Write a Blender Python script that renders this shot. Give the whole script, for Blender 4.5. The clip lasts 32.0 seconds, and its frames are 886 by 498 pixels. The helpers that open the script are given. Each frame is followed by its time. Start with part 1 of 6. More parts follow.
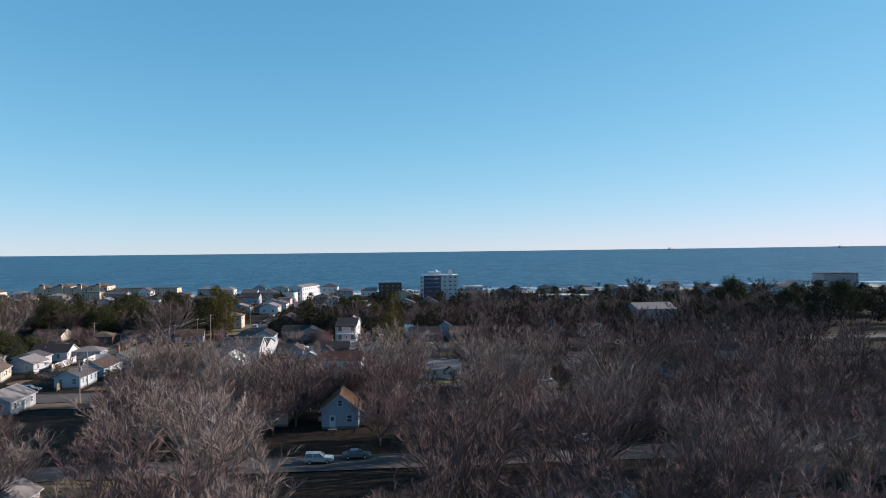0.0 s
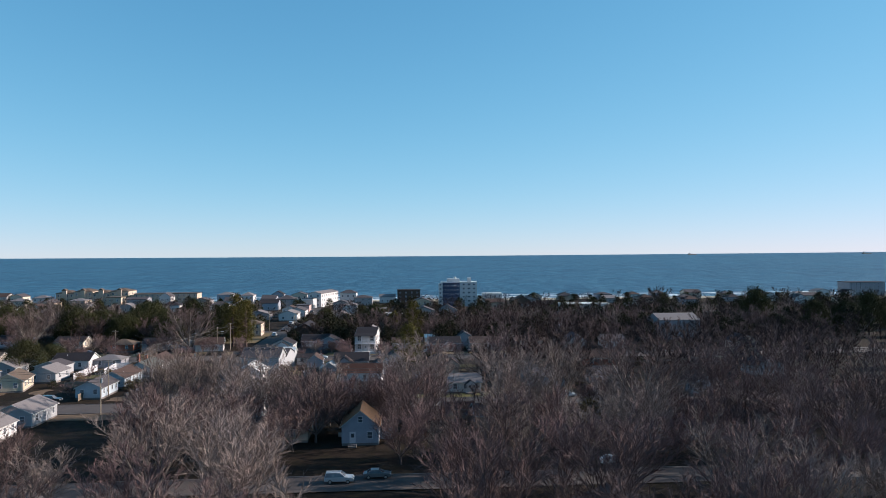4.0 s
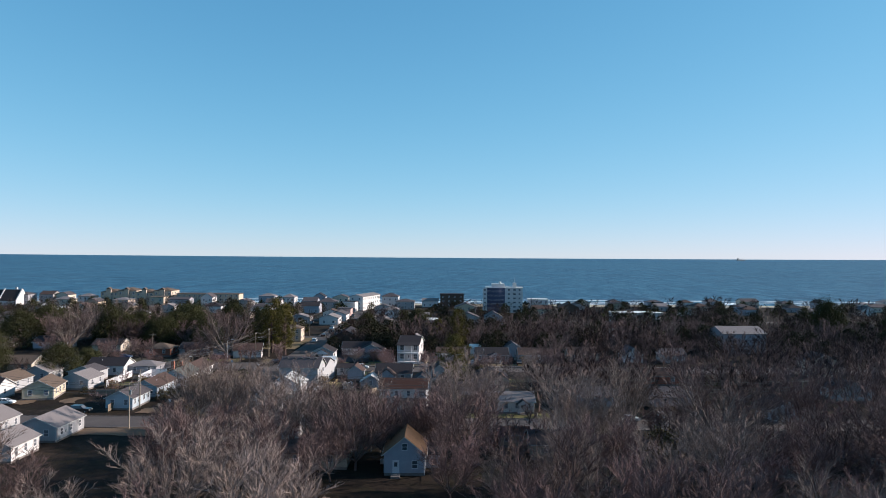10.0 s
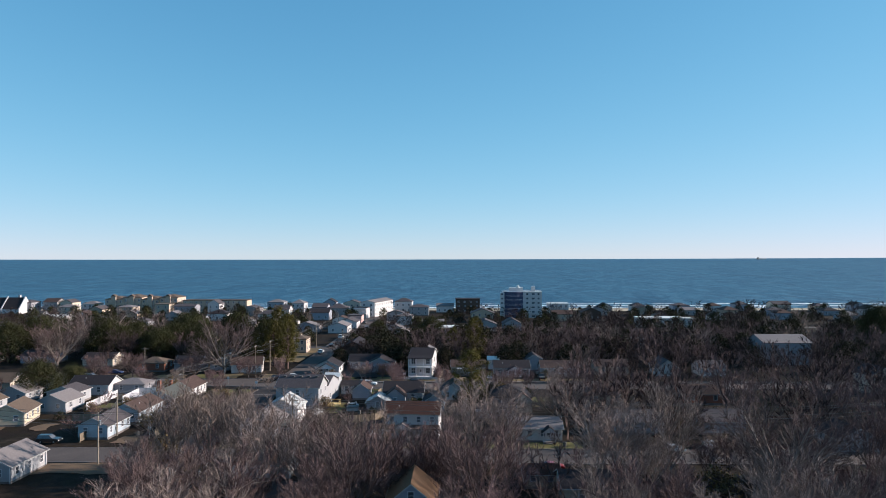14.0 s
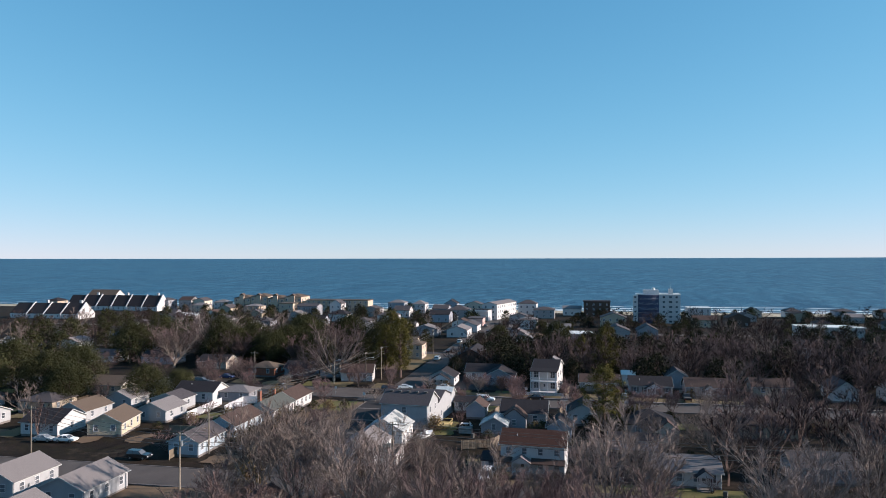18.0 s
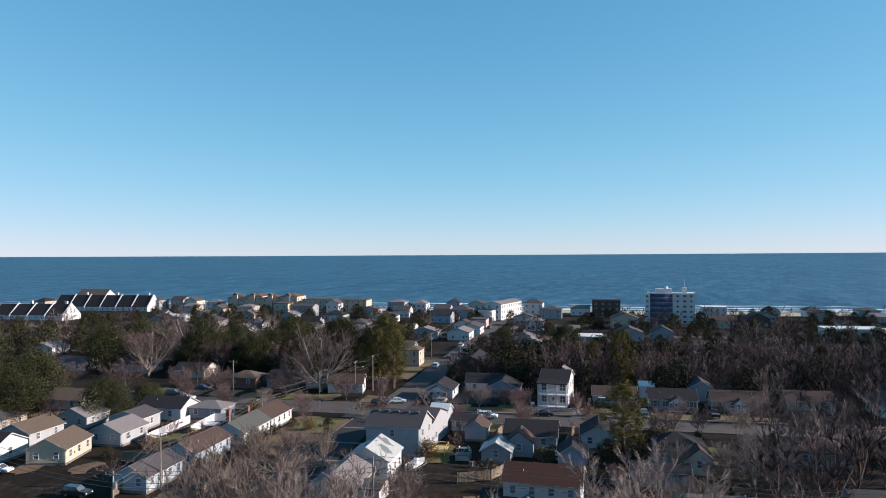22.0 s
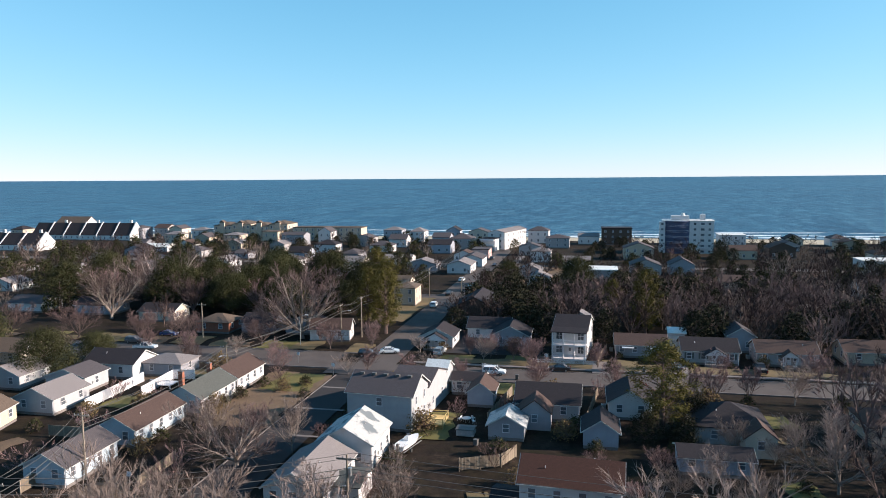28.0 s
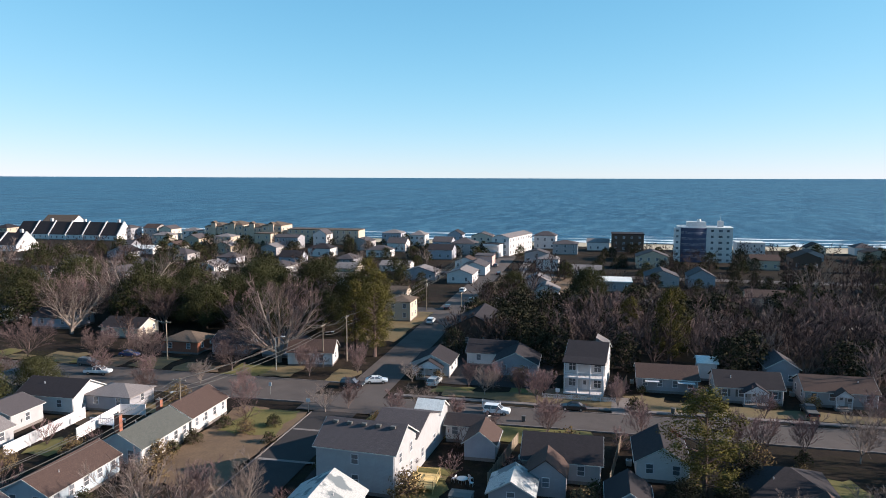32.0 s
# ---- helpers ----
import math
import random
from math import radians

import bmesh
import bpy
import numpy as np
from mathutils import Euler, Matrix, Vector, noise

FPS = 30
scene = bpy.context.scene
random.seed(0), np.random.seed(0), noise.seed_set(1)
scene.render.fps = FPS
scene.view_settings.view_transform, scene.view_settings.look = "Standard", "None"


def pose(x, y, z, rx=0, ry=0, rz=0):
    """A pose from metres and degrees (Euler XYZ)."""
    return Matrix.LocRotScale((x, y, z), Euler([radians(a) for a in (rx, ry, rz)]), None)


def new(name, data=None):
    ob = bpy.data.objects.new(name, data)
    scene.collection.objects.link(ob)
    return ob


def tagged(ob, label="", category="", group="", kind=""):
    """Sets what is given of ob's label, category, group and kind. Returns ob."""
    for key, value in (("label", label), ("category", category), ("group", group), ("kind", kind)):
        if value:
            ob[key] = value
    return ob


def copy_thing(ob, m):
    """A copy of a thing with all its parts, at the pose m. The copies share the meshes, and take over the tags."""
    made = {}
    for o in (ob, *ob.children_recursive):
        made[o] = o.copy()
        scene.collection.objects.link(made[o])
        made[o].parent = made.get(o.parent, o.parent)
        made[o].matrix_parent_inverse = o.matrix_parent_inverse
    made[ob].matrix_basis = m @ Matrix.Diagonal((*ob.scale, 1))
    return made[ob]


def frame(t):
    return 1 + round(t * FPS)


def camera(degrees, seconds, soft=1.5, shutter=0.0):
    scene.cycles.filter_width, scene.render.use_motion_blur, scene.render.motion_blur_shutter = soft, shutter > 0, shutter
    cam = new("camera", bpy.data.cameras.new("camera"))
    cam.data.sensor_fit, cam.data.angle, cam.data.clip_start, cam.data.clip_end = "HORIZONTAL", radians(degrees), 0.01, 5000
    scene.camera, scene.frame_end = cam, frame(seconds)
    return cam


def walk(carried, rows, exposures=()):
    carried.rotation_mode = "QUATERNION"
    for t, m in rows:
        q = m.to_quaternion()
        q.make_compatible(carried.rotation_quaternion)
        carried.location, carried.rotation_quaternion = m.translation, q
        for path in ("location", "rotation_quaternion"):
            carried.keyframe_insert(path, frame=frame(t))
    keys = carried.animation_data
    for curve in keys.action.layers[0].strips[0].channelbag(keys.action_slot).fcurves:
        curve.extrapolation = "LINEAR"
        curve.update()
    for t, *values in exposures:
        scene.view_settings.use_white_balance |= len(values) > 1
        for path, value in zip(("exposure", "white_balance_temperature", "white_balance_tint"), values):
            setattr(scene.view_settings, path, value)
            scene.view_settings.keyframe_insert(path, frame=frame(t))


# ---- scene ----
cam = camera(64.248, 32.0, soft=0.9)
PATH = [
    (0.0, pose(0.00, 0.00, 34.47, 90.071, 0.665, 0.001)),
    (0.5, pose(0.03, 0.23, 35.24, 90.115, 0.717, 0.044)),
    (1.0, pose(0.01, 0.44, 35.95, 90.192, 0.681, 0.105)),
    (1.5, pose(-0.06, 0.58, 36.45, 90.274, 0.641, 0.180)),
    (2.0, pose(-0.18, 0.69, 36.72, 90.313, 0.671, 0.306)),
    (2.5, pose(-0.33, 0.80, 36.79, 90.356, 0.702, 0.394)),
    (3.0, pose(-0.48, 1.01, 36.76, 90.397, 0.722, 0.479)),
    (3.5, pose(-0.63, 1.31, 36.71, 90.389, 0.614, 0.945)),
    (5.5, pose(-1.58, 4.31, 36.52, 90.404, -0.099, 2.483)),
    (6.0, pose(-1.85, 5.59, 37.07, 90.382, -0.157, 2.783)),
    (6.5, pose(-2.12, 6.93, 37.68, 90.424, -0.246, 3.073)),
    (7.0, pose(-2.40, 8.17, 38.15, 90.512, -0.303, 3.337)),
    (7.5, pose(-2.69, 9.22, 38.37, 90.510, -0.483, 3.650)),
    (8.0, pose(-2.96, 10.13, 38.34, 90.487, -0.567, 3.940)),
    (8.5, pose(-3.20, 11.10, 38.22, 90.515, -0.556, 4.176)),
    (9.0, pose(-3.39, 12.29, 38.11, 90.525, -0.507, 4.372)),
    (9.5, pose(-3.57, 13.77, 38.09, 90.534, -0.403, 4.568)),
    (10.0, pose(-3.73, 15.54, 38.15, 90.522, -0.390, 4.785)),
    (10.5, pose(-3.89, 17.57, 38.29, 90.507, -0.240, 4.958)),
    (11.0, pose(-4.03, 19.83, 38.45, 90.493, -0.108, 5.166)),
    (11.5, pose(-4.14, 22.28, 38.62, 90.486, -0.037, 5.335)),
    (12.0, pose(-4.26, 24.89, 38.77, 90.498, 0.044, 5.494)),
    (12.5, pose(-4.40, 27.63, 38.91, 90.543, 0.124, 5.634)),
    (13.0, pose(-4.56, 30.48, 39.06, 90.604, 0.140, 5.815)),
    (13.5, pose(-4.74, 33.39, 39.20, 90.619, 0.131, 5.982)),
    (15.5, pose(-5.66, 45.56, 39.49, 90.718, 0.291, 6.527)),
    (15.6, pose(-5.72, 46.16, 39.51, 90.714, 0.299, 6.704)),
    (15.7, pose(-5.79, 46.76, 39.52, 90.710, 0.307, 7.204)),
    (15.8, pose(-5.85, 47.35, 39.53, 90.707, 0.314, 8.104)),
    (15.9, pose(-5.92, 47.95, 39.55, 90.703, 0.322, 9.004)),
    (16.0, pose(-5.98, 48.55, 39.56, 90.699, 0.330, 9.828)),
    (16.2, pose(-6.11, 49.74, 39.59, 90.681, 0.326, 10.104)),
    (16.3, pose(-6.18, 50.34, 39.60, 90.672, 0.323, 10.704)),
    (16.4, pose(-6.25, 50.94, 39.61, 90.663, 0.321, 11.704)),
    (16.5, pose(-6.31, 51.53, 39.63, 90.655, 0.319, 12.697)),
    (16.7, pose(-6.45, 52.69, 39.65, 90.640, 0.294, 14.803)),
    (16.8, pose(-6.51, 53.27, 39.66, 90.633, 0.282, 15.603)),
    (16.9, pose(-6.58, 53.85, 39.67, 90.625, 0.269, 16.003)),
    (17.0, pose(-6.65, 54.44, 39.68, 90.618, 0.257, 16.139)),
    (17.5, pose(-7.01, 57.25, 39.72, 90.595, 0.195, 16.202)),
    (18.0, pose(-7.39, 59.96, 39.74, 90.572, 0.162, 16.253)),
    (18.5, pose(-7.79, 62.64, 39.77, 90.549, 0.113, 16.334)),
    (19.0, pose(-8.20, 65.34, 39.84, 90.546, 0.091, 16.380)),
    (19.5, pose(-8.64, 68.05, 39.91, 90.529, 0.062, 16.438)),
    (20.0, pose(-9.09, 70.76, 39.98, 90.470, 0.106, 16.494)),
    (20.5, pose(-9.56, 73.48, 40.05, 90.412, 0.192, 16.524)),
    (21.0, pose(-10.09, 76.19, 40.14, 90.366, 0.225, 16.565)),
    (21.5, pose(-10.68, 78.87, 40.23, 90.318, 0.283, 16.612)),
    (22.0, pose(-11.31, 81.46, 40.28, 90.289, 0.366, 16.657)),
    (22.5, pose(-11.91, 83.96, 40.30, 90.269, 0.382, 16.684)),
    (23.0, pose(-12.50, 86.34, 40.30, 90.265, 0.490, 16.690)),
    (23.3, pose(-12.84, 87.70, 40.29, 90.095, 0.597, 16.709)),
    (23.4, pose(-12.96, 88.15, 40.29, 89.315, 0.633, 16.707)),
    (23.5, pose(-13.07, 88.60, 40.29, 87.798, 0.668, 16.696)),
    (23.6, pose(-13.19, 89.04, 40.29, 85.332, 0.714, 16.708)),
    (23.7, pose(-13.31, 89.48, 40.30, 82.969, 0.758, 16.717)),
    (23.8, pose(-13.43, 89.92, 40.30, 80.764, 0.801, 16.725)),
    (23.9, pose(-13.55, 90.36, 40.30, 79.338, 0.845, 16.741)),
    (24.0, pose(-13.67, 90.80, 40.31, 77.965, 0.888, 16.755)),
    (24.1, pose(-13.80, 91.24, 40.32, 77.354, 0.880, 16.739)),
    (24.2, pose(-13.93, 91.68, 40.34, 77.223, 0.875, 16.731)),
    (24.5, pose(-14.33, 93.01, 40.38, 77.266, 0.859, 16.712)),
    (25.0, pose(-15.00, 95.25, 40.47, 77.280, 0.811, 16.676)),
    (25.5, pose(-15.73, 97.51, 40.57, 77.276, 0.726, 16.658)),
    (25.6, pose(-15.87, 97.97, 40.59, 77.398, 0.732, 16.645)),
    (25.7, pose(-16.02, 98.43, 40.62, 77.837, 0.739, 16.636)),
    (25.8, pose(-16.17, 98.89, 40.64, 78.895, 0.748, 16.636)),
    (25.9, pose(-16.32, 99.34, 40.66, 80.406, 0.757, 16.642)),
    (26.0, pose(-16.46, 99.80, 40.68, 81.815, 0.766, 16.646)),
    (26.1, pose(-16.61, 100.26, 40.70, 82.879, 0.769, 16.650)),
    (26.2, pose(-16.76, 100.72, 40.71, 83.513, 0.772, 16.648)),
    (26.3, pose(-16.91, 101.18, 40.73, 83.921, 0.774, 16.643)),
    (26.4, pose(-17.05, 101.64, 40.74, 84.103, 0.775, 16.635)),
    (26.5, pose(-17.20, 102.10, 40.76, 84.143, 0.777, 16.625)),
    (28.5, pose(-19.81, 111.78, 40.95, 84.060, 0.396, 16.676)),
    (29.0, pose(-20.40, 114.39, 41.04, 84.041, 0.333, 16.696)),
    (29.5, pose(-20.98, 117.04, 41.14, 84.033, 0.193, 16.764)),
    (30.0, pose(-21.57, 119.71, 41.25, 84.025, 0.117, 16.825)),
    (30.5, pose(-22.17, 122.42, 41.39, 84.033, 0.042, 16.895)),
    (31.0, pose(-22.80, 125.13, 41.54, 84.032, 0.005, 16.937)),
    (31.5, pose(-23.43, 127.84, 41.67, 84.042, -0.026, 16.983)),
    (32.0, pose(-24.02, 130.52, 41.78, 84.032, -0.101, 17.032)),
]

EXPOSURES = [(t, e, k, 9) for t, e, k in ((0.0, 0.80, 5880), (23.2, 0.80, 5880), (23.9, 0.92, 5950), (24.6, 1.64, 6150), (25.0, 1.74, 6200), (25.6, 1.74, 6200), (26.0, 1.68, 6180), (26.5, 1.42, 6120), (29.0, 1.15, 6100), (32.0, 1.09, 6100))]
walk(cam, PATH, EXPOSURES)

# ---- light ----
def mixed(nt, fac, a, b, blend="MIX"):
    n = nt.nodes.new("ShaderNodeMix")
    n.data_type, n.blend_type = "RGBA", blend
    for i, v in ((0, fac), (6, a), (7, b)):
        if isinstance(v, (int, float)):
            n.inputs[i].default_value = v
        elif isinstance(v, tuple):
            n.inputs[i].default_value = (*v, 1)
        else:
            nt.links.new(v, n.inputs[i])
    return n.outputs[2]


SUN_AZ, SUN_EL = 77.0, 21.0
world = bpy.data.worlds.new("winter_sky")
scene.world = world
world.use_nodes = True
wn = world.node_tree
sky = wn.nodes.new("ShaderNodeTexSky")
sky.sky_type = "NISHITA"
sky.sun_disc = False
sky.sun_elevation = radians(SUN_EL)
sky.sun_rotation = radians(SUN_AZ)
sky.altitude = 0.0
sky.air_density, sky.dust_density, sky.ozone_density = 0.7, 0.0, 4.0
# the winter sky: its brightness levels off in the haze over the sea
veil = mixed(wn, 1.0, mixed(wn, 1.0, sky.outputs[0], (0.10, 0.325, 0.28), "MULTIPLY"), (1.0, 1.0, 1.0), "ADD")
clear_sky = mixed(wn, 1.0, sky.outputs[0], (1.14, 2.06, 1.98), "MULTIPLY")
wn.links.new(mixed(wn, 1.0, clear_sky, veil, "DIVIDE"), wn.nodes["Background"].inputs[0])
wn.nodes["Background"].inputs[1].default_value = 0.10
sun_data = bpy.data.lights.new("sun", "SUN")
sun_data.energy, sun_data.angle, sun_data.color = 5.0, radians(0.5), (1.0, 0.83, 0.68)
sun = new("sun", sun_data)
az, el = radians(SUN_AZ), radians(SUN_EL)
to_sun = Vector((math.sin(az) * math.cos(el), math.cos(az) * math.cos(el), math.sin(el)))
sun.matrix_world = Matrix.Translation((0, 0, 200)) @ to_sun.to_track_quat("Z", "Y").to_matrix().to_4x4()


# ---- materials ----
def nodes_of(name):
    m = bpy.data.materials.new(name)
    m.use_nodes = True
    nt = m.node_tree
    return m, nt, nt.nodes["Principled BSDF"]


def noise_of(nt, scale, detail=4.0, rough=0.55, coord="Object", stretch=None):
    tc = nt.nodes.new("ShaderNodeTexCoord")
    n = nt.nodes.new("ShaderNodeTexNoise")
    n.inputs["Scale"].default_value, n.inputs["Detail"].default_value = scale, detail
    n.inputs["Roughness"].default_value = rough
    v = tc.outputs[coord]
    if stretch:
        mp = nt.nodes.new("ShaderNodeMapping")
        mp.inputs["Scale"].default_value = stretch
        nt.links.new(v, mp.inputs[0])
        v = mp.outputs[0]
    nt.links.new(v, n.inputs[0])
    return n.outputs[0]


def ramp(nt, fac, lo, hi):
    n = nt.nodes.new("ShaderNodeMapRange")
    n.inputs[1].default_value, n.inputs[2].default_value = lo, hi
    nt.links.new(fac, n.inputs[0])
    return n.outputs[0]


def bump(nt, bsdf, height, strength, dist):
    b = nt.nodes.new("ShaderNodeBump")
    b.inputs["Strength"].default_value, b.inputs["Distance"].default_value = strength, dist
    nt.links.new(height, b.inputs["Height"])
    nt.links.new(b.outputs[0], bsdf.inputs["Normal"])


def tint(nt, colour, amount):
    """Varies a colour a little from object to object."""
    oi = nt.nodes.new("ShaderNodeObjectInfo")
    hsv = nt.nodes.new("ShaderNodeHueSaturation")
    nt.links.new(ramp_range(nt, oi.outputs["Random"], 1 - amount, 1 + amount), hsv.inputs["Value"])
    if isinstance(colour, tuple):
        hsv.inputs["Color"].default_value = (*colour, 1)
    else:
        nt.links.new(colour, hsv.inputs["Color"])
    return hsv.outputs[0]


def ramp_range(nt, fac, lo, hi):
    n = nt.nodes.new("ShaderNodeMapRange")
    n.inputs[3].default_value, n.inputs[4].default_value = lo, hi
    nt.links.new(fac, n.inputs[0])
    return n.outputs[0]


def worn(name, a, b, scale, rough=0.8, fine=None, strength=0.3, dist=0.02, vary=0.0, metal=0.0, spec=0.3, coord="Object", stretch=None):
    """A surface of two tones, blotched at one scale and grained at a finer one."""
    m, nt, bs = nodes_of(name)
    big = ramp(nt, noise_of(nt, scale, 5, 0.6, coord, stretch), 0.3, 0.7)
    small = noise_of(nt, fine or scale * 14, 3, 0.6, coord)
    c = mixed(nt, big, a, b)
    c = mixed(nt, 0.35, c, mixed(nt, ramp(nt, small, 0.3, 0.7), (0.25, 0.25, 0.25), (1, 1, 1)), "MULTIPLY")
    if vary:
        c = tint(nt, c, vary)
    nt.links.new(c, bs.inputs["Base Color"])
    bs.inputs["Roughness"].default_value, bs.inputs["Metallic"].default_value = rough, metal
    bs.inputs["Specular IOR Level"].default_value = spec
    bump(nt, bs, small, strength, dist)
    return m


def siding(name, colour, rough=0.6):
    """Painted lap boards, 0.18 m courses, weathered."""
    m, nt, bs = nodes_of(name)
    tc = nt.nodes.new("ShaderNodeTexCoord")
    sep = nt.nodes.new("ShaderNodeSeparateXYZ")
    nt.links.new(tc.outputs["Object"], sep.inputs[0])
    mod = nt.nodes.new("ShaderNodeMath")
    mod.operation = "FRACT"
    mul = nt.nodes.new("ShaderNodeMath")
    mul.operation = "MULTIPLY"
    mul.inputs[1].default_value = 1 / 0.18
    nt.links.new(sep.outputs[2], mul.inputs[0])
    nt.links.new(mul.outputs[0], mod.inputs[0])
    dirt = ramp(nt, noise_of(nt, 0.7, 5, 0.65), 0.35, 0.75)
    c = mixed(nt, dirt, colour, tuple(v * 0.82 for v in colour))
    c = mixed(nt, ramp(nt, noise_of(nt, 9, 3, 0.6, "Object", (1, 1, 0.3)), 0.5, 0.8), c, tuple(v * 0.88 for v in colour))
    nt.links.new(c, bs.inputs["Base Color"])
    bs.inputs["Roughness"].default_value = rough
    bs.inputs["Specular IOR Level"].default_value = 0.3
    bump(nt, bs, mod.outputs[0], 0.5, 0.02)
    return m


def shingles(name, a, b, shade_tone=None):
    """Asphalt shingles in 0.14 m courses, bleached and stained; can take blotches of painted shade."""
    m, nt, bs = nodes_of(name)
    tc = nt.nodes.new("ShaderNodeTexCoord")
    br = nt.nodes.new("ShaderNodeTexBrick")
    br.inputs["Scale"].default_value = 1.0
    br.inputs["Brick Width"].default_value, br.inputs["Row Height"].default_value = 0.3, 0.16
    br.inputs["Mortar Size"].default_value = 0.012
    br.inputs["Color1"].default_value, br.inputs["Color2"].default_value = (*a, 1), (*b, 1)
    br.inputs["Mortar"].default_value = (*(v * 0.5 for v in a), 1)
    nt.links.new(tc.outputs["Object"], br.inputs[0])
    st = ramp(nt, noise_of(nt, 0.5, 6, 0.7), 0.3, 0.75)
    c = mixed(nt, st, br.outputs[0], tuple((v + w) * 0.42 for v, w in zip(a, b)))
    c = mixed(nt, ramp(nt, noise_of(nt, 6, 4, 0.7), 0.45, 0.8), c, tuple(v * 0.6 for v in a))
    if shade_tone:
        c = mixed(nt, ramp(nt, noise_of(nt, 0.32, 3, 0.6), 0.5, 0.56), c, shade_tone)
    nt.links.new(c, bs.inputs["Base Color"])
    bs.inputs["Roughness"].default_value = 0.9
    bs.inputs["Specular IOR Level"].default_value = 0.2
    bump(nt, bs, br.outputs["Fac"], 0.4, 0.015)
    return m


def plain(name, colour, rough=0.5, metal=0.0, vary=0.0):
    m, nt, bs = nodes_of(name)
    n = ramp(nt, noise_of(nt, 3.0, 4, 0.6), 0.3, 0.8)
    c = mixed(nt, n, colour, tuple(v * 0.8 for v in colour))
    if vary:
        c = tint(nt, c, vary)
    nt.links.new(c, bs.inputs["Base Color"])
    bs.inputs["Roughness"].default_value, bs.inputs["Metallic"].default_value = rough, metal
    return m


def glass_dark(name):
    m, nt, bs = nodes_of(name)
    nt.links.new(tint(nt, (0.11, 0.118, 0.135), 0.4), bs.inputs["Base Color"])
    bs.inputs["Roughness"].default_value = 0.08
    bs.inputs["Specular IOR Level"].default_value = 0.6
    return m


def ground_mat():
    m, nt, bs = nodes_of("winter_lawn")
    a = ramp(nt, noise_of(nt, 0.045, 6, 0.62), 0.38, 0.62)
    b = ramp(nt, noise_of(nt, 0.16, 6, 0.65), 0.42, 0.66)
    d = ramp(nt, noise_of(nt, 0.6, 5, 0.7), 0.35, 0.7)
    g = noise_of(nt, 5.0, 4, 0.7)
    c = mixed(nt, a, (0.0240, 0.0165, 0.0135), (0.0495, 0.0338, 0.0240))
    c = mixed(nt, b, c, (0.0270, 0.0232, 0.0112))
    c = mixed(nt, ramp(nt, noise_of(nt, 0.11, 5, 0.7), 0.58, 0.7), c, (0.0900, 0.0645, 0.0435))
    c = mixed(nt, d, c, (0.0150, 0.0109, 0.0097))
    c = mixed(nt, 0.5, c, mixed(nt, ramp(nt, g, 0.3, 0.7), (0.3, 0.3, 0.3), (1, 1, 1)), "MULTIPLY")
    nt.links.new(c, bs.inputs["Base Color"])
    bs.inputs["Roughness"].default_value = 0.95
    bs.inputs["Specular IOR Level"].default_value = 0.1
    bump(nt, bs, g, 0.6, 0.08)
    return m


def sea_mat():
    m, nt, bs = nodes_of("sea_water")
    swell = noise_of(nt, 0.03, 7, 0.68, "Object", (0.8, 1.0, 1.0))
    chop = noise_of(nt, 0.35, 4, 0.6, "Object", (0.5, 1.0, 1.0))
    streak = ramp(nt, noise_of(nt, 0.022, 6, 0.75, "Object", (0.9, 0.22, 1.0)), 0.40, 0.62)
    fine = ramp(nt, noise_of(nt, 0.075, 5, 0.72, "Object", (0.9, 0.28, 1.0)), 0.47, 0.63)
    band = ramp(nt, noise_of(nt, 0.003, 4, 0.55, "Object", (0.2, 1.0, 1.0)), 0.38, 0.62)
    c = mixed(nt, band, (0.014, 0.053, 0.103), (0.024, 0.082, 0.143))
    c = mixed(nt, streak, c, (0.038, 0.110, 0.174))
    c = mixed(nt, mixed(nt, 0.85, (0.0, 0.0, 0.0), fine), c, (0.075, 0.174, 0.243))
    nt.links.new(c, bs.inputs["Base Color"])
    bs.inputs["Roughness"].default_value = 0.5
    bs.inputs["Specular IOR Level"].default_value = 0.2
    add = nt.nodes.new("ShaderNodeMath")
    nt.links.new(swell, add.inputs[0])
    nt.links.new(chop, add.inputs[1])
    bump(nt, bs, add.outputs[0], 1.0, 2.0)
    return m


def foliage(name, a, b):
    m, nt, bs = nodes_of(name)
    geo = nt.nodes.new("ShaderNodeNewGeometry")
    c = mixed(nt, geo.outputs["Random Per Island"], a, b)
    c = mixed(nt, ramp(nt, noise_of(nt, 0.5, 3, 0.6), 0.35, 0.7), c, tuple(v * 0.7 for v in a))
    nt.links.new(tint(nt, c, 0.2), bs.inputs["Base Color"])
    bs.inputs["Roughness"].default_value = 0.9
    bs.inputs["Specular IOR Level"].default_value = 0.06
    return m


def bark(name, a, b):
    m, nt, bs = nodes_of(name)
    c = mixed(nt, ramp(nt, noise_of(nt, 3.0, 5, 0.7, "Object", (1, 1, 0.25)), 0.35, 0.7), a, b)
    nt.links.new(tint(nt, c, 0.36), bs.inputs["Base Color"])
    bs.inputs["Roughness"].default_value = 0.9
    bs.inputs["Specular IOR Level"].default_value = 0.15
    return m


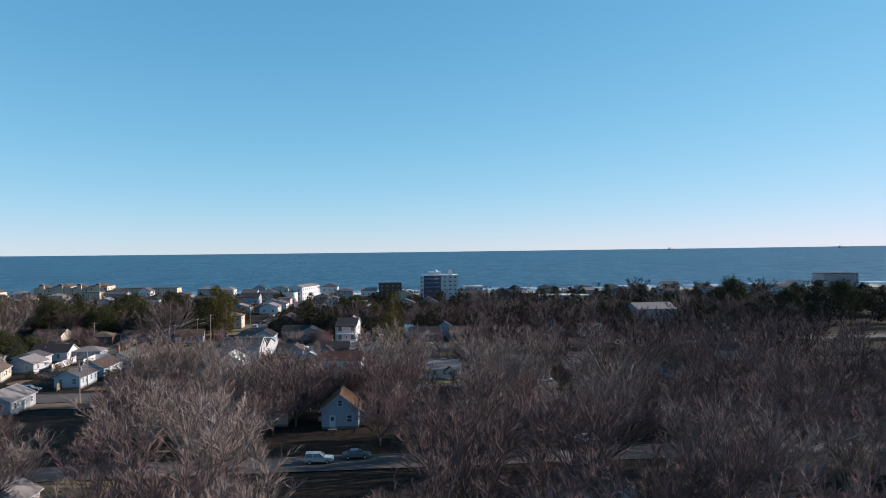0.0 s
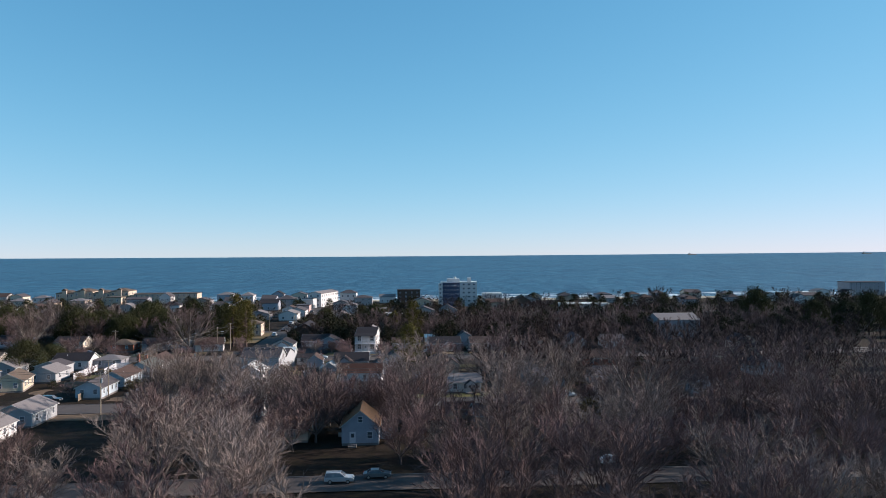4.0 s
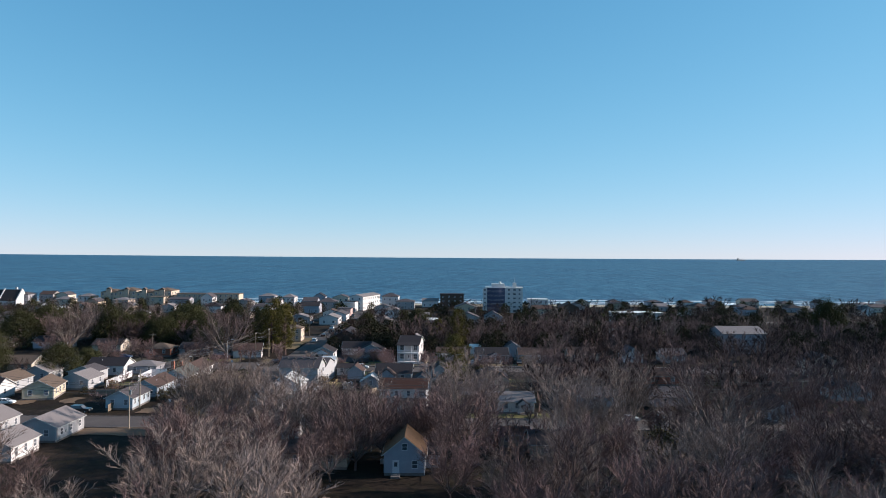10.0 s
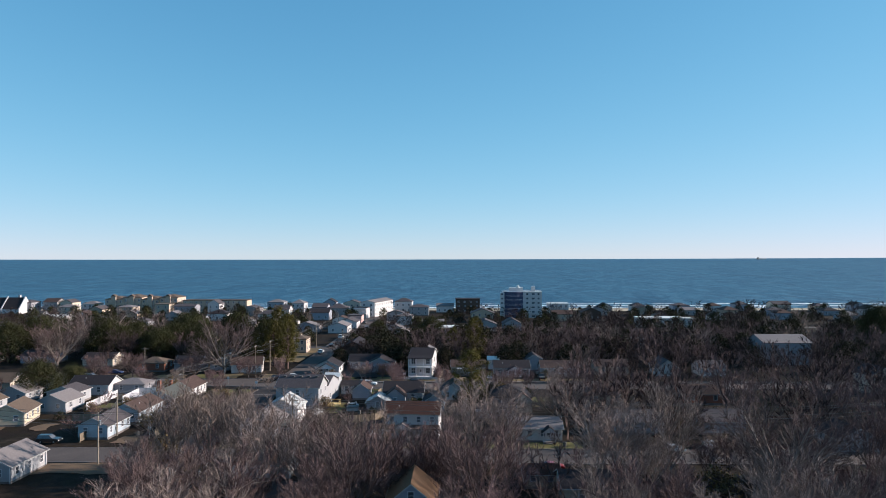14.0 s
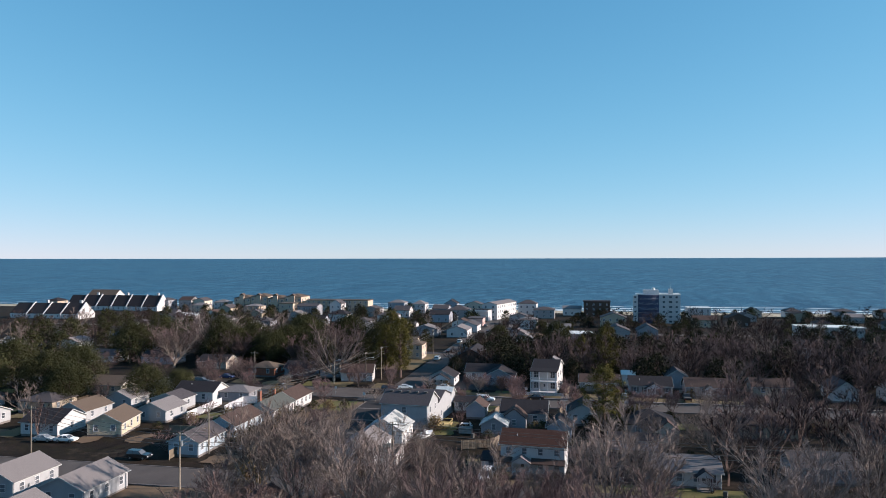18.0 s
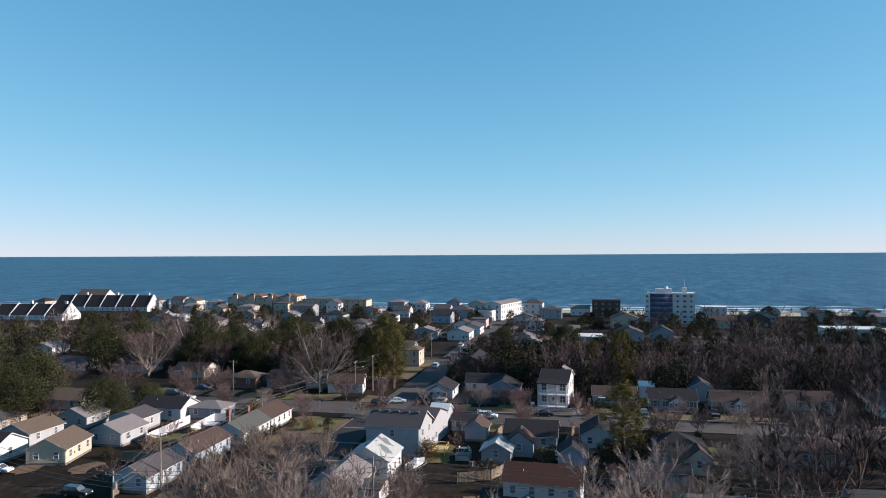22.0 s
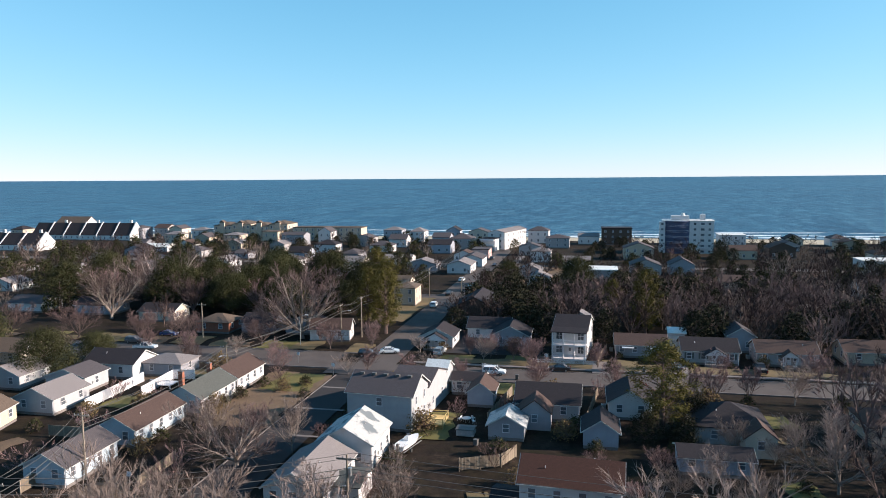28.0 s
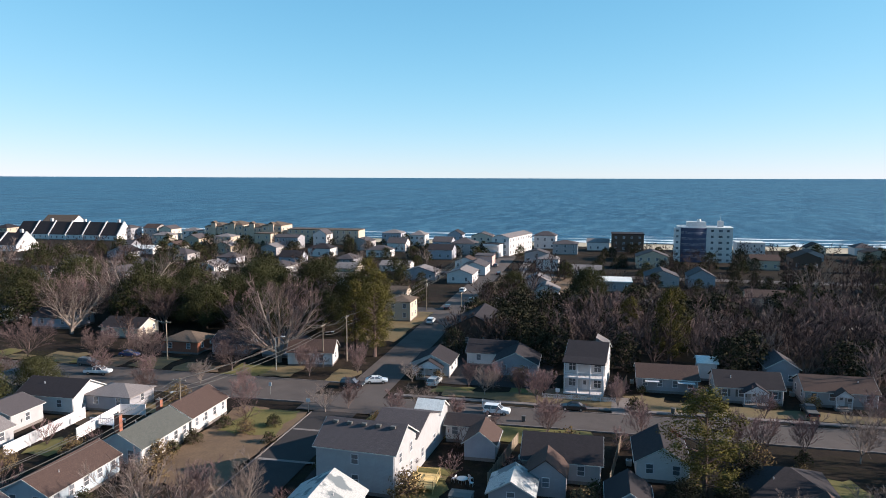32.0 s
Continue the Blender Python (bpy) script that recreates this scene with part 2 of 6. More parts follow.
M = {}
M["ground"] = ground_mat()
M["sea"] = sea_mat()
M["sand"] = worn("beach_sand", (0.50, 0.42, 0.31), (0.42, 0.35, 0.25), 0.05, 0.95, 2.0, 0.4, 0.1)
M["foam"] = worn("surf_foam", (0.85, 0.87, 0.88), (0.6, 0.68, 0.72), 0.12, 0.8, 1.0, 0.6, 0.3)
M["asphalt"] = worn("asphalt", (0.115, 0.094, 0.086), (0.075, 0.061, 0.057), 0.15, 0.9, 4.0, 0.3, 0.02)
# dark asphalt tone that also stands in for the big house's cast shadow
M["asphalt_dark"] = worn("dark_shaded_asphalt", (0.03, 0.026, 0.027), (0.042, 0.036, 0.037), 0.2, 0.9, 4.0, 0.3, 0.02)
M["concrete"] = worn("concrete", (0.230, 0.198, 0.187), (0.162, 0.139, 0.132), 0.4, 0.9, 6.0, 0.3, 0.01)
M["dirt"] = worn("bare_earth", (0.183, 0.119, 0.072), (0.123, 0.081, 0.053), 0.25, 0.95, 3.0, 0.6, 0.05)
M["straw"] = worn("dry_lawn", (0.183, 0.129, 0.068), (0.136, 0.105, 0.052), 0.3, 0.95, 4.0, 0.6, 0.05)
M["grass"] = worn("green_lawn", (0.115, 0.105, 0.03), (0.17, 0.14, 0.05), 0.3, 0.95, 4.0, 0.6, 0.05)
M["white"] = siding("white_siding", (0.575, 0.548, 0.545))
# the blue puts sky-lit shade of pale gable walls into the colour
M["skyshade"] = siding("sky_shade_siding", (0.390, 0.444, 0.500))
M["palegrey"] = siding("pale_grey_siding", (0.37, 0.364, 0.378))
M["cream"] = siding("cream_siding", (0.558, 0.473, 0.387))
M["yellow"] = siding("pale_yellow_siding", (0.540, 0.447, 0.333))
M["blue"] = siding("pale_blue_siding", (0.324, 0.331, 0.378))
M["bluegrey"] = siding("grey_blue_siding", (0.288, 0.280, 0.306))
M["grey"] = siding("grey_siding", (0.342, 0.314, 0.315))
M["tan"] = siding("tan_siding", (0.450, 0.361, 0.279))
M["navy"] = plain("navy_balcony_paint", (0.045, 0.06, 0.13), 0.5)
M["darkwood"] = siding("dark_brown_siding", (0.085, 0.055, 0.042))
M["pink"] = siding("pink_siding", (0.558, 0.361, 0.324))
M["green_w"] = siding("sage_siding", (0.324, 0.361, 0.324))
M["brick"] = worn("red_brick", (0.34, 0.13, 0.08), (0.26, 0.10, 0.07), 1.2, 0.9, 8.0, 0.5, 0.02)
M["stucco"] = worn("beige_stucco", (0.58, 0.46, 0.36), (0.50, 0.395, 0.31), 0.3, 0.9, 5.0, 0.3, 0.02)
M["r_grey"] = shingles("grey_shingles", (0.080, 0.069, 0.073), (0.108, 0.092, 0.097))
M["r_light"] = shingles("weathered_grey_shingles", (0.197, 0.173, 0.172), (0.254, 0.224, 0.220))
M["r_dark"] = shingles("charcoal_shingles", (0.028, 0.024, 0.027), (0.043, 0.036, 0.041))
M["r_brown"] = shingles("brown_shingles", (0.073, 0.047, 0.041), (0.101, 0.066, 0.056))
M["r_red"] = shingles("rust_red_shingles", (0.062, 0.029, 0.022), (0.085, 0.039, 0.029))
M["r_green"] = shingles("grey_green_shingles", (0.082, 0.087, 0.080), (0.119, 0.118, 0.108))
# dark blotches stand in for shadows lying on a pale sunlit roof
M["r_shade_blotch"] = shingles("shade_blotched_pale_shingles", (0.44, 0.435, 0.425), (0.53, 0.52, 0.50), (0.15, 0.165, 0.175))
M["r_tan"] = shingles("tan_shingles", (0.122, 0.089, 0.069), (0.160, 0.115, 0.087))
M["r_white"] = worn("white_membrane_roof", (0.78, 0.78, 0.76), (0.64, 0.64, 0.62), 0.3, 0.7, 4.0, 0.2, 0.02)
M["r_orange"] = shingles("rusty_orange_shingles", (0.27, 0.15, 0.08), (0.21, 0.12, 0.07))
M["trim"] = plain("white_trim", (0.630, 0.607, 0.626), 0.5)
M["rake"] = plain("grey_white_trim", (0.46, 0.46, 0.45), 0.5)
M["gtrim"] = plain("grey_trim", (0.3, 0.3, 0.3), 0.6)
M["glass"] = glass_dark("window_glass")
M["pole"] = bark("weathered_pole", (0.26, 0.22, 0.18), (0.16, 0.13, 0.10))
M["wood"] = bark("weathered_boards", (0.25, 0.20, 0.15), (0.17, 0.135, 0.105))
M["newwood"] = bark("fresh_lumber", (0.62, 0.45, 0.20), (0.52, 0.37, 0.17))
M["wire"] = plain("weathered_cable", (0.10, 0.095, 0.09), 0.6)
M["metal"] = plain("galvanised_metal", (0.5, 0.51, 0.52), 0.4, 0.8)
M["bark_grey"] = bark("pale_grey_bark", (0.30, 0.245, 0.215), (0.175, 0.142, 0.125))
M["bark_brown"] = bark("brown_bark", (0.125, 0.086, 0.076), (0.070, 0.048, 0.044))
M["twig_grey"] = bark("pale_twigs", (0.225, 0.174, 0.155), (0.148, 0.114, 0.102))
M["twig_brown"] = bark("brown_twigs", (0.060, 0.041, 0.040), (0.038, 0.026, 0.026))
M["twig_near"] = bark("purple_brown_twigs", (0.128, 0.087, 0.083), (0.081, 0.055, 0.054))
M["bark_near"] = bark("grey_brown_bark", (0.135, 0.099, 0.092), (0.078, 0.057, 0.054))
M["bark_mid"] = bark("brown_grey_bark", (0.170, 0.126, 0.115), (0.105, 0.077, 0.072))
M["twig_mid"] = bark("grey_brown_twigs", (0.125, 0.087, 0.082), (0.082, 0.057, 0.055))
M["twig_red"] = bark("reddish_twigs", (0.205, 0.134, 0.132), (0.135, 0.089, 0.09))
M["leaf_oak"] = foliage("evergreen_oak_leaves", (0.034, 0.036, 0.017), (0.062, 0.060, 0.026))
M["leaf_pine"] = foliage("pine_needles", (0.062, 0.056, 0.018), (0.13, 0.108, 0.03))
M["leaf_dark"] = foliage("dark_evergreen_leaves", (0.022, 0.022, 0.014), (0.038, 0.036, 0.02))
M["leaf_cedar"] = foliage("cedar_leaves", (0.034, 0.036, 0.017), (0.060, 0.058, 0.026))
M["leaf_red"] = foliage("russet_leaves", (0.16, 0.04, 0.03), (0.10, 0.025, 0.02))
M["leaf_dry"] = foliage("dry_leaves", (0.17, 0.12, 0.06), (0.12, 0.085, 0.045))
M["tyre"] = plain("tyre_rubber", (0.02, 0.02, 0.02), 0.8)
M["rim"] = plain("alloy_rim", (0.5, 0.5, 0.5), 0.35, 0.8)
M["lamp_red"] = plain("red_lens", (0.4, 0.02, 0.02), 0.25)
M["lamp_clear"] = plain("clear_lens", (0.8, 0.8, 0.78), 0.2)
for nm, col in (("white", (0.8, 0.8, 0.8)), ("silver", (0.45, 0.46, 0.47)), ("black", (0.02, 0.02, 0.022)), ("red", (0.28, 0.02, 0.02)), ("blue", (0.03, 0.07, 0.2)), ("grey", (0.14, 0.145, 0.15))):
    M["car_" + nm] = plain(nm + "_car_paint", col, 0.3)
    M["car_" + nm].node_tree.nodes["Principled BSDF"].inputs["Coat Weight"].default_value = 0.6

# ---- builders ----
GRID = 5.0  # the streets lie turned by this many degrees
CU, SU = math.cos(radians(GRID)), math.sin(radians(GRID))


def uv(x, y):
    """World to street grid."""
    return x * CU + y * SU, -x * SU + y * CU


def xy(u, v):
    return u * CU - v * SU, u * SU + v * CU


def part(name, bm, material, parent, label=""):
    me = bpy.data.meshes.new(name)
    bm.to_mesh(me)
    bm.free()
    return share(name, me, material, parent, label)


def share(name, me, material, parent, label=""):
    if not me.materials and material:
        me.materials.append(material)
    ob = new(name, me)
    ob.parent = parent
    return tagged(ob, label)


def quads(verts, faces):
    bm = bmesh.new()
    vs = [bm.verts.new(v) for v in verts]
    for f in faces:
        bm.faces.new([vs[i] for i in f])
    return bm


def box(x0, y0, z0, x1, y1, z1, bm=None, bevel=0.0):
    bm = bm or bmesh.new()
    vs = [bm.verts.new((x, y, z)) for z in (z0, z1) for y in (y0, y1) for x in (x0, x1)]
    fs = [bm.faces.new([vs[i] for i in f]) for f in ((0, 2, 3, 1), (4, 5, 7, 6), (0, 1, 5, 4), (2, 6, 7, 3), (0, 4, 6, 2), (1, 3, 7, 5))]
    if bevel:
        bmesh.ops.bevel(bm, geom=list({e for f in fs for e in f.edges}), offset=bevel, segments=1, affect="EDGES")
    return bm


def prism(profile, axis, a, b, bm=None):
    """Extrudes a profile (list of 2D points) along x ('x': points are y,z) or y ('y': points are x,z) from a to b."""
    bm = bm or bmesh.new()
    def at(p, s):
        return (s, p[0], p[1]) if axis == "x" else (p[0], s, p[1])
    lo = [bm.verts.new(at(p, a)) for p in profile]
    hi = [bm.verts.new(at(p, b)) for p in profile]
    n = len(profile)
    for i in range(n):
        bm.faces.new((lo[i], lo[(i + 1) % n], hi[(i + 1) % n], hi[i]))
    bm.faces.new(lo[::-1])
    bm.faces.new(hi)
    bmesh.ops.recalc_face_normals(bm, faces=bm.faces[:])
    return bm


def tube(bm, p, q, r0, r1, n=5, caps=True):
    p, q = Vector(p), Vector(q)
    d = (q - p).normalized()
    s = d.orthogonal().normalized()
    t = d.cross(s)
    lo, hi = [], []
    for i in range(n):
        a = 2 * math.pi * i / n
        w = s * math.cos(a) + t * math.sin(a)
        lo.append(bm.verts.new(p + w * r0))
        hi.append(bm.verts.new(q + w * r1))
    for i in range(n):
        bm.faces.new((lo[i], lo[(i + 1) % n], hi[(i + 1) % n], hi[i]))
    if caps:
        bm.faces.new(hi)
        bm.faces.new(lo[::-1])
    return bm


def root(name, x, y, z=0.0, turn=0.0, label="", category="", group="", kind=""):
    ob = new(name)
    ob.empty_display_size = 0.5
    ob.matrix_world = pose(x, y, z, 0, 0, turn)
    return tagged(ob, label, category, group, kind)


WINDOW_MESH = {}


def window(parent, face, x, z, w, h, W, D, shutters=None, bay=0.0):
    """A sash window on a face of a house of width W and depth D: frame, panes."""
    key = (round(w, 2), round(h, 2))
    if key not in WINDOW_MESH:
        t = 0.09
        fr = box(-w / 2 - t, -0.07, -t, w / 2 + t, 0.0, 0.0)
        box(-w / 2 - t, -0.06, h, w / 2 + t, 0.0, h + t, fr)
        box(-w / 2 - t, -0.06, 0.0, -w / 2, 0.0, h, fr)
        box(w / 2, -0.06, 0.0, w / 2 + t, 0.0, h, fr)
        box(-w / 2, -0.05, h / 2 - 0.03, w / 2, 0.0, h / 2 + 0.03, fr)
        if w > 1.3:
            box(-0.04, -0.05, 0, 0.04, 0, h / 2 - 0.03, fr)
            box(-0.04, -0.05, h / 2 + 0.03, 0.04, 0, h, fr)
        a = bpy.data.meshes.new("window")
        fr.to_mesh(a)
        fr.free()
        a.materials.append(M["trim"])
        b = bpy.data.meshes.new("pane")
        pn = box(-w / 2, -0.02, 0.0, w / 2, 0.0, h)
        pn.to_mesh(b)
        pn.free()
        b.materials.append(M["glass"])
        sh = bpy.data.meshes.new("shutter")
        sb = box(-0.2, -0.05, -0.02, 0.2, 0.0, h + 0.02, None)
        sb.to_mesh(sh)
        sb.free()
        sh.materials.append(M["wire"])
        WINDOW_MESH[key] = (a, b, sh)
    a, b, sh = WINDOW_MESH[key]
    m = on_face(face, x, z, W, D)
    fr = share("window", a, None, parent)
    fr.matrix_local = m
    share("pane", b, None, fr)
    if shutters:
        for s in (-1, 1):
            q = share("shutter", sh, None, parent)
            q.matrix_local = m @ pose(s * (w / 2 + 0.33), 0, 0)


def on_face(face, x, z, W, D):
    if face == "f":
        return pose(x, -0.003, z)
    if face == "b":
        return pose(-x, D + 0.003, z, 0, 0, 180)
    if face == "r":
        return pose(W / 2 + 0.003, D / 2 + x, z, 0, 0, 90)
    return pose(-W / 2 - 0.003, D / 2 - x, z, 0, 0, -90)


def entry(parent, x, W, D, z=0.45, colour="trim", face="f"):
    m = on_face(face, x, z, W, D)
    dr = box(-0.46, -0.05, 0.0, 0.46, 0.0, 2.05)
    d = part("door", dr, M[colour], parent)
    d.matrix_local = m
    fr = box(-0.58, -0.07, 0.0, -0.46, 0.0, 2.17)
    box(0.46, -0.07, 0.0, 0.58, 0.0, 2.17, fr)
    box(-0.46, -0.07, 2.05, 0.46, 0.0, 2.17, fr)
    part("door_frame", fr, M["trim"], d)
    part("glazing", box(-0.28, -0.06, 1.1, 0.28, -0.045, 1.85), M["glass"], d)


def body_mesh(W, D, base, eave, rise, ridge):
    """Walls with their gables, closed below."""
    if ridge == "v":
        return prism([(-W / 2, base), (W / 2, base), (W / 2, eave), (0, eave + rise), (-W / 2, eave)], "y", 0, D)
    if ridge == "u":
        return prism([(0, base), (D, base), (D, eave), (D / 2, eave + rise), (0, eave)], "x", -W / 2, W / 2)
    return box(-W / 2, 0, base, W / 2, D, eave)


def roof_mesh(W, D, eave, rise, ridge, over=0.35, th=0.16):
    bm = bmesh.new()
    if ridge in "uv":
        half = (D if ridge == "u" else W) / 2
        k = rise / half
        lo = eave - over * k + 0.01
        c = D / 2 if ridge == "u" else 0.0
        top = eave + rise + 0.01
        prof = [(c - half - over, lo), (c, top), (c + half + over, lo), (c + half + over, lo + th), (c, top + th), (c - half - over, lo + th)]
        a, b = (-W / 2 - over, W / 2 + over) if ridge == "u" else (-over, D + over)
        return prism(prof, "x" if ridge == "u" else "y", a, b)
    if ridge == "flat":
        return box(-W / 2 - over, -over, eave + 0.004, W / 2 + over, D + over, eave + 0.35)
    # hip
    L = max(W, D)
    s = min(W, D) / 2
    run = (L / 2 - s) + 0.01
    e0, e1 = eave + 0.004, eave + 0.16
    x0, x1, y0, y1 = -W / 2 - over, W / 2 + over, -over, D + over
    if W >= D:
        r = [(-run, D / 2), (run, D / 2)]
    else:
        r = [(0, D / 2 - run), (0, D / 2 + run)]
    v = [(x0, y0, e0), (x1, y0, e0), (x1, y1, e0), (x0, y1, e0), (x0, y0, e1), (x1, y0, e1), (x1, y1, e1), (x0, y1, e1), (*r[0], eave + rise), (*r[1], eave + rise)]
    f = [(3, 2, 1, 0), (0, 1, 5, 4), (1, 2, 6, 5), (2, 3, 7, 6), (3, 0, 4, 7)]
    if W >= D:
        f += [(4, 5, 9, 8), (5, 6, 9), (6, 7, 8, 9), (7, 4, 8)]
    else:
        f += [(4, 5, 8), (5, 6, 9, 8), (6, 7, 9), (7, 4, 8, 9)]
    return quads(v, f)


FOOT = []  # footprints that trees keep clear of


def clear(x, y, r):
    FOOT.append((x, y, r))


def words(label, more):
    return label if len(label.split()) >= 4 else label + more


def house(label, x, y, W, D, eave=2.8, rise=1.8, ridge="u", wall="white", roof="r_grey", turn=None, base=0.35, wins=None, door=None, shutters=False,
          chimney=None, over=0.35, name="house", group="", win=(0.9, 1.25), storeys=None, category="house", trim=True, kind=""):
    """A house whose front's middle stands at x, y; it reaches D back from there."""
    turn = GRID if turn is None else turn
    h = root(name, x, y, 0, turn, words(label, " near the beach"), category, group, kind)
    h["dims"] = (W, D, eave)
    a = radians(turn)
    cx, cy = x - math.sin(a) * D / 2, y + math.cos(a) * D / 2
    FOOT.append((cx, cy, max(W, D) * 0.6 + 0.6))
    if W > 1.6 * D or D > 1.6 * W:
        FOOT[-1] = (cx, cy, max(W, D) * 0.5)
    part("foundation", box(-W / 2 + 0.04, 0.04, -0.3, W / 2 - 0.04, D - 0.04, base), M["concrete"], h)
    part("wall", body_mesh(W, D, base, eave, rise, ridge), M[wall], h)
    part("roof", roof_mesh(W, D, eave, rise, ridge, over), M[roof], h)
    if trim and ridge in "uv":
        half = (D if ridge == "u" else W) / 2
        k = rise / half
        lo = eave - over * k + 0.01
        c = D / 2 if ridge == "u" else 0.0
        top = eave + rise + 0.01
        for e in (-1, 1):
            s = (W / 2 + over) * e if ridge == "u" else (-over if e < 0 else D + over)
            prof = [(c - half - over, lo - 0.06), (c, top - 0.06), (c + half + over, lo - 0.06), (c + half + over, lo + 0.14), (c, top + 0.14), (c - half - over, lo + 0.14)]
            part("rake_board", prism(prof, "x" if ridge == "u" else "y", s + 0.004 * e, s + 0.05 * e), M["rake"], h)
        for e in (-1, 1):
            if ridge == "u":
                yy = (-over - 0.06) if e < 0 else D + over + 0.004
                part("gutter", box(-W / 2 - over, yy, lo - 0.01, W / 2 + over, yy + 0.056, lo + 0.11), M["rake"], h)
            else:
                xx = (-W / 2 - over - 0.06) if e < 0 else W / 2 + over + 0.004
                part("gutter", box(xx, -over, lo - 0.01, xx + 0.056, D + over, lo + 0.11), M["rake"], h)
    n = storeys or max(1, int((eave - base + 0.4) / 2.7))
    for face, count in (wins or {"f": 2, "r": 2, "l": 2, "b": 2}).items():
        span = W if face in "fb" else D
        for s in range(n):
            z = base + 0.85 + s * (eave - base) / n
            for i in range(count):
                px = (i + 0.5) / count * span - span / 2
                if door is not None and s == 0 and face == "f" and abs(px - door) < 1.1:
                    continue
                window(h, face, px, z, win[0], win[1], W, D, shutters and face == "f")
    if door is not None:
        entry(h, door, W, D, base)
        st = box(door - 0.8, -1.3, -0.2, door + 0.8, -0.004, base - 0.02)
        box(door - 0.8, -1.65, -0.2, door + 0.8, -1.304, base - 0.19, st)
        part("step", st, M["concrete"], h)
    if chimney:
        cxx, cyy, top = chimney
        ch = part("chimney", box(cxx - 0.4, cyy - 0.35, eave - 0.6, cxx + 0.4, cyy + 0.35, top, None), M["brick"], h)
        cap = box(cxx - 0.47, cyy - 0.42, top + 0.003, cxx + 0.47, cyy + 0.42, top + 0.12)
        tube(cap, (cxx, cyy, top + 0.12), (cxx, cyy, top + 0.4), 0.13, 0.12, 8)
        part("chimney_cap", cap, M["concrete"], ch)
    return h


def wing(h, x, y, W, D, eave, rise, ridge="v", wall="white", roof="r_grey", base=0.35, over=0.3, wins=None, name="wing"):
    """A lower block joined to a house; x, y: middle of its front, in the house's own axes."""
    w = part(name, body_mesh(W, D, base - 0.6, eave, rise, ridge), M[wall], h)
    w.matrix_local = pose(x, y, 0)
    part("roof", roof_mesh(W, D, eave, rise, ridge, over), M[roof], w)
    for face, count in (wins or {}).items():
        span = W if face in "fb" else D
        for i in range(count):
            key_w = 0.85
            px = (i + 0.5) / count * span - span / 2
            m = pose(x, y, 0) @ on_face(face, px, base + 0.85, W, D)
            window_at(h, m, key_w, 1.2)
    return w


def window_at(h, m, w, hh):
    window(h, "f", 0, 0, w, hh, 1, 1)
    kids = [c for c in h.children if c.name.startswith("window")]
    kids[-1].matrix_local = m


def porch(h, x, W, D, eave, rise, roof="r_grey", base=0.35, front=0.0, posts=2, wall="trim"):
    """An open gabled porch on the front of a house."""
    p = part("porch", box(x - W / 2, front - D, -0.2, x + W / 2, front - 0.004, base), M["concrete"], h)
    r = part("porch_roof", roof_mesh(W, D, eave, rise, "v", 0.2, 0.12), M[roof], p)
    r.matrix_local = pose(x, front - D, 0)
    g = part("pediment", prism([(-W / 2, eave - 0.2), (W / 2, eave - 0.2), (W / 2, eave - 0.01), (0, eave + rise - 0.02), (-W / 2, eave - 0.01)], "y", 0.02, 0.12), M[wall], p)
    g.matrix_local = pose(x, front - D, 0)
    for i in range(posts):
        xx = x - W / 2 + 0.1 + i * (W - 0.2) / max(1, posts - 1)
        part("post", box(xx - 0.07, front - D + 0.05, base, xx + 0.07, front - D + 0.19, eave - 0.2), M["trim"], p)
    st = box(x - 0.7, front - D - 0.35, -0.2, x + 0.7, front - D - 0.004, base - 0.17)
    part("step", st, M["concrete"], p)
    for s0, s1 in ((x - W / 2, x - 0.65), (x + 0.65, x + W / 2)):
        part("railing", box(s0, front - D + 0.06, base + 0.8, s1, front - D + 0.12, base + 0.88), M["trim"], p)
    if "baluster" not in WINDOW_MESH:
        me = bpy.data.meshes.new("baluster")
        bm = box(-0.02, -0.02, 0, 0.02, 0.02, 0.8)
        bm.to_mesh(me)
        bm.free()
        me.materials.append(M["trim"])
        WINDOW_MESH["baluster"] = me
    for i in range(5):
        for s in (-1, 1):
            xx = x + s * (0.7 + i * (W / 2 - 0.75) / 4)
            share("baluster", WINDOW_MESH["baluster"], None, p).matrix_local = pose(xx, front - D + 0.09, base)
    return p


# ---- cars ----
CAR_PROFILES = {
    "sedan": (4.6, 1.8, [(-2.3, 0.35), (-2.3, 0.75), (-2.2, 0.92), (-1.5, 1.0), (1.05, 0.98), (2.1, 0.82), (2.3, 0.62), (2.3, 0.35)], [(-1.6, 0.99), (-0.95, 1.42), (0.25, 1.45), (1.1, 0.97)]),
    "suv": (4.7, 1.9, [(-2.35, 0.4), (-2.35, 0.95), (-2.3, 1.08), (1.0, 1.08), (2.15, 0.98), (2.35, 0.75), (2.35, 0.4)], [(-2.25, 1.07), (-2.05, 1.68), (0.2, 1.72), (1.0, 1.06)]),
    "van": (5.0, 1.95, [(-2.5, 0.4), (-2.5, 1.0), (-2.48, 1.1), (1.4, 1.08), (2.35, 0.92), (2.5, 0.7), (2.5, 0.4)], [(-2.42, 1.09), (-2.3, 1.78), (0.55, 1.8), (1.5, 1.06)]),
    "pickup": (5.6, 1.95, [(-2.8, 0.5), (-2.8, 1.1), (0.0, 1.12), (1.4, 1.12), (2.65, 1.02), (2.8, 0.8), (2.8, 0.5)], [(-0.75, 1.11), (-0.6, 1.78), (0.65, 1.8), (1.4, 1.1)]),
}
WHEEL = {}
CARS = {}


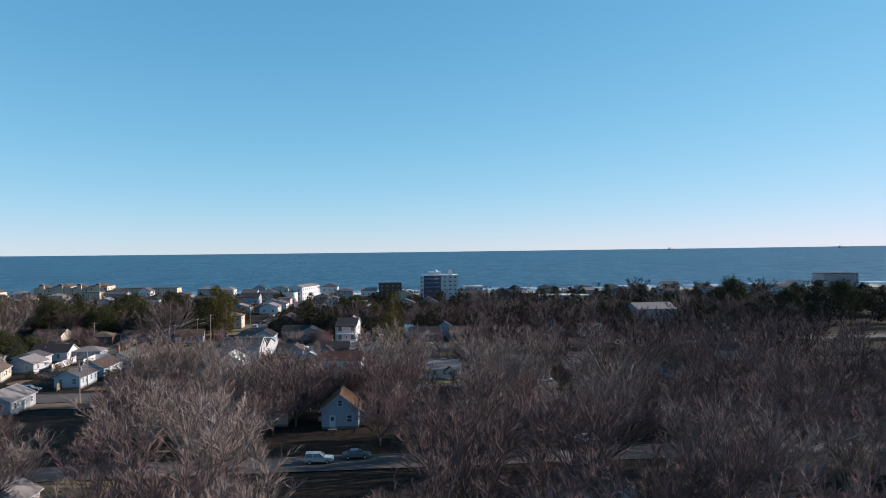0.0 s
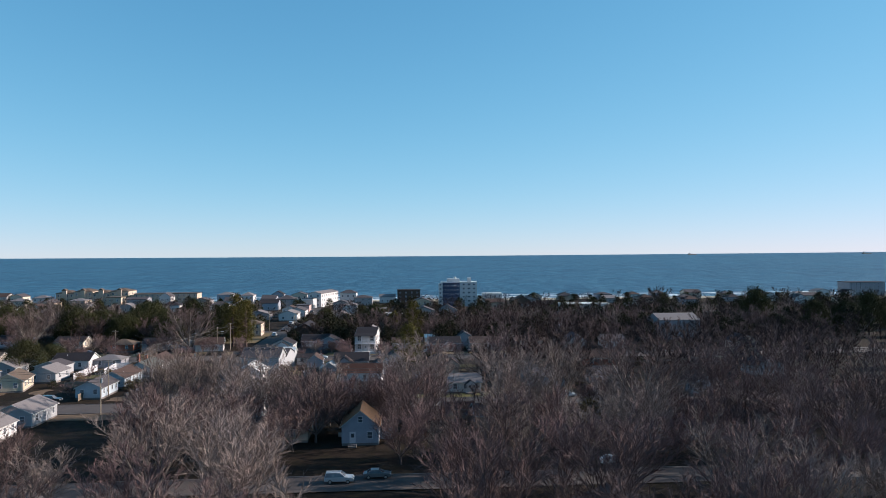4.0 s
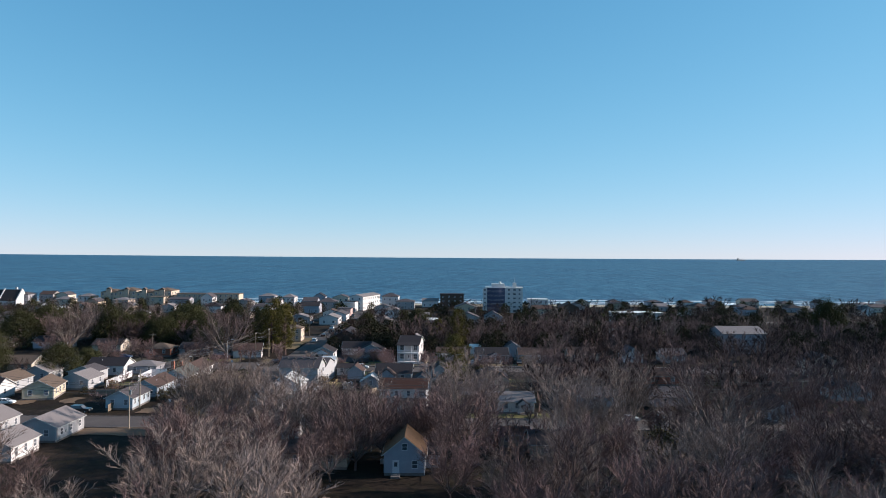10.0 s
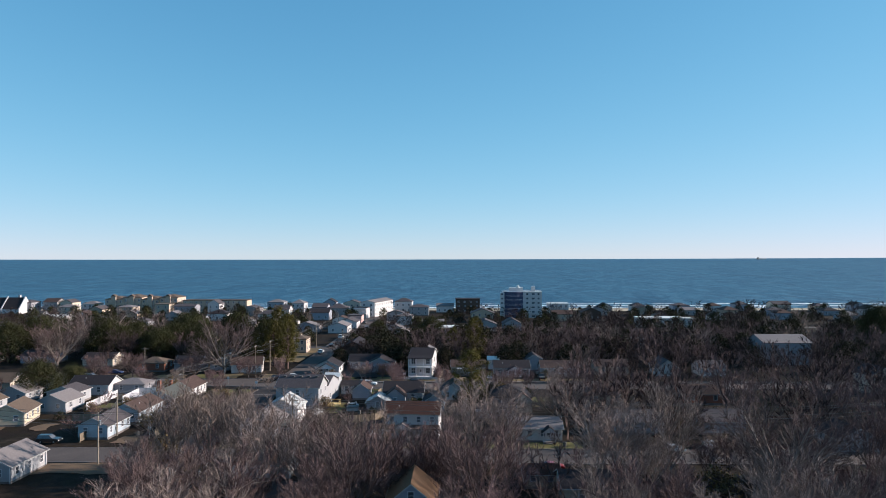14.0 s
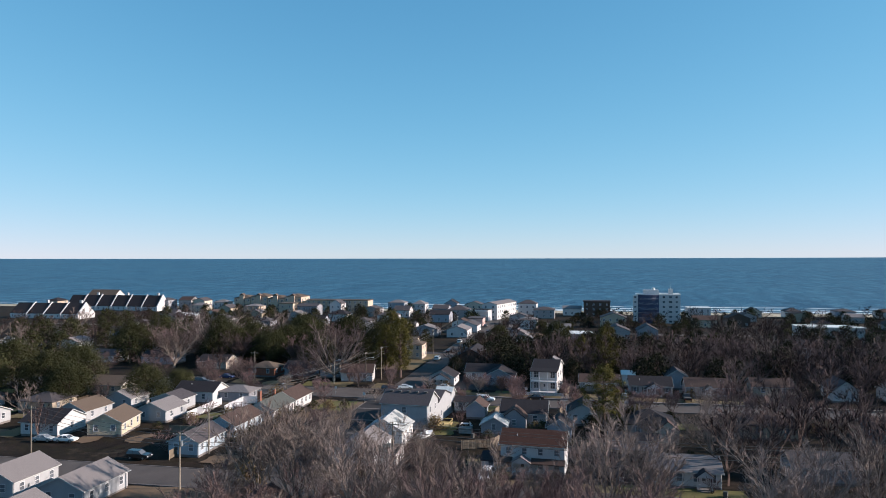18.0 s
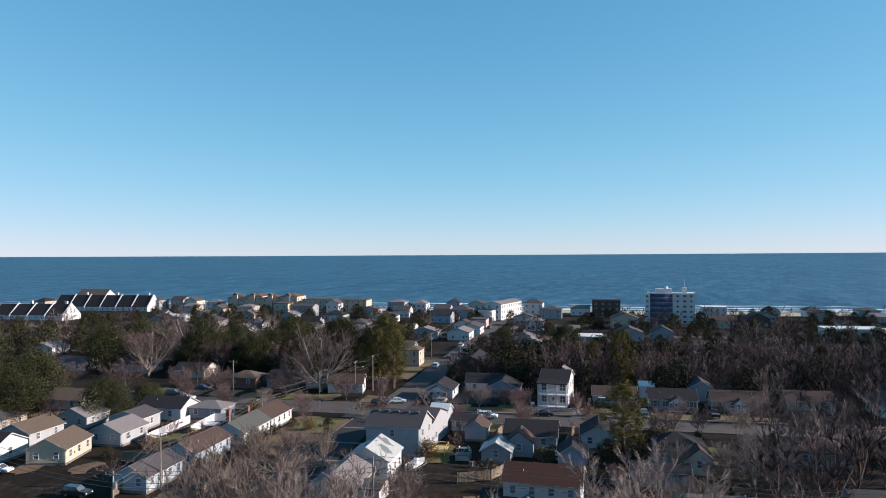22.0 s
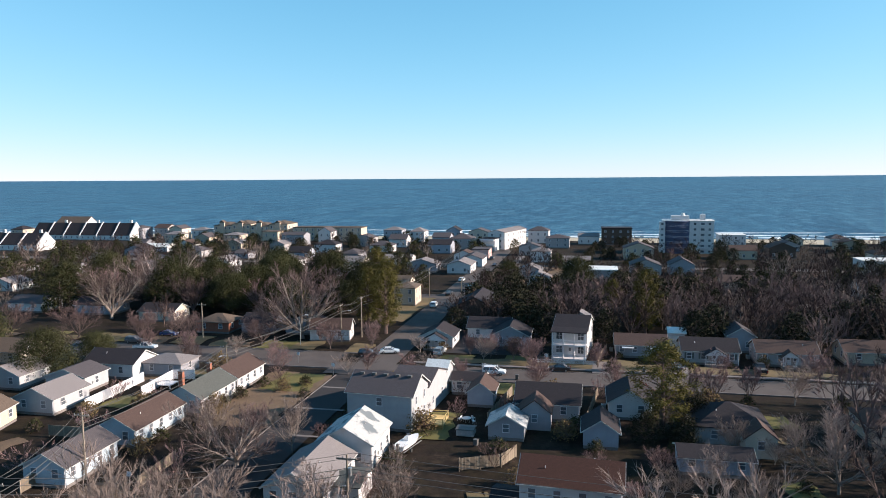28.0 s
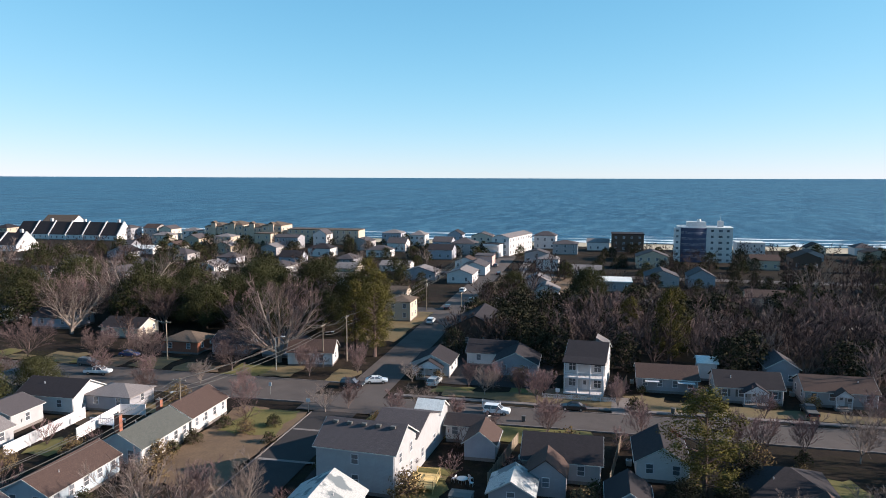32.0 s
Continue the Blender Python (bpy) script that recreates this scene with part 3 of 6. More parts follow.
def car(kind, paint, x, y, turn, label, category="car"):
    """A parked car; turn 0 points along +x."""
    if (kind, paint) in CARS:
        c = copy_thing(CARS[kind, paint], pose(x, y, 0.02, 0, 0, turn))
        c["label"] = label
        FOOT.append((x, y, 2.2))
        return c
    L, W, low, cab = CAR_PROFILES[kind]
    c = root("car" if kind != "pickup" else "pickup_truck", x, y, 0.02, turn, label, category)
    bm = prism(low, "y", -W / 2, W / 2)
    bmesh.ops.bevel(bm, geom=bm.edges[:], offset=0.06, segments=2, affect="EDGES")
    part("body", bm, M["car_" + paint], c)
    t = 0.12
    bm = bmesh.new()
    lo = [bm.verts.new((px, s * (W / 2 - 0.06), pz)) for s in (-1, 1) for px, pz in (cab[0], cab[3])]
    hi = [bm.verts.new((px, s * (W / 2 - 0.25), pz)) for s in (-1, 1) for px, pz in (cab[1], cab[2])]
    for f in ((0, 1, 5, 4), (3, 2, 6, 7), (2, 0, 4, 6), (1, 3, 7, 5)):
        al = lo + hi
        bm.faces.new([al[i] for i in f])
    bm.faces.new((hi[0], hi[1], hi[3], hi[2]))
    part("glasshouse", bm, M["glass"], c, "dark tinted windows")
    x0, x1 = cab[1][0], cab[2][0]
    bm = box(x0 - 0.05, -W / 2 + 0.23, cab[1][1] - 0.02, x1 + 0.05, W / 2 - 0.23, cab[1][1] + 0.04, None, 0.02)
    part("roof_panel", bm, M["car_" + paint], c)
    xm = (cab[1][0] + cab[2][0]) / 2
    for s in (-1, 1):
        for a, b in ((cab[0], cab[1]), (cab[3], cab[2])):
            part("pillar", tube(bmesh.new(), (a[0], s * (W / 2 - 0.06), a[1]), (b[0], s * (W / 2 - 0.25), b[1]), 0.06, 0.05, 4), M["car_" + paint], c)
        part("pillar", tube(bmesh.new(), (xm, s * (W / 2 - 0.05), cab[0][1]), (xm, s * (W / 2 - 0.24), cab[1][1]), 0.06, 0.05, 4), M["car_" + paint], c)
    if kind == "pickup":
        part("cargo_bed", box(-2.65, -W / 2 + 0.15, 1.05, -0.85, W / 2 - 0.15, 1.135), M["wire"], c, "dark open cargo bed")
    for sx in (-1, 1):
        for sy in (-1, 1):
            if "w" not in WHEEL:
                bt = tube(bmesh.new(), (0, -0.11, 0), (0, 0.11, 0), 0.34, 0.34, 14)
                WHEEL["w"] = bpy.data.meshes.new("tyre")
                bt.to_mesh(WHEEL["w"])
                bt.free()
                bt = tube(bmesh.new(), (0, -0.12, 0), (0, 0.12, 0), 0.2, 0.2, 10)
                WHEEL["r"] = bpy.data.meshes.new("rim")
                bt.to_mesh(WHEEL["r"])
                bt.free()
            w = share("wheel", WHEEL["w"], M["tyre"], c)
            w.matrix_local = pose(sx * L * 0.3, sy * (W / 2 - 0.1), 0.34)
            share("rim", WHEEL["r"], M["rim"], w)
    for s in (-1, 1):
        part("headlight", box(L / 2 - 0.12, s * W * 0.36 - 0.16, 0.62, L / 2 + 0.015, s * W * 0.36 + 0.16, 0.76), M["lamp_clear"], c)
        part("tail_light", box(-L / 2 - 0.015, s * W * 0.4 - 0.1, 0.7, -L / 2 + 0.1, s * W * 0.4 + 0.1, 0.92), M["lamp_red"], c)
    CARS[kind, paint] = c
    FOOT.append((x, y, 2.2))
    return c


# ---- trees ----
def grow(seed, height, lean=34, mains=5, kids=7, sub=4, twig_n=2600, twig_len=1.3, twig_w=0.022, trunk_r=0.26, fork=0.2, lift=0.1, stout=1.0):
    """A bare tree: a trunk that splits into rising limbs, branches along them, and fans of straight fine twigs. Returns two meshes."""
    rnd = random.Random(seed)
    verts, faces, tips = [], [], []
    tv, tf = [], []

    def ring(p, d, r, n):
        s = d.orthogonal().normalized()
        t = d.cross(s)
        k = len(verts)
        for i in range(n):
            a = 2 * math.pi * i / n
            verts.append(tuple(p + s * (math.cos(a) * r) + t * (math.sin(a) * r)))
        return k

    def limb(p, d, length, r, level):
        n = (4, 6, 4, 3)[level] if sub > 1 else (2, 4, 2, 1)[level]
        sides = (7, 5, 3, 3)[level] if sub > 1 else 3
        last = ring(p, d, r, sides)
        q = p
        az = rnd.uniform(0, 6.283)
        for i in range(n):
            f = (i + 1) / n
            wob = (0.04, 0.09, 0.09, 0.09)[level]
            d = (d + Vector((rnd.gauss(0, wob), rnd.gauss(0, wob), rnd.gauss(0, wob * 0.6) + lift * (0.0, 1.0, 0.9, 0.6)[level]))).normalized()
            q = q + d * (length / n)
            rr = max(0.017, r * (1 - (0.3, 0.78, 0.8, 0.85)[level] * f))
            now = ring(q, d, rr, sides)
            for j in range(sides):
                faces.append((last + j, last + (j + 1) % sides, now + (j + 1) % sides, now + j))
            last = now
            if level >= 2 or f > 0.5 and level == 1:
                tips.append((q.copy(), d.copy(), level))
            if level == 0 or level == 3 or f < 0.25:
                continue
            for c in range(max(1, round((kids, sub)[level - 1] / (n - 1) + rnd.uniform(-0.4, 0.4)))):
                az += 2.4 + rnd.uniform(-0.5, 0.5)
                side = d.orthogonal().normalized()
                side.rotate(Matrix.Rotation(az, 3, d))
                w = rnd.uniform(0.5, 0.95)
                limb(q - d * rnd.uniform(0, length / n), (d + side * w).normalized(), length * rnd.uniform(0.42, 0.62) * (1.15 - 0.6 * f), rr * rnd.uniform(0.5, 0.7), level + 1)
        if level < 3:
            tips.append((q.copy(), d.copy(), level + 1))
        return q, d

    top, d0 = limb(Vector((0, 0, -0.3)), Vector((rnd.uniform(-0.06, 0.06), rnd.uniform(-0.06, 0.06), 1)).normalized(), height * fork, trunk_r * stout, 0)
    a0 = rnd.uniform(0, 6.283)
    for i in range(mains):
        a = a0 + i * 6.283 / mains + rnd.uniform(-0.4, 0.4)
        z = radians(lean * (0.35 if i == 0 else rnd.uniform(0.65, 1.3)))
        d = Vector((math.sin(z) * math.cos(a), math.sin(z) * math.sin(a), math.cos(z)))
        limb(top - d0 * rnd.uniform(0, 0.35) * height * fork, d, height * rnd.uniform(0.62, 0.85), trunk_r * stout * rnd.uniform(0.5, 0.68), 1)
    k = height * 0.93 / max(v[2] for v in verts)
    verts = [(x * k, y * k, z * k) for x, y, z in verts]
    per = max(2, round(twig_n / max(1, len(tips))))
    for q, d, level in tips:
        q = q * k
        for i in range(per):
            w = (d + Vector((rnd.gauss(0, 0.25), rnd.gauss(0, 0.25), rnd.gauss(0.2, 0.18)))).normalized()
            ln = twig_len * rnd.uniform(0.45, 1.25)
            s = w.orthogonal().normalized()
            s.rotate(Matrix.Rotation(rnd.uniform(0, 6.28), 3, w))
            wd = twig_w * rnd.uniform(0.6, 1.4)
            p = q - d * rnd.uniform(0, 0.6) * (height / 15)
            tip = p + w * ln
            n0 = len(tv)
            tv += [p - s * wd, p + s * wd, tip]
            tf.append((n0, n0 + 1, n0 + 2))
            for f in (0.25, 0.55):
                o = p.lerp(tip, f)
                z = (w + s * rnd.choice((-0.55, 0.55)) + Vector((rnd.gauss(0, 0.15), rnd.gauss(0, 0.15), rnd.gauss(0.1, 0.15)))).normalized()
                n0 = len(tv)
                tv += [o - s * wd * 0.6, o + s * wd * 0.6, o + z * ln * rnd.uniform(0.4, 0.65)]
                tf.append((n0, n0 + 1, n0 + 2))
    lm = bpy.data.meshes.new("limbs")
    lm.from_pydata(verts, [], faces)
    tm = bpy.data.meshes.new("twigs")
    tm.from_pydata([tuple(v) for v in tv], [], tf)
    return lm, tm


def leafy(seed, height, radius, shape, leaves=3200, size=0.34, low=0.18):
    """An evergreen: trunk and limbs, and leaf clumps round their ends. Returns two meshes."""
    rnd = random.Random(seed)
    limbs = bmesh.new()
    tube(limbs, (0, 0, -0.2), (0.1, 0.05, height * 0.5), 0.028 * height, 0.016 * height, 7)
    tube(limbs, (0.1, 0.05, height * 0.5), (0, 0, height * 0.93), 0.016 * height, 0.02, 6)
    clumps = []
    n = 64 if shape != "cone" else 60
    for i in range(n):
        f = (i + rnd.random()) / n
        z = height * (low + (0.98 - low) * f)
        if shape == "cone":
            rr = radius * (1 - f) ** 0.8 * rnd.uniform(0.65, 1.05) + 0.1
        elif shape == "pine":
            rr = radius * math.sin(math.pi * min(1, 0.16 + 0.8 * f)) ** 0.7 * rnd.uniform(0.3, 1.1)
        else:
            rr = radius * math.sqrt(max(0.02, 1 - f * f)) * (rnd.uniform(0.8, 1.02) if i % 3 else rnd.uniform(0.2, 0.7))
        a = i * 2.4 + rnd.uniform(-0.4, 0.4)
        c = Vector((math.cos(a) * rr, math.sin(a) * rr, z + rnd.uniform(-0.3, 0.3)))
        tube(limbs, (0, 0, max(0.5, z - rr * 0.5)), c, 0.05 + 0.004 * height, 0.02, 4)
        clumps.append((c, (0.22 if shape == "cone" else (0.36 if shape == "round" else 0.3)) * radius * rnd.uniform(0.7, 1.3)))
    verts, faces = [], []
    per = leaves // n
    for c, r in clumps:
        for i in range(per):
            d = Vector((rnd.gauss(0, 1), rnd.gauss(0, 1), rnd.gauss(0, 0.8)))
            d = d.normalized() * r * rnd.uniform(0.35, 1.08)
            p = c + d
            nrm = (d.normalized() + Vector((rnd.gauss(0, 0.32), rnd.gauss(0, 0.32), rnd.gauss(0.15, 0.32)))).normalized()
            s = nrm.orthogonal().normalized()
            s.rotate(Matrix.Rotation(rnd.uniform(0, 6.28), 3, nrm))
            t = nrm.cross(s)
            z = size * rnd.uniform(0.6, 1.3)
            n0 = len(verts)
            verts += [p - s * z * 0.5, p + t * z * 0.3, p + s * z * 0.5, p - t * z * 0.3]
            faces.append((n0, n0 + 1, n0 + 2, n0 + 3))
    lm = bpy.data.meshes.new("limbs")
    limbs.to_mesh(lm)
    limbs.free()
    tm = bpy.data.meshes.new("leaves")
    tm.from_pydata([tuple(v) for v in verts], [], faces)
    return lm, tm


TREES = {}


def species(key, made, bark_mat, leaf_mat, label, name, crown):
    lm, tm = made
    lm.materials.append(M[bark_mat])
    tm.materials.append(M[leaf_mat])
    TREES.setdefault(key, []).append((lm, tm, label, name, crown))


RND = random.Random(7)


def tree(key, x, y, scale=1.0, pick=None, turn=None, label=None, group="", z=0.0, squash=1.0):
    pool = TREES[key]
    lm, tm, lab, name, crown = pool[RND.randrange(len(pool)) if pick is None else pick % len(pool)]
    t = root(name, x, y, z, RND.uniform(0, 360) if turn is None else turn, label or lab, "bush" if "bush" in name or "shrub" in name else "tree", group)
    t.scale = (scale, scale, scale * squash)
    share("trunk", lm, None, t)
    share(crown, tm, None, t)
    return t


for i in range(6):
    species("bare", grow(10 + i, 15.0, 36, 6, 9, 5, 2100, 1.15, 0.024, 0.23, 0.16), "bark_grey", "twig_grey", "tall bare winter tree with pale grey branches", "bare_tree", "crown")
for i in range(6):
    species("brown", grow(30 + i, 14.5, 44, 7, 9, 5, 2400, 1.2, 0.025, 0.27, 0.15), "bark_near", "twig_near", "broad leafless tree with dark brown branches", "bare_tree", "crown")
for i in range(4):
    species("red", grow(50 + i, 11.5, 32, 7, 8, 4, 2300, 1.05, 0.021, 0.14, 0.08, 0.14), "bark_mid", "twig_red", "leafless tree with fine reddish twigs", "bare_tree", "crown")
for i in range(3):
    species("big", grow(70 + i, 17.0, 48, 7, 10, 5, 2700, 1.3, 0.026, 0.42, 0.15), "bark_grey", "twig_grey", "very large spreading bare tree with pale limbs", "bare_tree", "crown")
for i in range(3):
    species("vase", grow(210 + i, 16.0, 54, 8, 10, 5, 4400, 1.25, 0.024, 0.46, 0.12, 0.09, 1.2), "bark_grey", "twig_mid", "very large spreading bare tree with pale heavy limbs", "bare_tree", "crown")
for i in range(4):
    species("far", grow(80 + i, 12.0, 44, 4, 4, 1, 420, 1.7, 0.06, 0.25, 0.18), "bark_brown", "twig_brown", "leafless brown tree with rounded crown", "bare_tree", "crown")
for i in range(3):
    species("farpale", grow(85 + i, 12.0, 40, 4, 4, 1, 420, 1.7, 0.055, 0.25, 0.18), "bark_grey", "twig_grey", "leafless pale grey rounded tree", "bare_tree", "crown")
for i in range(3):
    species("farmid", grow(187 + i, 12.0, 42, 4, 4, 1, 460, 1.6, 0.05, 0.25, 0.18), "bark_mid", "twig_mid", "leafless grey brown rounded tree", "bare_tree", "crown")
for i in range(3):
    species("fardark", leafy(90 + i, 10.0, 4.8, "round", 1500, 0.7, 0.06), "bark_brown", "leaf_dark", "dense dark evergreen tree", "evergreen_tree", "crown")
for i in range(3):
    species("faroak", leafy(95 + i, 10.0, 5.0, "round", 1500, 0.7, 0.1), "bark_brown", "leaf_oak", "dense olive evergreen tree", "evergreen_tree", "crown")
for i in range(3):
    species("shrub", grow(90 + i, 3.2, 40, 5, 3, 1, 300, 0.7, 0.014, 0.06, 0.08), "bark_brown", "twig_red", "small leafless brown shrub", "shrub", "crown")
for i in range(4):
    species("oak", leafy(110 + i, 10.5, 6.2, "round", 19000, 0.3, 0.2), "bark_brown", "leaf_oak", "broad evergreen oak with dense olive foliage", "evergreen_tree", "crown")
for i in range(3):
    species("pine", leafy(130 + i, 15.0, 3.6, "pine", 13000, 0.23, 0.16), "bark_brown", "leaf_pine", "tall pine with yellowish green needles", "pine_tree", "crown")
for i in range(2):
    species("dark", leafy(150 + i, 9.0, 4.4, "round", 3000, 0.45, 0.12), "bark_brown", "leaf_dark", "dense dark evergreen tree", "evergreen_tree", "crown")
for i in range(2):
    species("cedar", leafy(170 + i, 6.0, 1.7, "cone", 2600, 0.26, 0.04), "bark_brown", "leaf_cedar", "narrow conical dark cedar", "cedar_tree", "crown")
for i in range(2):
    species("bush", leafy(190 + i, 1.5, 1.1, "round", 700, 0.2, 0.1), "bark_brown", "leaf_cedar", "low rounded evergreen bush", "bush", "crown")
species("redbush", leafy(200, 2.4, 1.6, "round", 1100, 0.22, 0.1), "bark_brown", "leaf_red", "dark red leafy bush", "bush", "crown")
species("drybush", leafy(205, 2.2, 1.5, "round", 900, 0.22, 0.1), "bark_brown", "leaf_dry", "dry brown leafy bush", "bush", "crown")


WOODS = {}


def far_tree(key, x, y, scale):
    """Adds a tree to the joined distant woods."""
    pool = TREES[key]
    lm, tm = pool[RND.randrange(len(pool))][:2]
    a = RND.uniform(0, 6.283)
    rot = np.array(((math.cos(a), -math.sin(a), 0), (math.sin(a), math.cos(a), 0), (0, 0, 1.0))) * scale * RND.uniform(0.9, 1.1)
    for me in (lm, tm):
        co = np.empty(len(me.vertices) * 3, np.float32)
        me.vertices.foreach_get("co", co)
        mat = me.materials[0]
        WOODS.setdefault(mat.name, (mat, []))[1].append((co.reshape(-1, 3) @ rot.T + np.array((x, y, 0)), [tuple(p.vertices) for p in me.polygons]))


def finish_woods():
    for mat, lots in WOODS.values():
        verts, faces, n = [], [], 0
        for co, fs in lots:
            verts.append(co)
            faces += [tuple(i + n for i in f) for f in fs]
            n += len(co)
        me = bpy.data.meshes.new("distant_woods")
        me.from_pydata(np.concatenate(verts).tolist(), [], faces)
        me.materials.append(mat)
        tagged(new("distant_woods", me), "distant winter woods of " + mat.name.replace("_", " "), "woods", kind="stuff")


# ---- poles, fences, small things ----
def sag(name, a, b, drop, parent=None, r=0.02):
    cu = bpy.data.curves.new(name, "CURVE")
    cu.dimensions, cu.bevel_depth, cu.bevel_resolution = "3D", r, 0
    sp = cu.splines.new("POLY")
    sp.points.add(12)
    for i in range(13):
        f = i / 12
        p = Vector(a).lerp(Vector(b), f) - Vector((0, 0, drop * 4 * f * (1 - f)))
        sp.points[i].co = (*p, 1)
    cu.materials.append(M["wire"])
    ob = new(name, cu)
    return ob


def utility_pole(x, y, h=9.6, turn=0.0, drum=True, lamp=False):
    p = root("utility_pole", x, y, 0, turn, "weathered wooden utility pole with crossarm and cables", "utility pole", "poles along the streets")
    part("pole", tube(bmesh.new(), (0, 0, -0.3), (0, 0, h), 0.16, 0.11, 8), M["pole"], p)
    part("crossarm", box(-1.2, -0.16, h - 0.55, 1.2, -0.04, h - 0.4), M["pole"], p)
    for i in (-1.1, -0.5, 0.5, 1.1):
        part("insulator", tube(bmesh.new(), (i, -0.1, h - 0.4), (i, -0.1, h - 0.2), 0.05, 0.035, 6), M["gtrim"], p)
    if drum:
        d = tube(bmesh.new(), (0.32, 0, h - 2.4), (0.32, 0, h - 1.5), 0.24, 0.24, 10)
        part("transformer", d, M["metal"], p)
    if lamp:
        bm = tube(bmesh.new(), (0, 0, h - 2.2), (0, -2.0, h - 1.7), 0.04, 0.03, 5)
        arm = part("lamp_arm", bm, M["metal"], p)
        part("lamp_head", box(-0.16, -2.6, h - 1.82, 0.16, -1.9, h - 1.64, None, 0.04), M["metal"], arm)
    return p


def run_fence(pts, h, mat, label, board=0.18, gap=0.02, posts=2.4, name="fence", solid=False):
    """A fence along points in world axes: posts, rails and boards, or solid panels."""
    x0, y0 = pts[0]
    f = root(name, x0, y0, 0, 0, label, "fence")

    def mesh_of(nm, bm):
        me = bpy.data.meshes.new(nm)
        bm.to_mesh(me)
        bm.free()
        me.materials.append(M[mat])
        return me

    bw = mesh_of("board", box(0, -0.015, 0.05, board, 0.015, h))
    pm = mesh_of("post", box(-0.06, -0.06, -0.2, 0.06, 0.06, h + 0.08))
    for (ax, ay), (bx, by) in zip(pts, pts[1:]):
        L = math.hypot(bx - ax, by - ay)
        a = math.degrees(math.atan2(by - ay, bx - ax))
        n = max(1, int(L / posts))
        m = pose(ax - x0, ay - y0, 0, 0, 0, a)
        for i in range(n + 1):
            share("post", pm, None, f).matrix_local = m @ pose(L * i / n, 0, 0)
        if solid:
            pl = mesh_of("fence_panel", box(0.06, -0.02, 0.05, L / n - 0.06, 0.02, h))
            cap = mesh_of("rail", box(0.06, -0.04, h + 0.002, L / n - 0.06, 0.04, h + 0.06))
            for j in range(n):
                share("fence_panel", pl, None, f).matrix_local = m @ pose(L / n * j, 0, 0)
                share("rail", cap, None, f).matrix_local = m @ pose(L / n * j, 0, 0)
            continue
        for k in (0.25, 0.8):
            part("rail", box(0, 0.02, h * k, L, 0.07, h * k + 0.09), M[mat], f).matrix_local = m
        for i in range(int(L / (board + gap))):
            share("board", bw, None, f).matrix_local = m @ pose(i * (board + gap), -0.012, RND.uniform(-0.03, 0.03))
    return f


def bench_table(x, y):
    t = root("garden_table", x, y, 0, 0, "round pale garden table with parasol hole", "table")
    part("tabletop", tube(bmesh.new(), (0, 0, 0.7), (0, 0, 0.75), 0.8, 0.8, 20), M["metal"], t)
    for i in range(4):
        a = i * 1.571
        part("leg", tube(bmesh.new(), (0.5 * math.cos(a), 0.5 * math.sin(a), -0.05), (0.4 * math.cos(a), 0.4 * math.sin(a), 0.7), 0.03, 0.03, 5), M["metal"], t)


def garden_chair(x, y, turn):
    c = root("garden_chair", x, y, 0, turn, "white moulded garden chair by a round table", "chair", "chairs round the garden table")
    part("seat", box(-0.25, -0.25, 0.4, 0.25, 0.25, 0.45, None, 0.02), M["trim"], c)
    part("backrest", prism([(0.2, 0.45), (0.25, 0.45), (0.36, 0.95), (0.31, 0.95)], "x", -0.25, 0.25), M["trim"], c)
    for lx in (-0.21, 0.21):
        for ly in (-0.21, 0.21):
            part("leg", tube(bmesh.new(), (lx * 1.15, ly * 1.15, -0.05), (lx, ly, 0.4), 0.025, 0.025, 5), M["trim"], c)


def boat(x, y, turn, label):
    b = root("boat", x, y, 0, turn, label, "boat")
    secs = [(-2.9, 0.95, 0.35), (-1.0, 1.1, 0.3), (1.0, 1.0, 0.38), (2.3, 0.55, 0.6), (3.1, 0.04, 0.95)]
    bm = bmesh.new()
    rings = []
    for sx, w, k in secs:
        rings.append([bm.verts.new(p) for p in ((sx, -w, 1.45), (sx, -w * 0.75, 0.8), (sx, 0, k + 0.25), (sx, w * 0.75, 0.8), (sx, w, 1.45))])
    for r0, r1 in zip(rings, rings[1:]):
        for i in range(4):
            bm.faces.new((r0[i], r1[i], r1[i + 1], r0[i + 1]))
        bm.faces.new((r0[0], r0[4], r1[4], r1[0]))
    bm.faces.new(rings[0])
    bmesh.ops.recalc_face_normals(bm, faces=bm.faces[:])
    part("hull", bm, M["car_white"], b)
    part("console", box(-0.5, -0.4, 1.4, 0.3, 0.4, 2.1, None, 0.08), M["car_white"], b)
    part("windshield", quads([(0.3, -0.4, 2.1), (0.3, 0.4, 2.1), (0.1, 0.36, 2.45), (0.1, -0.36, 2.45)], [(0, 1, 2, 3)]), M["glass"], b)
    part("outboard_motor", box(-3.35, -0.2, 0.9, -2.92, 0.2, 1.9, None, 0.08), M["wire"], b)
    tr = box(-2.6, -0.75, 0.42, 2.9, -0.65, 0.52)
    box(-2.6, 0.65, 0.42, 2.9, 0.75, 0.52, tr)
    box(2.9, -0.05, 0.42, 4.2, 0.05, 0.52, tr)
    part("trailer_frame", tr, M["metal"], b)
    for s in (-1, 1):
        w = part("trailer_wheel", tube(bmesh.new(), (-0.9, s * 0.95, 0.3), (-0.9, s * 1.12, 0.3), 0.3, 0.3, 12), M["tyre"], b)
    FOOT.append((x, y, 3))


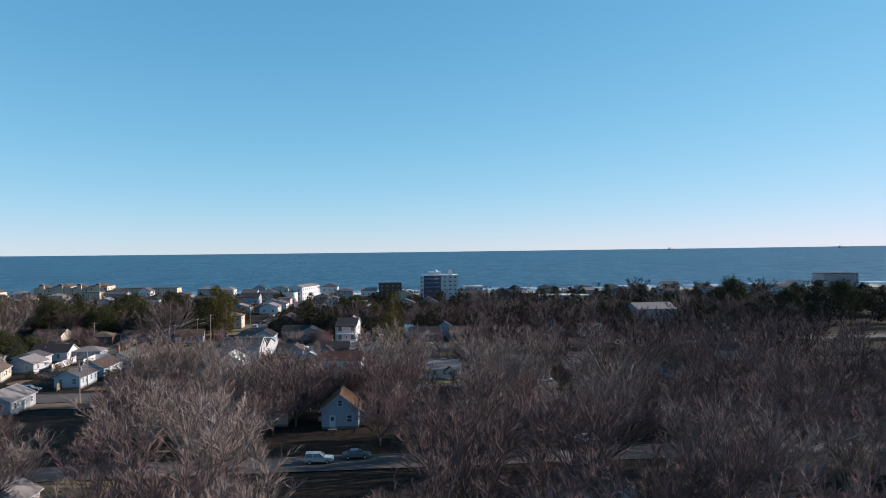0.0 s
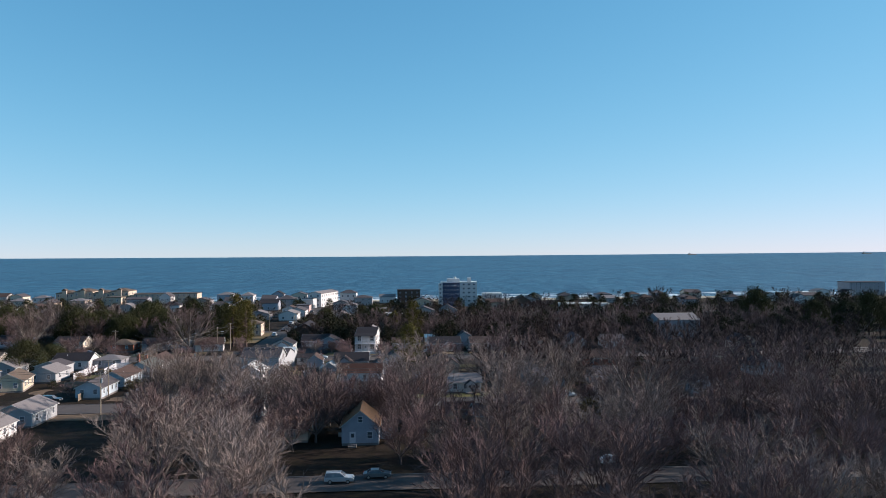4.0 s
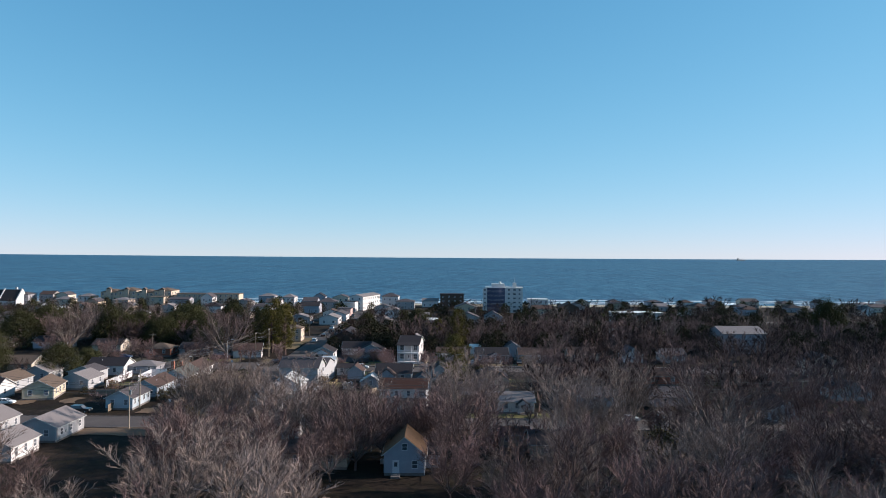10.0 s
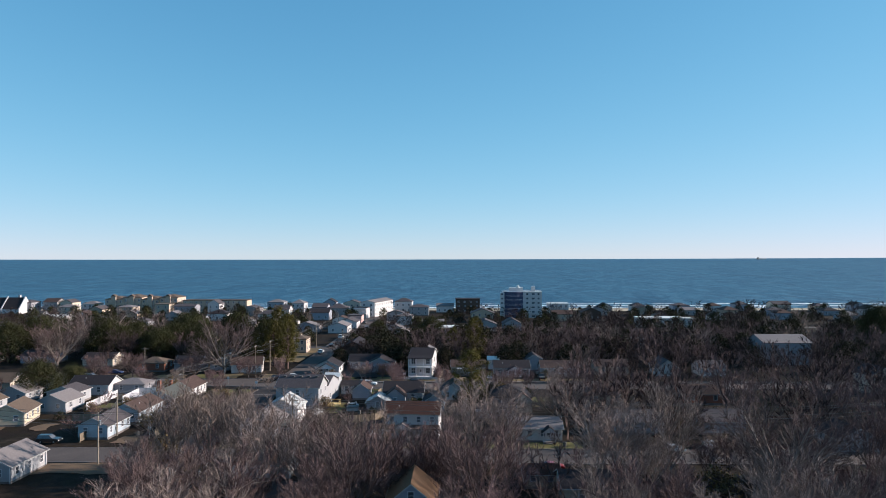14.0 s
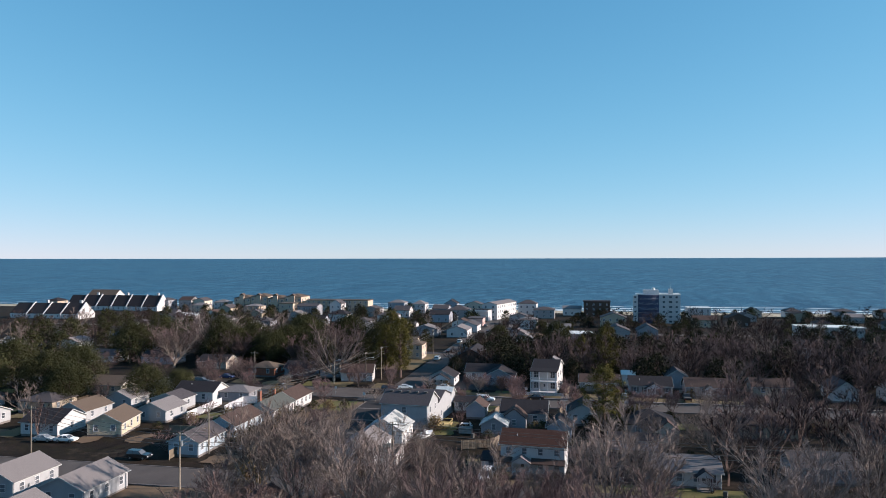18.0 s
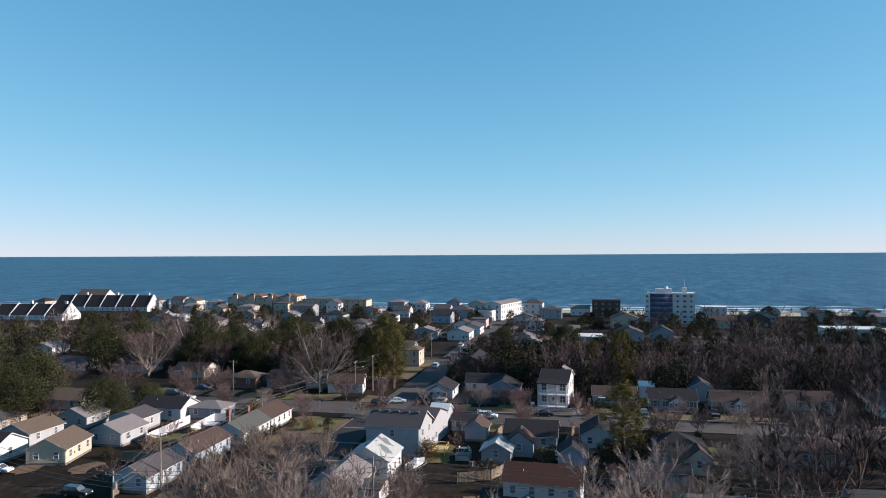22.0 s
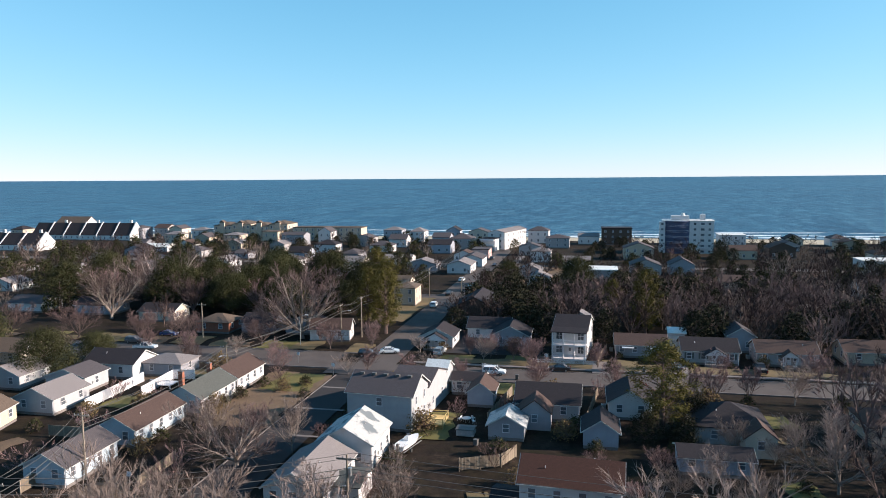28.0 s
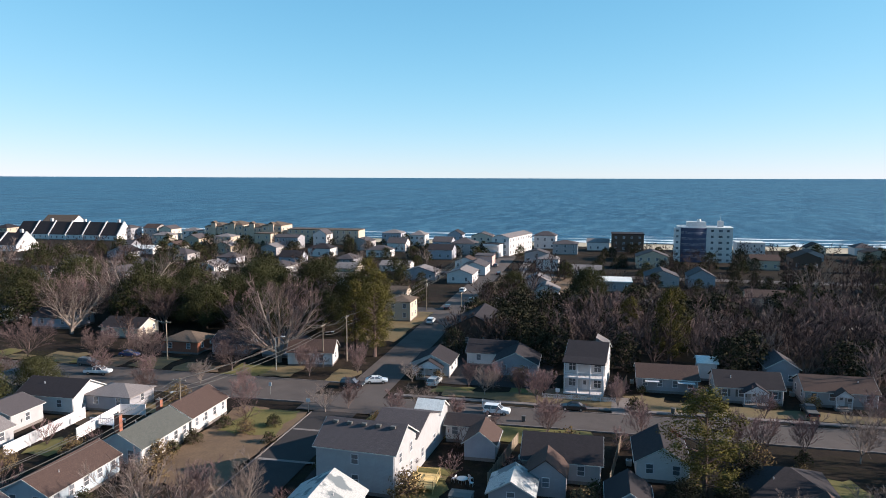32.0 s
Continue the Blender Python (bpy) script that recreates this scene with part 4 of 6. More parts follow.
def street_sign(x, y, turn=0):
    s = root("street_sign", x, y, 0, turn, "white roadside sign on a short post", "sign")
    part("post", tube(bmesh.new(), (0, 0, -0.2), (0, 0, 2.4), 0.04, 0.04, 6), M["metal"], s)
    part("sign_board", box(-0.4, -0.05, 1.7, 0.4, -0.02, 2.4), M["trim"], s)


def bin_at(x, y, mat="wire"):
    b = root("wheeled_bin", x, y, 0, RND.uniform(0, 360), "dark wheeled refuse bin by the kerb", "bin", "bins")
    part("body", prism([(-0.28, 0.08), (0.28, 0.08), (0.33, 0.95), (-0.33, 0.95)], "y", -0.3, 0.3), M[mat], b)
    part("lid", box(-0.36, -0.33, 0.953, 0.36, 0.33, 1.03, None, 0.02), M[mat], b)
    for s in (-1, 1):
        part("wheel", tube(bmesh.new(), (-0.22, s * 0.3, 0.1), (-0.22, s * 0.36, 0.1), 0.1, 0.1, 8), M["tyre"], b)

# ---- land and sea ----
def strip(name, u0, u1, v0, v1, z, mat, label, kind="structure", nu=1, nv=1, h=0.0, wob=0.0, seed=0):
    """A flat slab along the street grid."""
    rnd = random.Random(seed)
    bm = bmesh.new()
    g = []
    for j in range(nv + 1):
        row = []
        for i in range(nu + 1):
            u, v = u0 + (u1 - u0) * i / nu, v0 + (v1 - v0) * j / nv
            if wob and (i in (0, nu) or j in (0, nv)):
                u, v = u + rnd.uniform(-wob, wob), v + rnd.uniform(-wob, wob)
            row.append(bm.verts.new((*xy(u, v), z)))
        g.append(row)
    for j in range(nv):
        for i in range(nu):
            bm.faces.new((g[j][i], g[j][i + 1], g[j + 1][i + 1], g[j + 1][i]))
    if h:
        r = bmesh.ops.extrude_face_region(bm, geom=bm.faces[:])
        bmesh.ops.translate(bm, vec=(0, 0, -h), verts=[v for v in r["geom"] if isinstance(v, bmesh.types.BMVert)])
        bmesh.ops.recalc_face_normals(bm, faces=bm.faces[:])
    me = bpy.data.meshes.new(name)
    bm.to_mesh(me)
    bm.free()
    me.materials.append(M[mat])
    ob = new(name, me)
    return tagged(ob, label, name.replace("_", " "), kind=kind)


SHORE = 606.0  # v of the water's edge


def land():
    us = [-4600, -1500, -600] + list(range(-400, 401, 20)) + [600, 1500, 4600]
    vs = [-4500, -1500, -500] + list(range(-40, 540, 20)) + [548, 556, 566, 578, 590, 604, 620, 680]
    rnd = random.Random(3)
    verts, faces = [], []
    for v in vs:
        for u in us:
            z = -0.06 + (0.10 * noise.noise(Vector((u / 23, v / 23, 0))) - 0.08 if -380 < u < 380 and v < 540 else 0)
            if v > 556:
                z = -0.1 - 2.9 * min(1, (v - 556) / 70)
            verts.append((*xy(u, v), z))
    n = len(us)
    for j in range(len(vs) - 1):
        for i in range(n - 1):
            faces.append((j * n + i, j * n + i + 1, (j + 1) * n + i + 1, (j + 1) * n + i))
    me = bpy.data.meshes.new("ground")
    me.from_pydata(verts, [], faces)
    me.materials.append(M["ground"])
    me.materials.append(M["sand"])
    for p in me.polygons:
        if uv(*p.center[:2])[1] > 552:
            p.material_index = 1
    tagged(new("ground", me), "flat winter ground of dry grass and leaf litter, sand by the sea", "ground", kind="structure")


def sea():
    us = [-4700, -2400, -1200, -600, -300, 0, 300, 600, 1200, 2400, 4700]
    vs = [SHORE - 8, SHORE + 20, 700, 900, 1300, 2000, 3000, 4000, 4880]
    verts, faces = [], []
    for v in vs:
        for u in us:
            # the far water climbs to the true horizon, which lies past the edge of the sheet
            r = math.hypot(u, v)
            z = -1.6 + max(0.0, r - 900) * 0.0058
            verts.append((*xy(u, v), z))
    n = len(us)
    for j in range(len(vs) - 1):
        for i in range(n - 1):
            faces.append((j * n + i, j * n + i + 1, (j + 1) * n + i + 1, (j + 1) * n + i))
    me = bpy.data.meshes.new("water")
    me.from_pydata(verts, [], faces)
    me.materials.append(M["sea"])
    tagged(new("water", me), "wide dark blue sea with a light chop", "sea", kind="structure")


land()
sea()
for k, (va, wd) in enumerate(((SHORE + 1, 9.0), (SHORE + 19, 7.0), (SHORE + 44, 3.5))):
    rnd = random.Random(20 + k)
    verts, faces = [], []
    n = 260
    for i in range(n + 1):
        u = -520 + 1100 * i / n
        c = va + 5 * noise.noise(Vector((u / 45, k * 7.1, 0))) + 2.5 * noise.noise(Vector((u / 13, k * 3.3, 1)))
        w = wd * max(0.02, 0.28 + 1.9 * noise.noise(Vector((u / 26, k * 9.7, 5))))
        for s, z in ((-1, -1.57), (0, -1.3), (1, -1.57)):
            verts.append((*xy(u, c + s * w), z))
        if i:
            b = (i - 1) * 3
            faces += [(b, b + 3, b + 4, b + 1), (b + 1, b + 4, b + 5, b + 2)]
    me = bpy.data.meshes.new("breaking_wave")
    me.from_pydata(verts, [], faces)
    me.materials.append(M["foam"])
    tagged(new("breaking_wave", me), "line of white surf along the beach", "surf", kind="stuff")

# streets, walks and drives
strip("road_a", -330, 260, 171.3, 181.3, 0.03, "asphalt", "grey asphalt residential street", nu=40, nv=2)
strip("road_b", -64, 300, 247.0, 256.0, 0.03, "asphalt", "grey asphalt residential street", nu=30, nv=2)
strip("road_c", -330, 260, 112.0, 119.5, 0.03, "asphalt", "grey asphalt residential street", nu=40, nv=2)
strip("road_d", -330, 260, 52.0, 59.5, 0.03, "asphalt", "grey asphalt residential street", nu=40, nv=2)
strip("road_main", -400, -64, 251.0, 264.0, 0.03, "asphalt", "wide grey asphalt through road", nu=20, nv=2)
# the dark tone paints in the big house's shadow on top of the asphalt
strip("road_cross", -60.5, -52.5, 181.3, 247.0, 0.027, "asphalt_dark", "dark asphalt side street with the house shadow in its tone", nu=2, nv=12)
strip("road_beach", -59.5, -50.5, 256.0, 550, 0.027, "asphalt", "asphalt street leading to the beach", nu=2, nv=40)
strip("road_e", -330, 300, 340, 347, 0.026, "asphalt", "grey asphalt residential street", nu=30, nv=2)
strip("road_f", -330, 300, 425, 433, 0.026, "asphalt", "grey asphalt residential street", nu=30, nv=2)

for u0, u1 in ((-330, -61), (-51.5, 258)):
    strip("kerb", u0, u1, 181.3, 181.5, 0.12, "concrete", "pale concrete kerb along the street", h=0.25)
strip("kerb", -330, 258, 171.1, 171.3, 0.12, "concrete", "pale concrete kerb along the street", h=0.25)
strip("kerb", -50, 298, 246.8, 247.0, 0.12, "concrete", "pale concrete kerb along the street", h=0.25)
strip("kerb", -50, 298, 256.0, 256.2, 0.12, "concrete", "pale concrete kerb along the street", h=0.25)
strip("pavement", -49, 296, 258.2, 259.4, 0.05, "concrete", "narrow concrete footpath", h=0.2, nu=30)
strip("kerb", -60.7, -60.5, 183, 246, 0.12, "concrete", "pale concrete kerb along the side street", h=0.25)
strip("kerb", -398, -61, 250.8, 251.0, 0.12, "concrete", "pale concrete kerb along the through road", h=0.25)
strip("kerb", -398, -61, 264.0, 264.2, 0.12, "concrete", "pale concrete kerb along the through road", h=0.25)
strip("kerb", -49, 258, 119.5, 119.7, 0.12, "concrete", "pale concrete kerb along the street", h=0.25)
# lawns, drives and worn patches
strip("lawn", -51, 24, 181.6, 185.6, 0.02, "straw", "strip of dry yellow verge grass", nu=20, nv=2, wob=0.4, seed=1)
strip("lawn", -74, -61.0, 214, 245, 0.02, "dirt", "worn dry corner lawn", nu=6, nv=8, wob=1.0, seed=2)
strip("lawn", -72, -62.5, 234, 246, 0.028, "grass", "green corner lawn", nu=6, nv=6, wob=0.9, seed=3)
strip("lawn", -50, -12, 239, 246.5, 0.02, "grass", "green front lawns", nu=12, nv=4, wob=0.5, seed=4)
strip("lawn", -40, 40, 259.6, 264.5, 0.02, "straw", "dry front lawns", nu=20, nv=4, wob=0.7, seed=5)
strip("lawn", -37, -31, 214, 227, 0.022, "grass", "green back lawn", nu=4, nv=6, wob=0.7, seed=6)
strip("lawn", 3, 24, 182, 187, 0.022, "grass", "green front lawn", nu=8, nv=3, wob=0.5, seed=7)
strip("lawn", -42, -20, 183.3, 187, 0.022, "straw", "dry front lawn", nu=8, nv=3, wob=0.5, seed=8)
strip("lawn", -100, -20, 164, 170.9, 0.02, "dirt", "dry verge with fallen leaves", nu=30, nv=4, wob=0.8, seed=9)
strip("lawn", -90, -40, 100, 111.5, 0.02, "straw", "dry yellowish yard", nu=20, nv=4, wob=0.9, seed=11)
strip("driveway", -22.0, -17.5, 181.4, 196, 0.035, "dirt", "earth driveway", nu=3, nv=6, wob=0.4, seed=12)
# dark here for the shadow beside the big house as well
strip("driveway", -50.5, -45, 214, 232, 0.035, "asphalt_dark", "dark asphalt drive with the house shadow in its tone", nu=3, nv=6, wob=0.2, seed=13)
# pale concrete strips that double as the sunlit gaps between house shadows
strip("driveway", -60.3, -50.6, 237.2, 237.9, 0.04, "concrete", "pale concrete strip with painted sunlight across the side street", nu=6, nv=1, seed=14)
strip("driveway", -60.3, -50.6, 224.6, 225.3, 0.04, "concrete", "pale concrete strip with painted sunlight across the side street", nu=6, nv=1, seed=15)
strip("driveway", -56.0, -50.6, 211.8, 212.5, 0.04, "concrete", "pale concrete strip with painted sunlight across the side street", nu=6, nv=1, seed=16)
strip("driveway", -8.5, -5.0, 256.3, 266, 0.035, "concrete", "concrete driveway", nu=2, nv=5, wob=0.1, seed=16)
strip("driveway", 8.5, 11.5, 256.3, 268, 0.035, "concrete", "concrete driveway", nu=2, nv=5, wob=0.1, seed=17)
strip("driveway", -45, -20, 268, 300, 0.03, "asphalt_dark", "dark asphalt parking yard", nu=4, nv=5, wob=0.5, seed=18)
strip("lawn", -49.5, -20, 300, 425, 0.02, "dirt", "bare sandy lots", nu=10, nv=30, wob=1.0, seed=19)
strip("lawn", -75, -60, 300, 340, 0.02, "straw", "sandy verge beside the street", nu=6, nv=10, wob=1.0, seed=20)
strip("pavement", -45, -41, 350, 540, 0.03, "concrete", "pale sandy pavement", nu=2, nv=20, wob=0.5, seed=21)

rp = random.Random(77)
for k in range(34):
    # worn yards and verges of the west blocks
    u = -62 - k * 5.6 + rp.uniform(-2, 2)
    va = (264.6, 239.5, 265.5)[k % 3]
    strip("lawn", u - rp.uniform(4, 8), u + rp.uniform(0, 2), va, va + rp.uniform(4, 9.5), 0.012 + 0.0011 * k, ("straw", "dirt", "straw", "grass")[k % 4], "dry winter lawn along the through road", nu=4, nv=3, wob=0.8, seed=k)
for k in range(26):
    u, v = -64 - rp.uniform(0, 90), 184 + rp.uniform(0, 52)
    strip("lawn", u - rp.uniform(3, 7), u, v, v + rp.uniform(3, 9), -0.02 + 0.0011 * k, ("dirt", "straw", "grass", "dirt")[k % 4], "worn yard between the cottages", nu=4, nv=3, wob=0.8, seed=100 + k)
for k in range(10):
    u, v = -44 + rp.uniform(0, 70), (184 + rp.uniform(0, 56)) if k % 2 else (258.4 + rp.uniform(0, 6))
    strip("lawn", u, u + rp.uniform(3, 8), v, v + rp.uniform(2.5, 7), 0.012 + 0.0011 * k, ("grass", "straw", "dirt")[k % 3], "patchy winter lawn of a garden", nu=4, nv=3, wob=0.8, seed=200 + k)

# ---- houses of the near blocks ----
GR = "houses of the neighbourhood"
h1 = house("large two-storey pale grey house with grey shingle roof", -61.3, 212.7, 11.2, 8.6, 5.9, 2.4, "u", "palegrey", "r_grey", turn=0.5, wins={"f": 1, "r": 2, "l": 2, "b": 3}, group=GR)
wing(h1, 2.1, 8.6, 7.0, 11.5, 4.9, 1.8, "u", "palegrey", "r_grey", wins={"r": 2})
wing(h1, 3.6, 20.1, 4.0, 4.5, 4.6, 1.4, "u", "palegrey", "r_white")
h2 = house("white gabled cottage with patched pale roof", -60.2, 196.8, 8.0, 9.0, 3.8, 2.2, "v", "white", "r_shade_blotch", wins={"f": 2, "r": 3, "l": 2}, group=GR)
h3 = house("white front-gabled cottage with weathered grey roof on the street", -61.0, 183.4, 7.8, 12.0, 2.9, 2.0, "v", "white", "r_light", wins={"f": 3, "r": 3, "l": 2}, group=GR)
wing(h3, 5.7, 3.0, 3.5, 5.6, 2.3, 0.6, "u", "white", "r_green", wins={"r": 1, "f": 1})
h4 = house("two-storey white house with rust-red shingle roof", -27.8, 187.4, 11.6, 7.6, 5.4, 1.9, "u", "white", "r_red", turn=2.0, wins={"f": 4, "r": 2, "l": 2, "b": 3}, win=(0.8, 1.1), door=-1.8, group=GR)
porch(h4, -1.9, 3.2, 1.9, 2.7, 1.0, "r_light")
part("pent_roof", prism([(-1.6, 2.45), (-1.6, 2.57), (0.0, 3.15), (0.0, 3.02)], "x", -5.8, -3.6), M["r_brown"], h4)
part("pent_roof", prism([(-1.6, 2.45), (-1.6, 2.57), (0.0, 3.15), (0.0, 3.02)], "x", -0.2, 5.9), M["r_brown"], h4)
wing(h4, -7.5, -0.8, 3.4, 6.0, 2.4, 0.9, "u", "white", "r_dark", wins={"f": 1})
h5 = house("low white cottage with pale grey roof and a small gabled porch", -1.2, 187.6, 11.0, 8.2, 2.8, 1.7, "u", "white", "r_light", wins={"f": 4, "r": 2, "l": 2}, door=2.6, group=GR)
porch(h5, 2.6, 2.6, 1.6, 2.5, 1.0, "r_dark")
h6 = house("cottage with charcoal gabled roof backing on a garden", -35.7, 224.0, 10.6, 9.0, 2.9, 2.2, "u", "grey", "r_dark", wins={"f": 2, "r": 2, "l": 2}, group=GR)
wing(h6, -1.8, -4.6, 5.2, 4.8, 2.8, 2.0, "v", "bluegrey", "r_brown", wins={"f": 1})
h9 = house("small pale blue front-gabled house with rusty orange roof", -20.4, 137.4, 7.2, 9.0, 3.6, 2.9, "v", "blue", "r_orange", wins={"f": 2, "r": 2, "l": 2}, door=-1.5, group=GR)
window(h9, "f", 0.0, 4.3, 0.8, 1.1, 7.2, 9.0)
wing(h9, 4.6, 4.5, 3.0, 5.0, 2.4, 0.7, "u", "blue", "r_dark")
h10 = house("low house with brown hipped roof", -37.0, 139.0, 12.0, 9.0, 2.7, 1.9, "hip", "tan", "r_brown", group=GR)
h_col = house("narrow two-storey pale house with double columned porch", -36.7, 265.6, 8.4, 10.0, 6.1, 2.1, "u", "white", "r_dark", turn=-1.0, wins={"r": 3, "l": 3, "b": 2}, group=GR)
h_col.scale = (0.89, 1.2, 1.06)
for lv, z0 in ((0, 0.45), (1, 3.35)):
    part("balcony_deck", box(-4.2, -2.0, z0 - 0.25, 4.2, -0.004, z0), M["trim"], h_col)
    for i in range(4):
        xx = -4.05 + i * 2.7
        part("column", box(xx - 0.13, -1.95, z0, xx + 0.13, -1.69, z0 + 2.62), M["trim"], h_col)
    for i in range(3):
        if lv == 0 and i == 1:
            continue
        part("railing", box(-3.9 + i * 2.7, -1.86, z0 + 0.85, -1.5 + i * 2.7, -1.78, z0 + 0.93), M["trim"], h_col)
        for j in range(8):
            share("baluster", WINDOW_MESH["baluster"], None, h_col).matrix_local = pose(-3.8 + i * 2.7 + j * 0.3, -1.82, z0)
    for xx in (-2.7, 2.7):
        window(h_col, "f", xx, z0 + 0.7, 1.4, 1.6, 8.4, 10.0)
entry(h_col, 0.0, 8.4, 10.0, 0.45)
part("porch_roof", prism([(-2.3, 5.95), (0.0, 6.55), (0.0, 6.7), (-2.3, 6.1)], "x", -4.5, 4.5), M["r_dark"], h_col)
part("rear_gable", prism([(1.3, 6.4), (1.3, 8.7), (4.15, 7.4), (4.15, 6.4)], "y", 6.5, 9.9), M["r_light"], h_col, "pale rear gable rising over the roof")

H = house
# row of cottages west of the side street
b1 = H("long low cottage with pale blue gable end and grey roof", -96.6, 180.8, 6.6, 10.5, 2.8, 1.7, "v", "skyshade", "r_grey", wins={"f": 2, "r": 4, "l": 3}, group=GR)
b2 = H("long low cottage with pale blue gable and brown shingle roof", -97.6, 195.0, 6.8, 13.2, 2.8, 1.8, "v", "skyshade", "r_brown", wins={"f": 2, "r": 5, "l": 3}, group=GR)
b3 = H("long white cottage with grey green roof and brick chimney", -97.2, 210.6, 7.2, 12.0, 2.9, 1.9, "v", "white", "r_green", wins={"f": 2, "r": 5, "l": 3}, chimney=(-0.4, 0.6, 7.4), group=GR)
b4 = H("long white cottage with brown roof and brick chimney", -98.4, 223.6, 7.2, 11.0, 2.9, 1.9, "v", "white", "r_brown", wins={"f": 2, "r": 4, "l": 3}, chimney=(-2.8, 0.9, 5.2), group=GR)
y1 = H("pale yellow gabled cottage with brown roof", -123.4, 189.4, 7.6, 10.4, 3.0, 2.0, "v", "yellow", "r_tan", wins={"f": 2, "r": 3, "l": 2}, group=GR, turn=18)
y2 = H("white cottage with grey roof behind a white fence", -122.6, 203.6, 8.0, 9.0, 2.8, 1.8, "v", "palegrey", "r_light", wins={"f": 2, "r": 2, "l": 2}, group=GR)
y3 = H("white cottage with blue grey roof", -127.4, 215.4, 8.6, 6.8, 3.0, 1.4, "v", "palegrey", "r_grey", wins={"f": 2, "r": 1, "l": 2}, group=GR)
y4 = H("white gabled cottage with charcoal roof", -126.4, 225.6, 11.4, 8.0, 3.1, 2.0, "u", "white", "r_dark", wins={"f": 2, "r": 1, "l": 1}, group=GR)
y5 = H("grey cottage with pale hipped roof", -116.6, 229.5, 9.0, 7.0, 2.6, 1.5, "hip", "bluegrey", "r_light", wins={"f": 2, "r": 1, "l": 1}, group=GR)
z1 = H("white cottage with charcoal roof and sunlit gable end", -137.6, 185.6, 9.4, 9.0, 3.0, 2.2, "u", "white", "r_dark", wins={"f": 3, "r": 1, "l": 1}, group=GR)
z2 = H("low cottage with tan roof and white gable", -141.0, 198.0, 8.0, 10.0, 2.8, 1.9, "v", "palegrey", "r_tan", wins={"f": 2, "r": 2, "l": 2}, group=GR)
z3 = H("white cottage with small gable and grey roof", -141.0, 213.6, 8.0, 8.0, 2.8, 1.8, "v", "palegrey", "r_light", wins={"f": 2, "r": 2, "l": 2}, group=GR)
z4 = H("cream cottage with tan gabled roof", -158.4, 228.4, 11.0, 9.0, 2.8, 2.0, "u", "cream", "r_tan", wins={"f": 2, "r": 1, "l": 2}, group=GR)
z5 = H("low house with grey roof beside the through road", -141.5, 229.0, 9.0, 8.0, 2.8, 1.8, "v", "palegrey", "r_light", wins={"f": 2, "r": 2, "l": 2}, group=GR)
z6 = H("tan cottage with grey hipped roof", -158.0, 204.0, 10.0, 9.0, 2.8, 1.9, "hip", "tan", "r_grey", group=GR)
z7 = H("white cottage with grey roof", -160.0, 186.0, 9.0, 9.0, 2.8, 1.9, "u", "palegrey", "r_grey", group=GR)
n1 = H("white cottage with weathered pale roof south of the street", -97.0, 150.5, 8.4, 11.0, 3.0, 1.9, "v", "palegrey", "r_light", wins={"f": 2, "r": 3, "l": 2}, group=GR)
n2 = H("cream cottage with pale grey roof south of the street", -111.5, 151.0, 8.6, 10.0, 3.0, 2.0, "v", "palegrey", "r_light", wins={"f": 2, "r": 3, "l": 2}, group=GR)
n3 = H("white gabled house with grey roof", -128.0, 152.0, 9.0, 10.0, 3.0, 2.0, "v", "palegrey", "r_grey", wins={"f": 2, "r": 3, "l": 2}, group=GR)
n4 = H("cottage with brown roof among bare trees", -50.2, 157.0, 10.0, 8.0, 2.8, 2.2, "u", "white", "r_brown", wins={"f": 3, "r": 2, "l": 2}, group=GR)
n5 = H("white gabled cottage with dark roof under bare trees", -62.6, 148.0, 6.6, 9.0, 3.0, 1.8, "v", "white", "r_brown", wins={"f": 2, "r": 2, "l": 2}, group=GR)
n6 = H("white cottage with grey roof by a dry yard", -57.5, 86.0, 7.0, 9.0, 2.9, 2.0, "v", "white", "r_light", wins={"f": 2, "r": 2, "l": 2}, group=GR)
n8 = H("white cottage with dark roof beside a dark yard", -96.0, 136.2, 8.0, 9.0, 2.9, 1.9, "v", "white", "r_light", wins={"f": 2, "r": 3, "l": 2}, group=GR)
n9 = H("low brick house with dark roof", 8.0, 150.0, 12.0, 8.5, 2.7, 1.7, "u", "tan", "r_dark", group=GR)
n10 = H("red brown shed with low roof by the street", -1.0, 157.5, 6.0, 5.0, 2.4, 1.0, "u", "tan", "r_red", group=GR)
# between the two streets
m1 = H("small pale blue garden house with charcoal roof", -26.2, 213.8, 5.2, 6.5, 2.6, 1.7, "v", "blue", "r_dark", wins={"f": 0, "r": 1}, group=GR)
m2 = H("small garden house with patched pale roof", -40.6, 213.6, 5.6, 5.5, 2.3, 1.6, "v", "bluegrey", "r_shade_blotch", wins={"f": 1, "r": 1}, group=GR)
m3 = H("small white gabled outbuilding with brown roof", -48.2, 228.0, 4.6, 6.0, 2.6, 1.7, "v", "blue", "r_brown", wins={"f": 0, "r": 1}, group=GR)
m4 = H("white front cottage with dark flat-pitched roof", -52.2, 234.2, 6.0, 5.5, 2.6, 0.9, "u", "white", "r_dark", wins={"f": 2, "r": 2}, group=GR)
m5 = H("dark cottage with hipped brown roof and pale gable", -7.2, 219.6, 10.6, 10.0, 2.9, 2.6, "hip", "grey", "r_dark", wins={"f": 2, "r": 2, "l": 2}, group=GR)
wing(m5, 3.2, -3.4, 4.4, 3.6, 2.8, 1.8, "v", "cream", "r_brown", wins={"f": 1})
m6 = H("long pale blue outbuilding with dark roof", -10.4, 208.0, 9.6, 5.0, 2.4, 0.9, "u", "blue", "r_dark", wins={"f": 3}, group=GR)
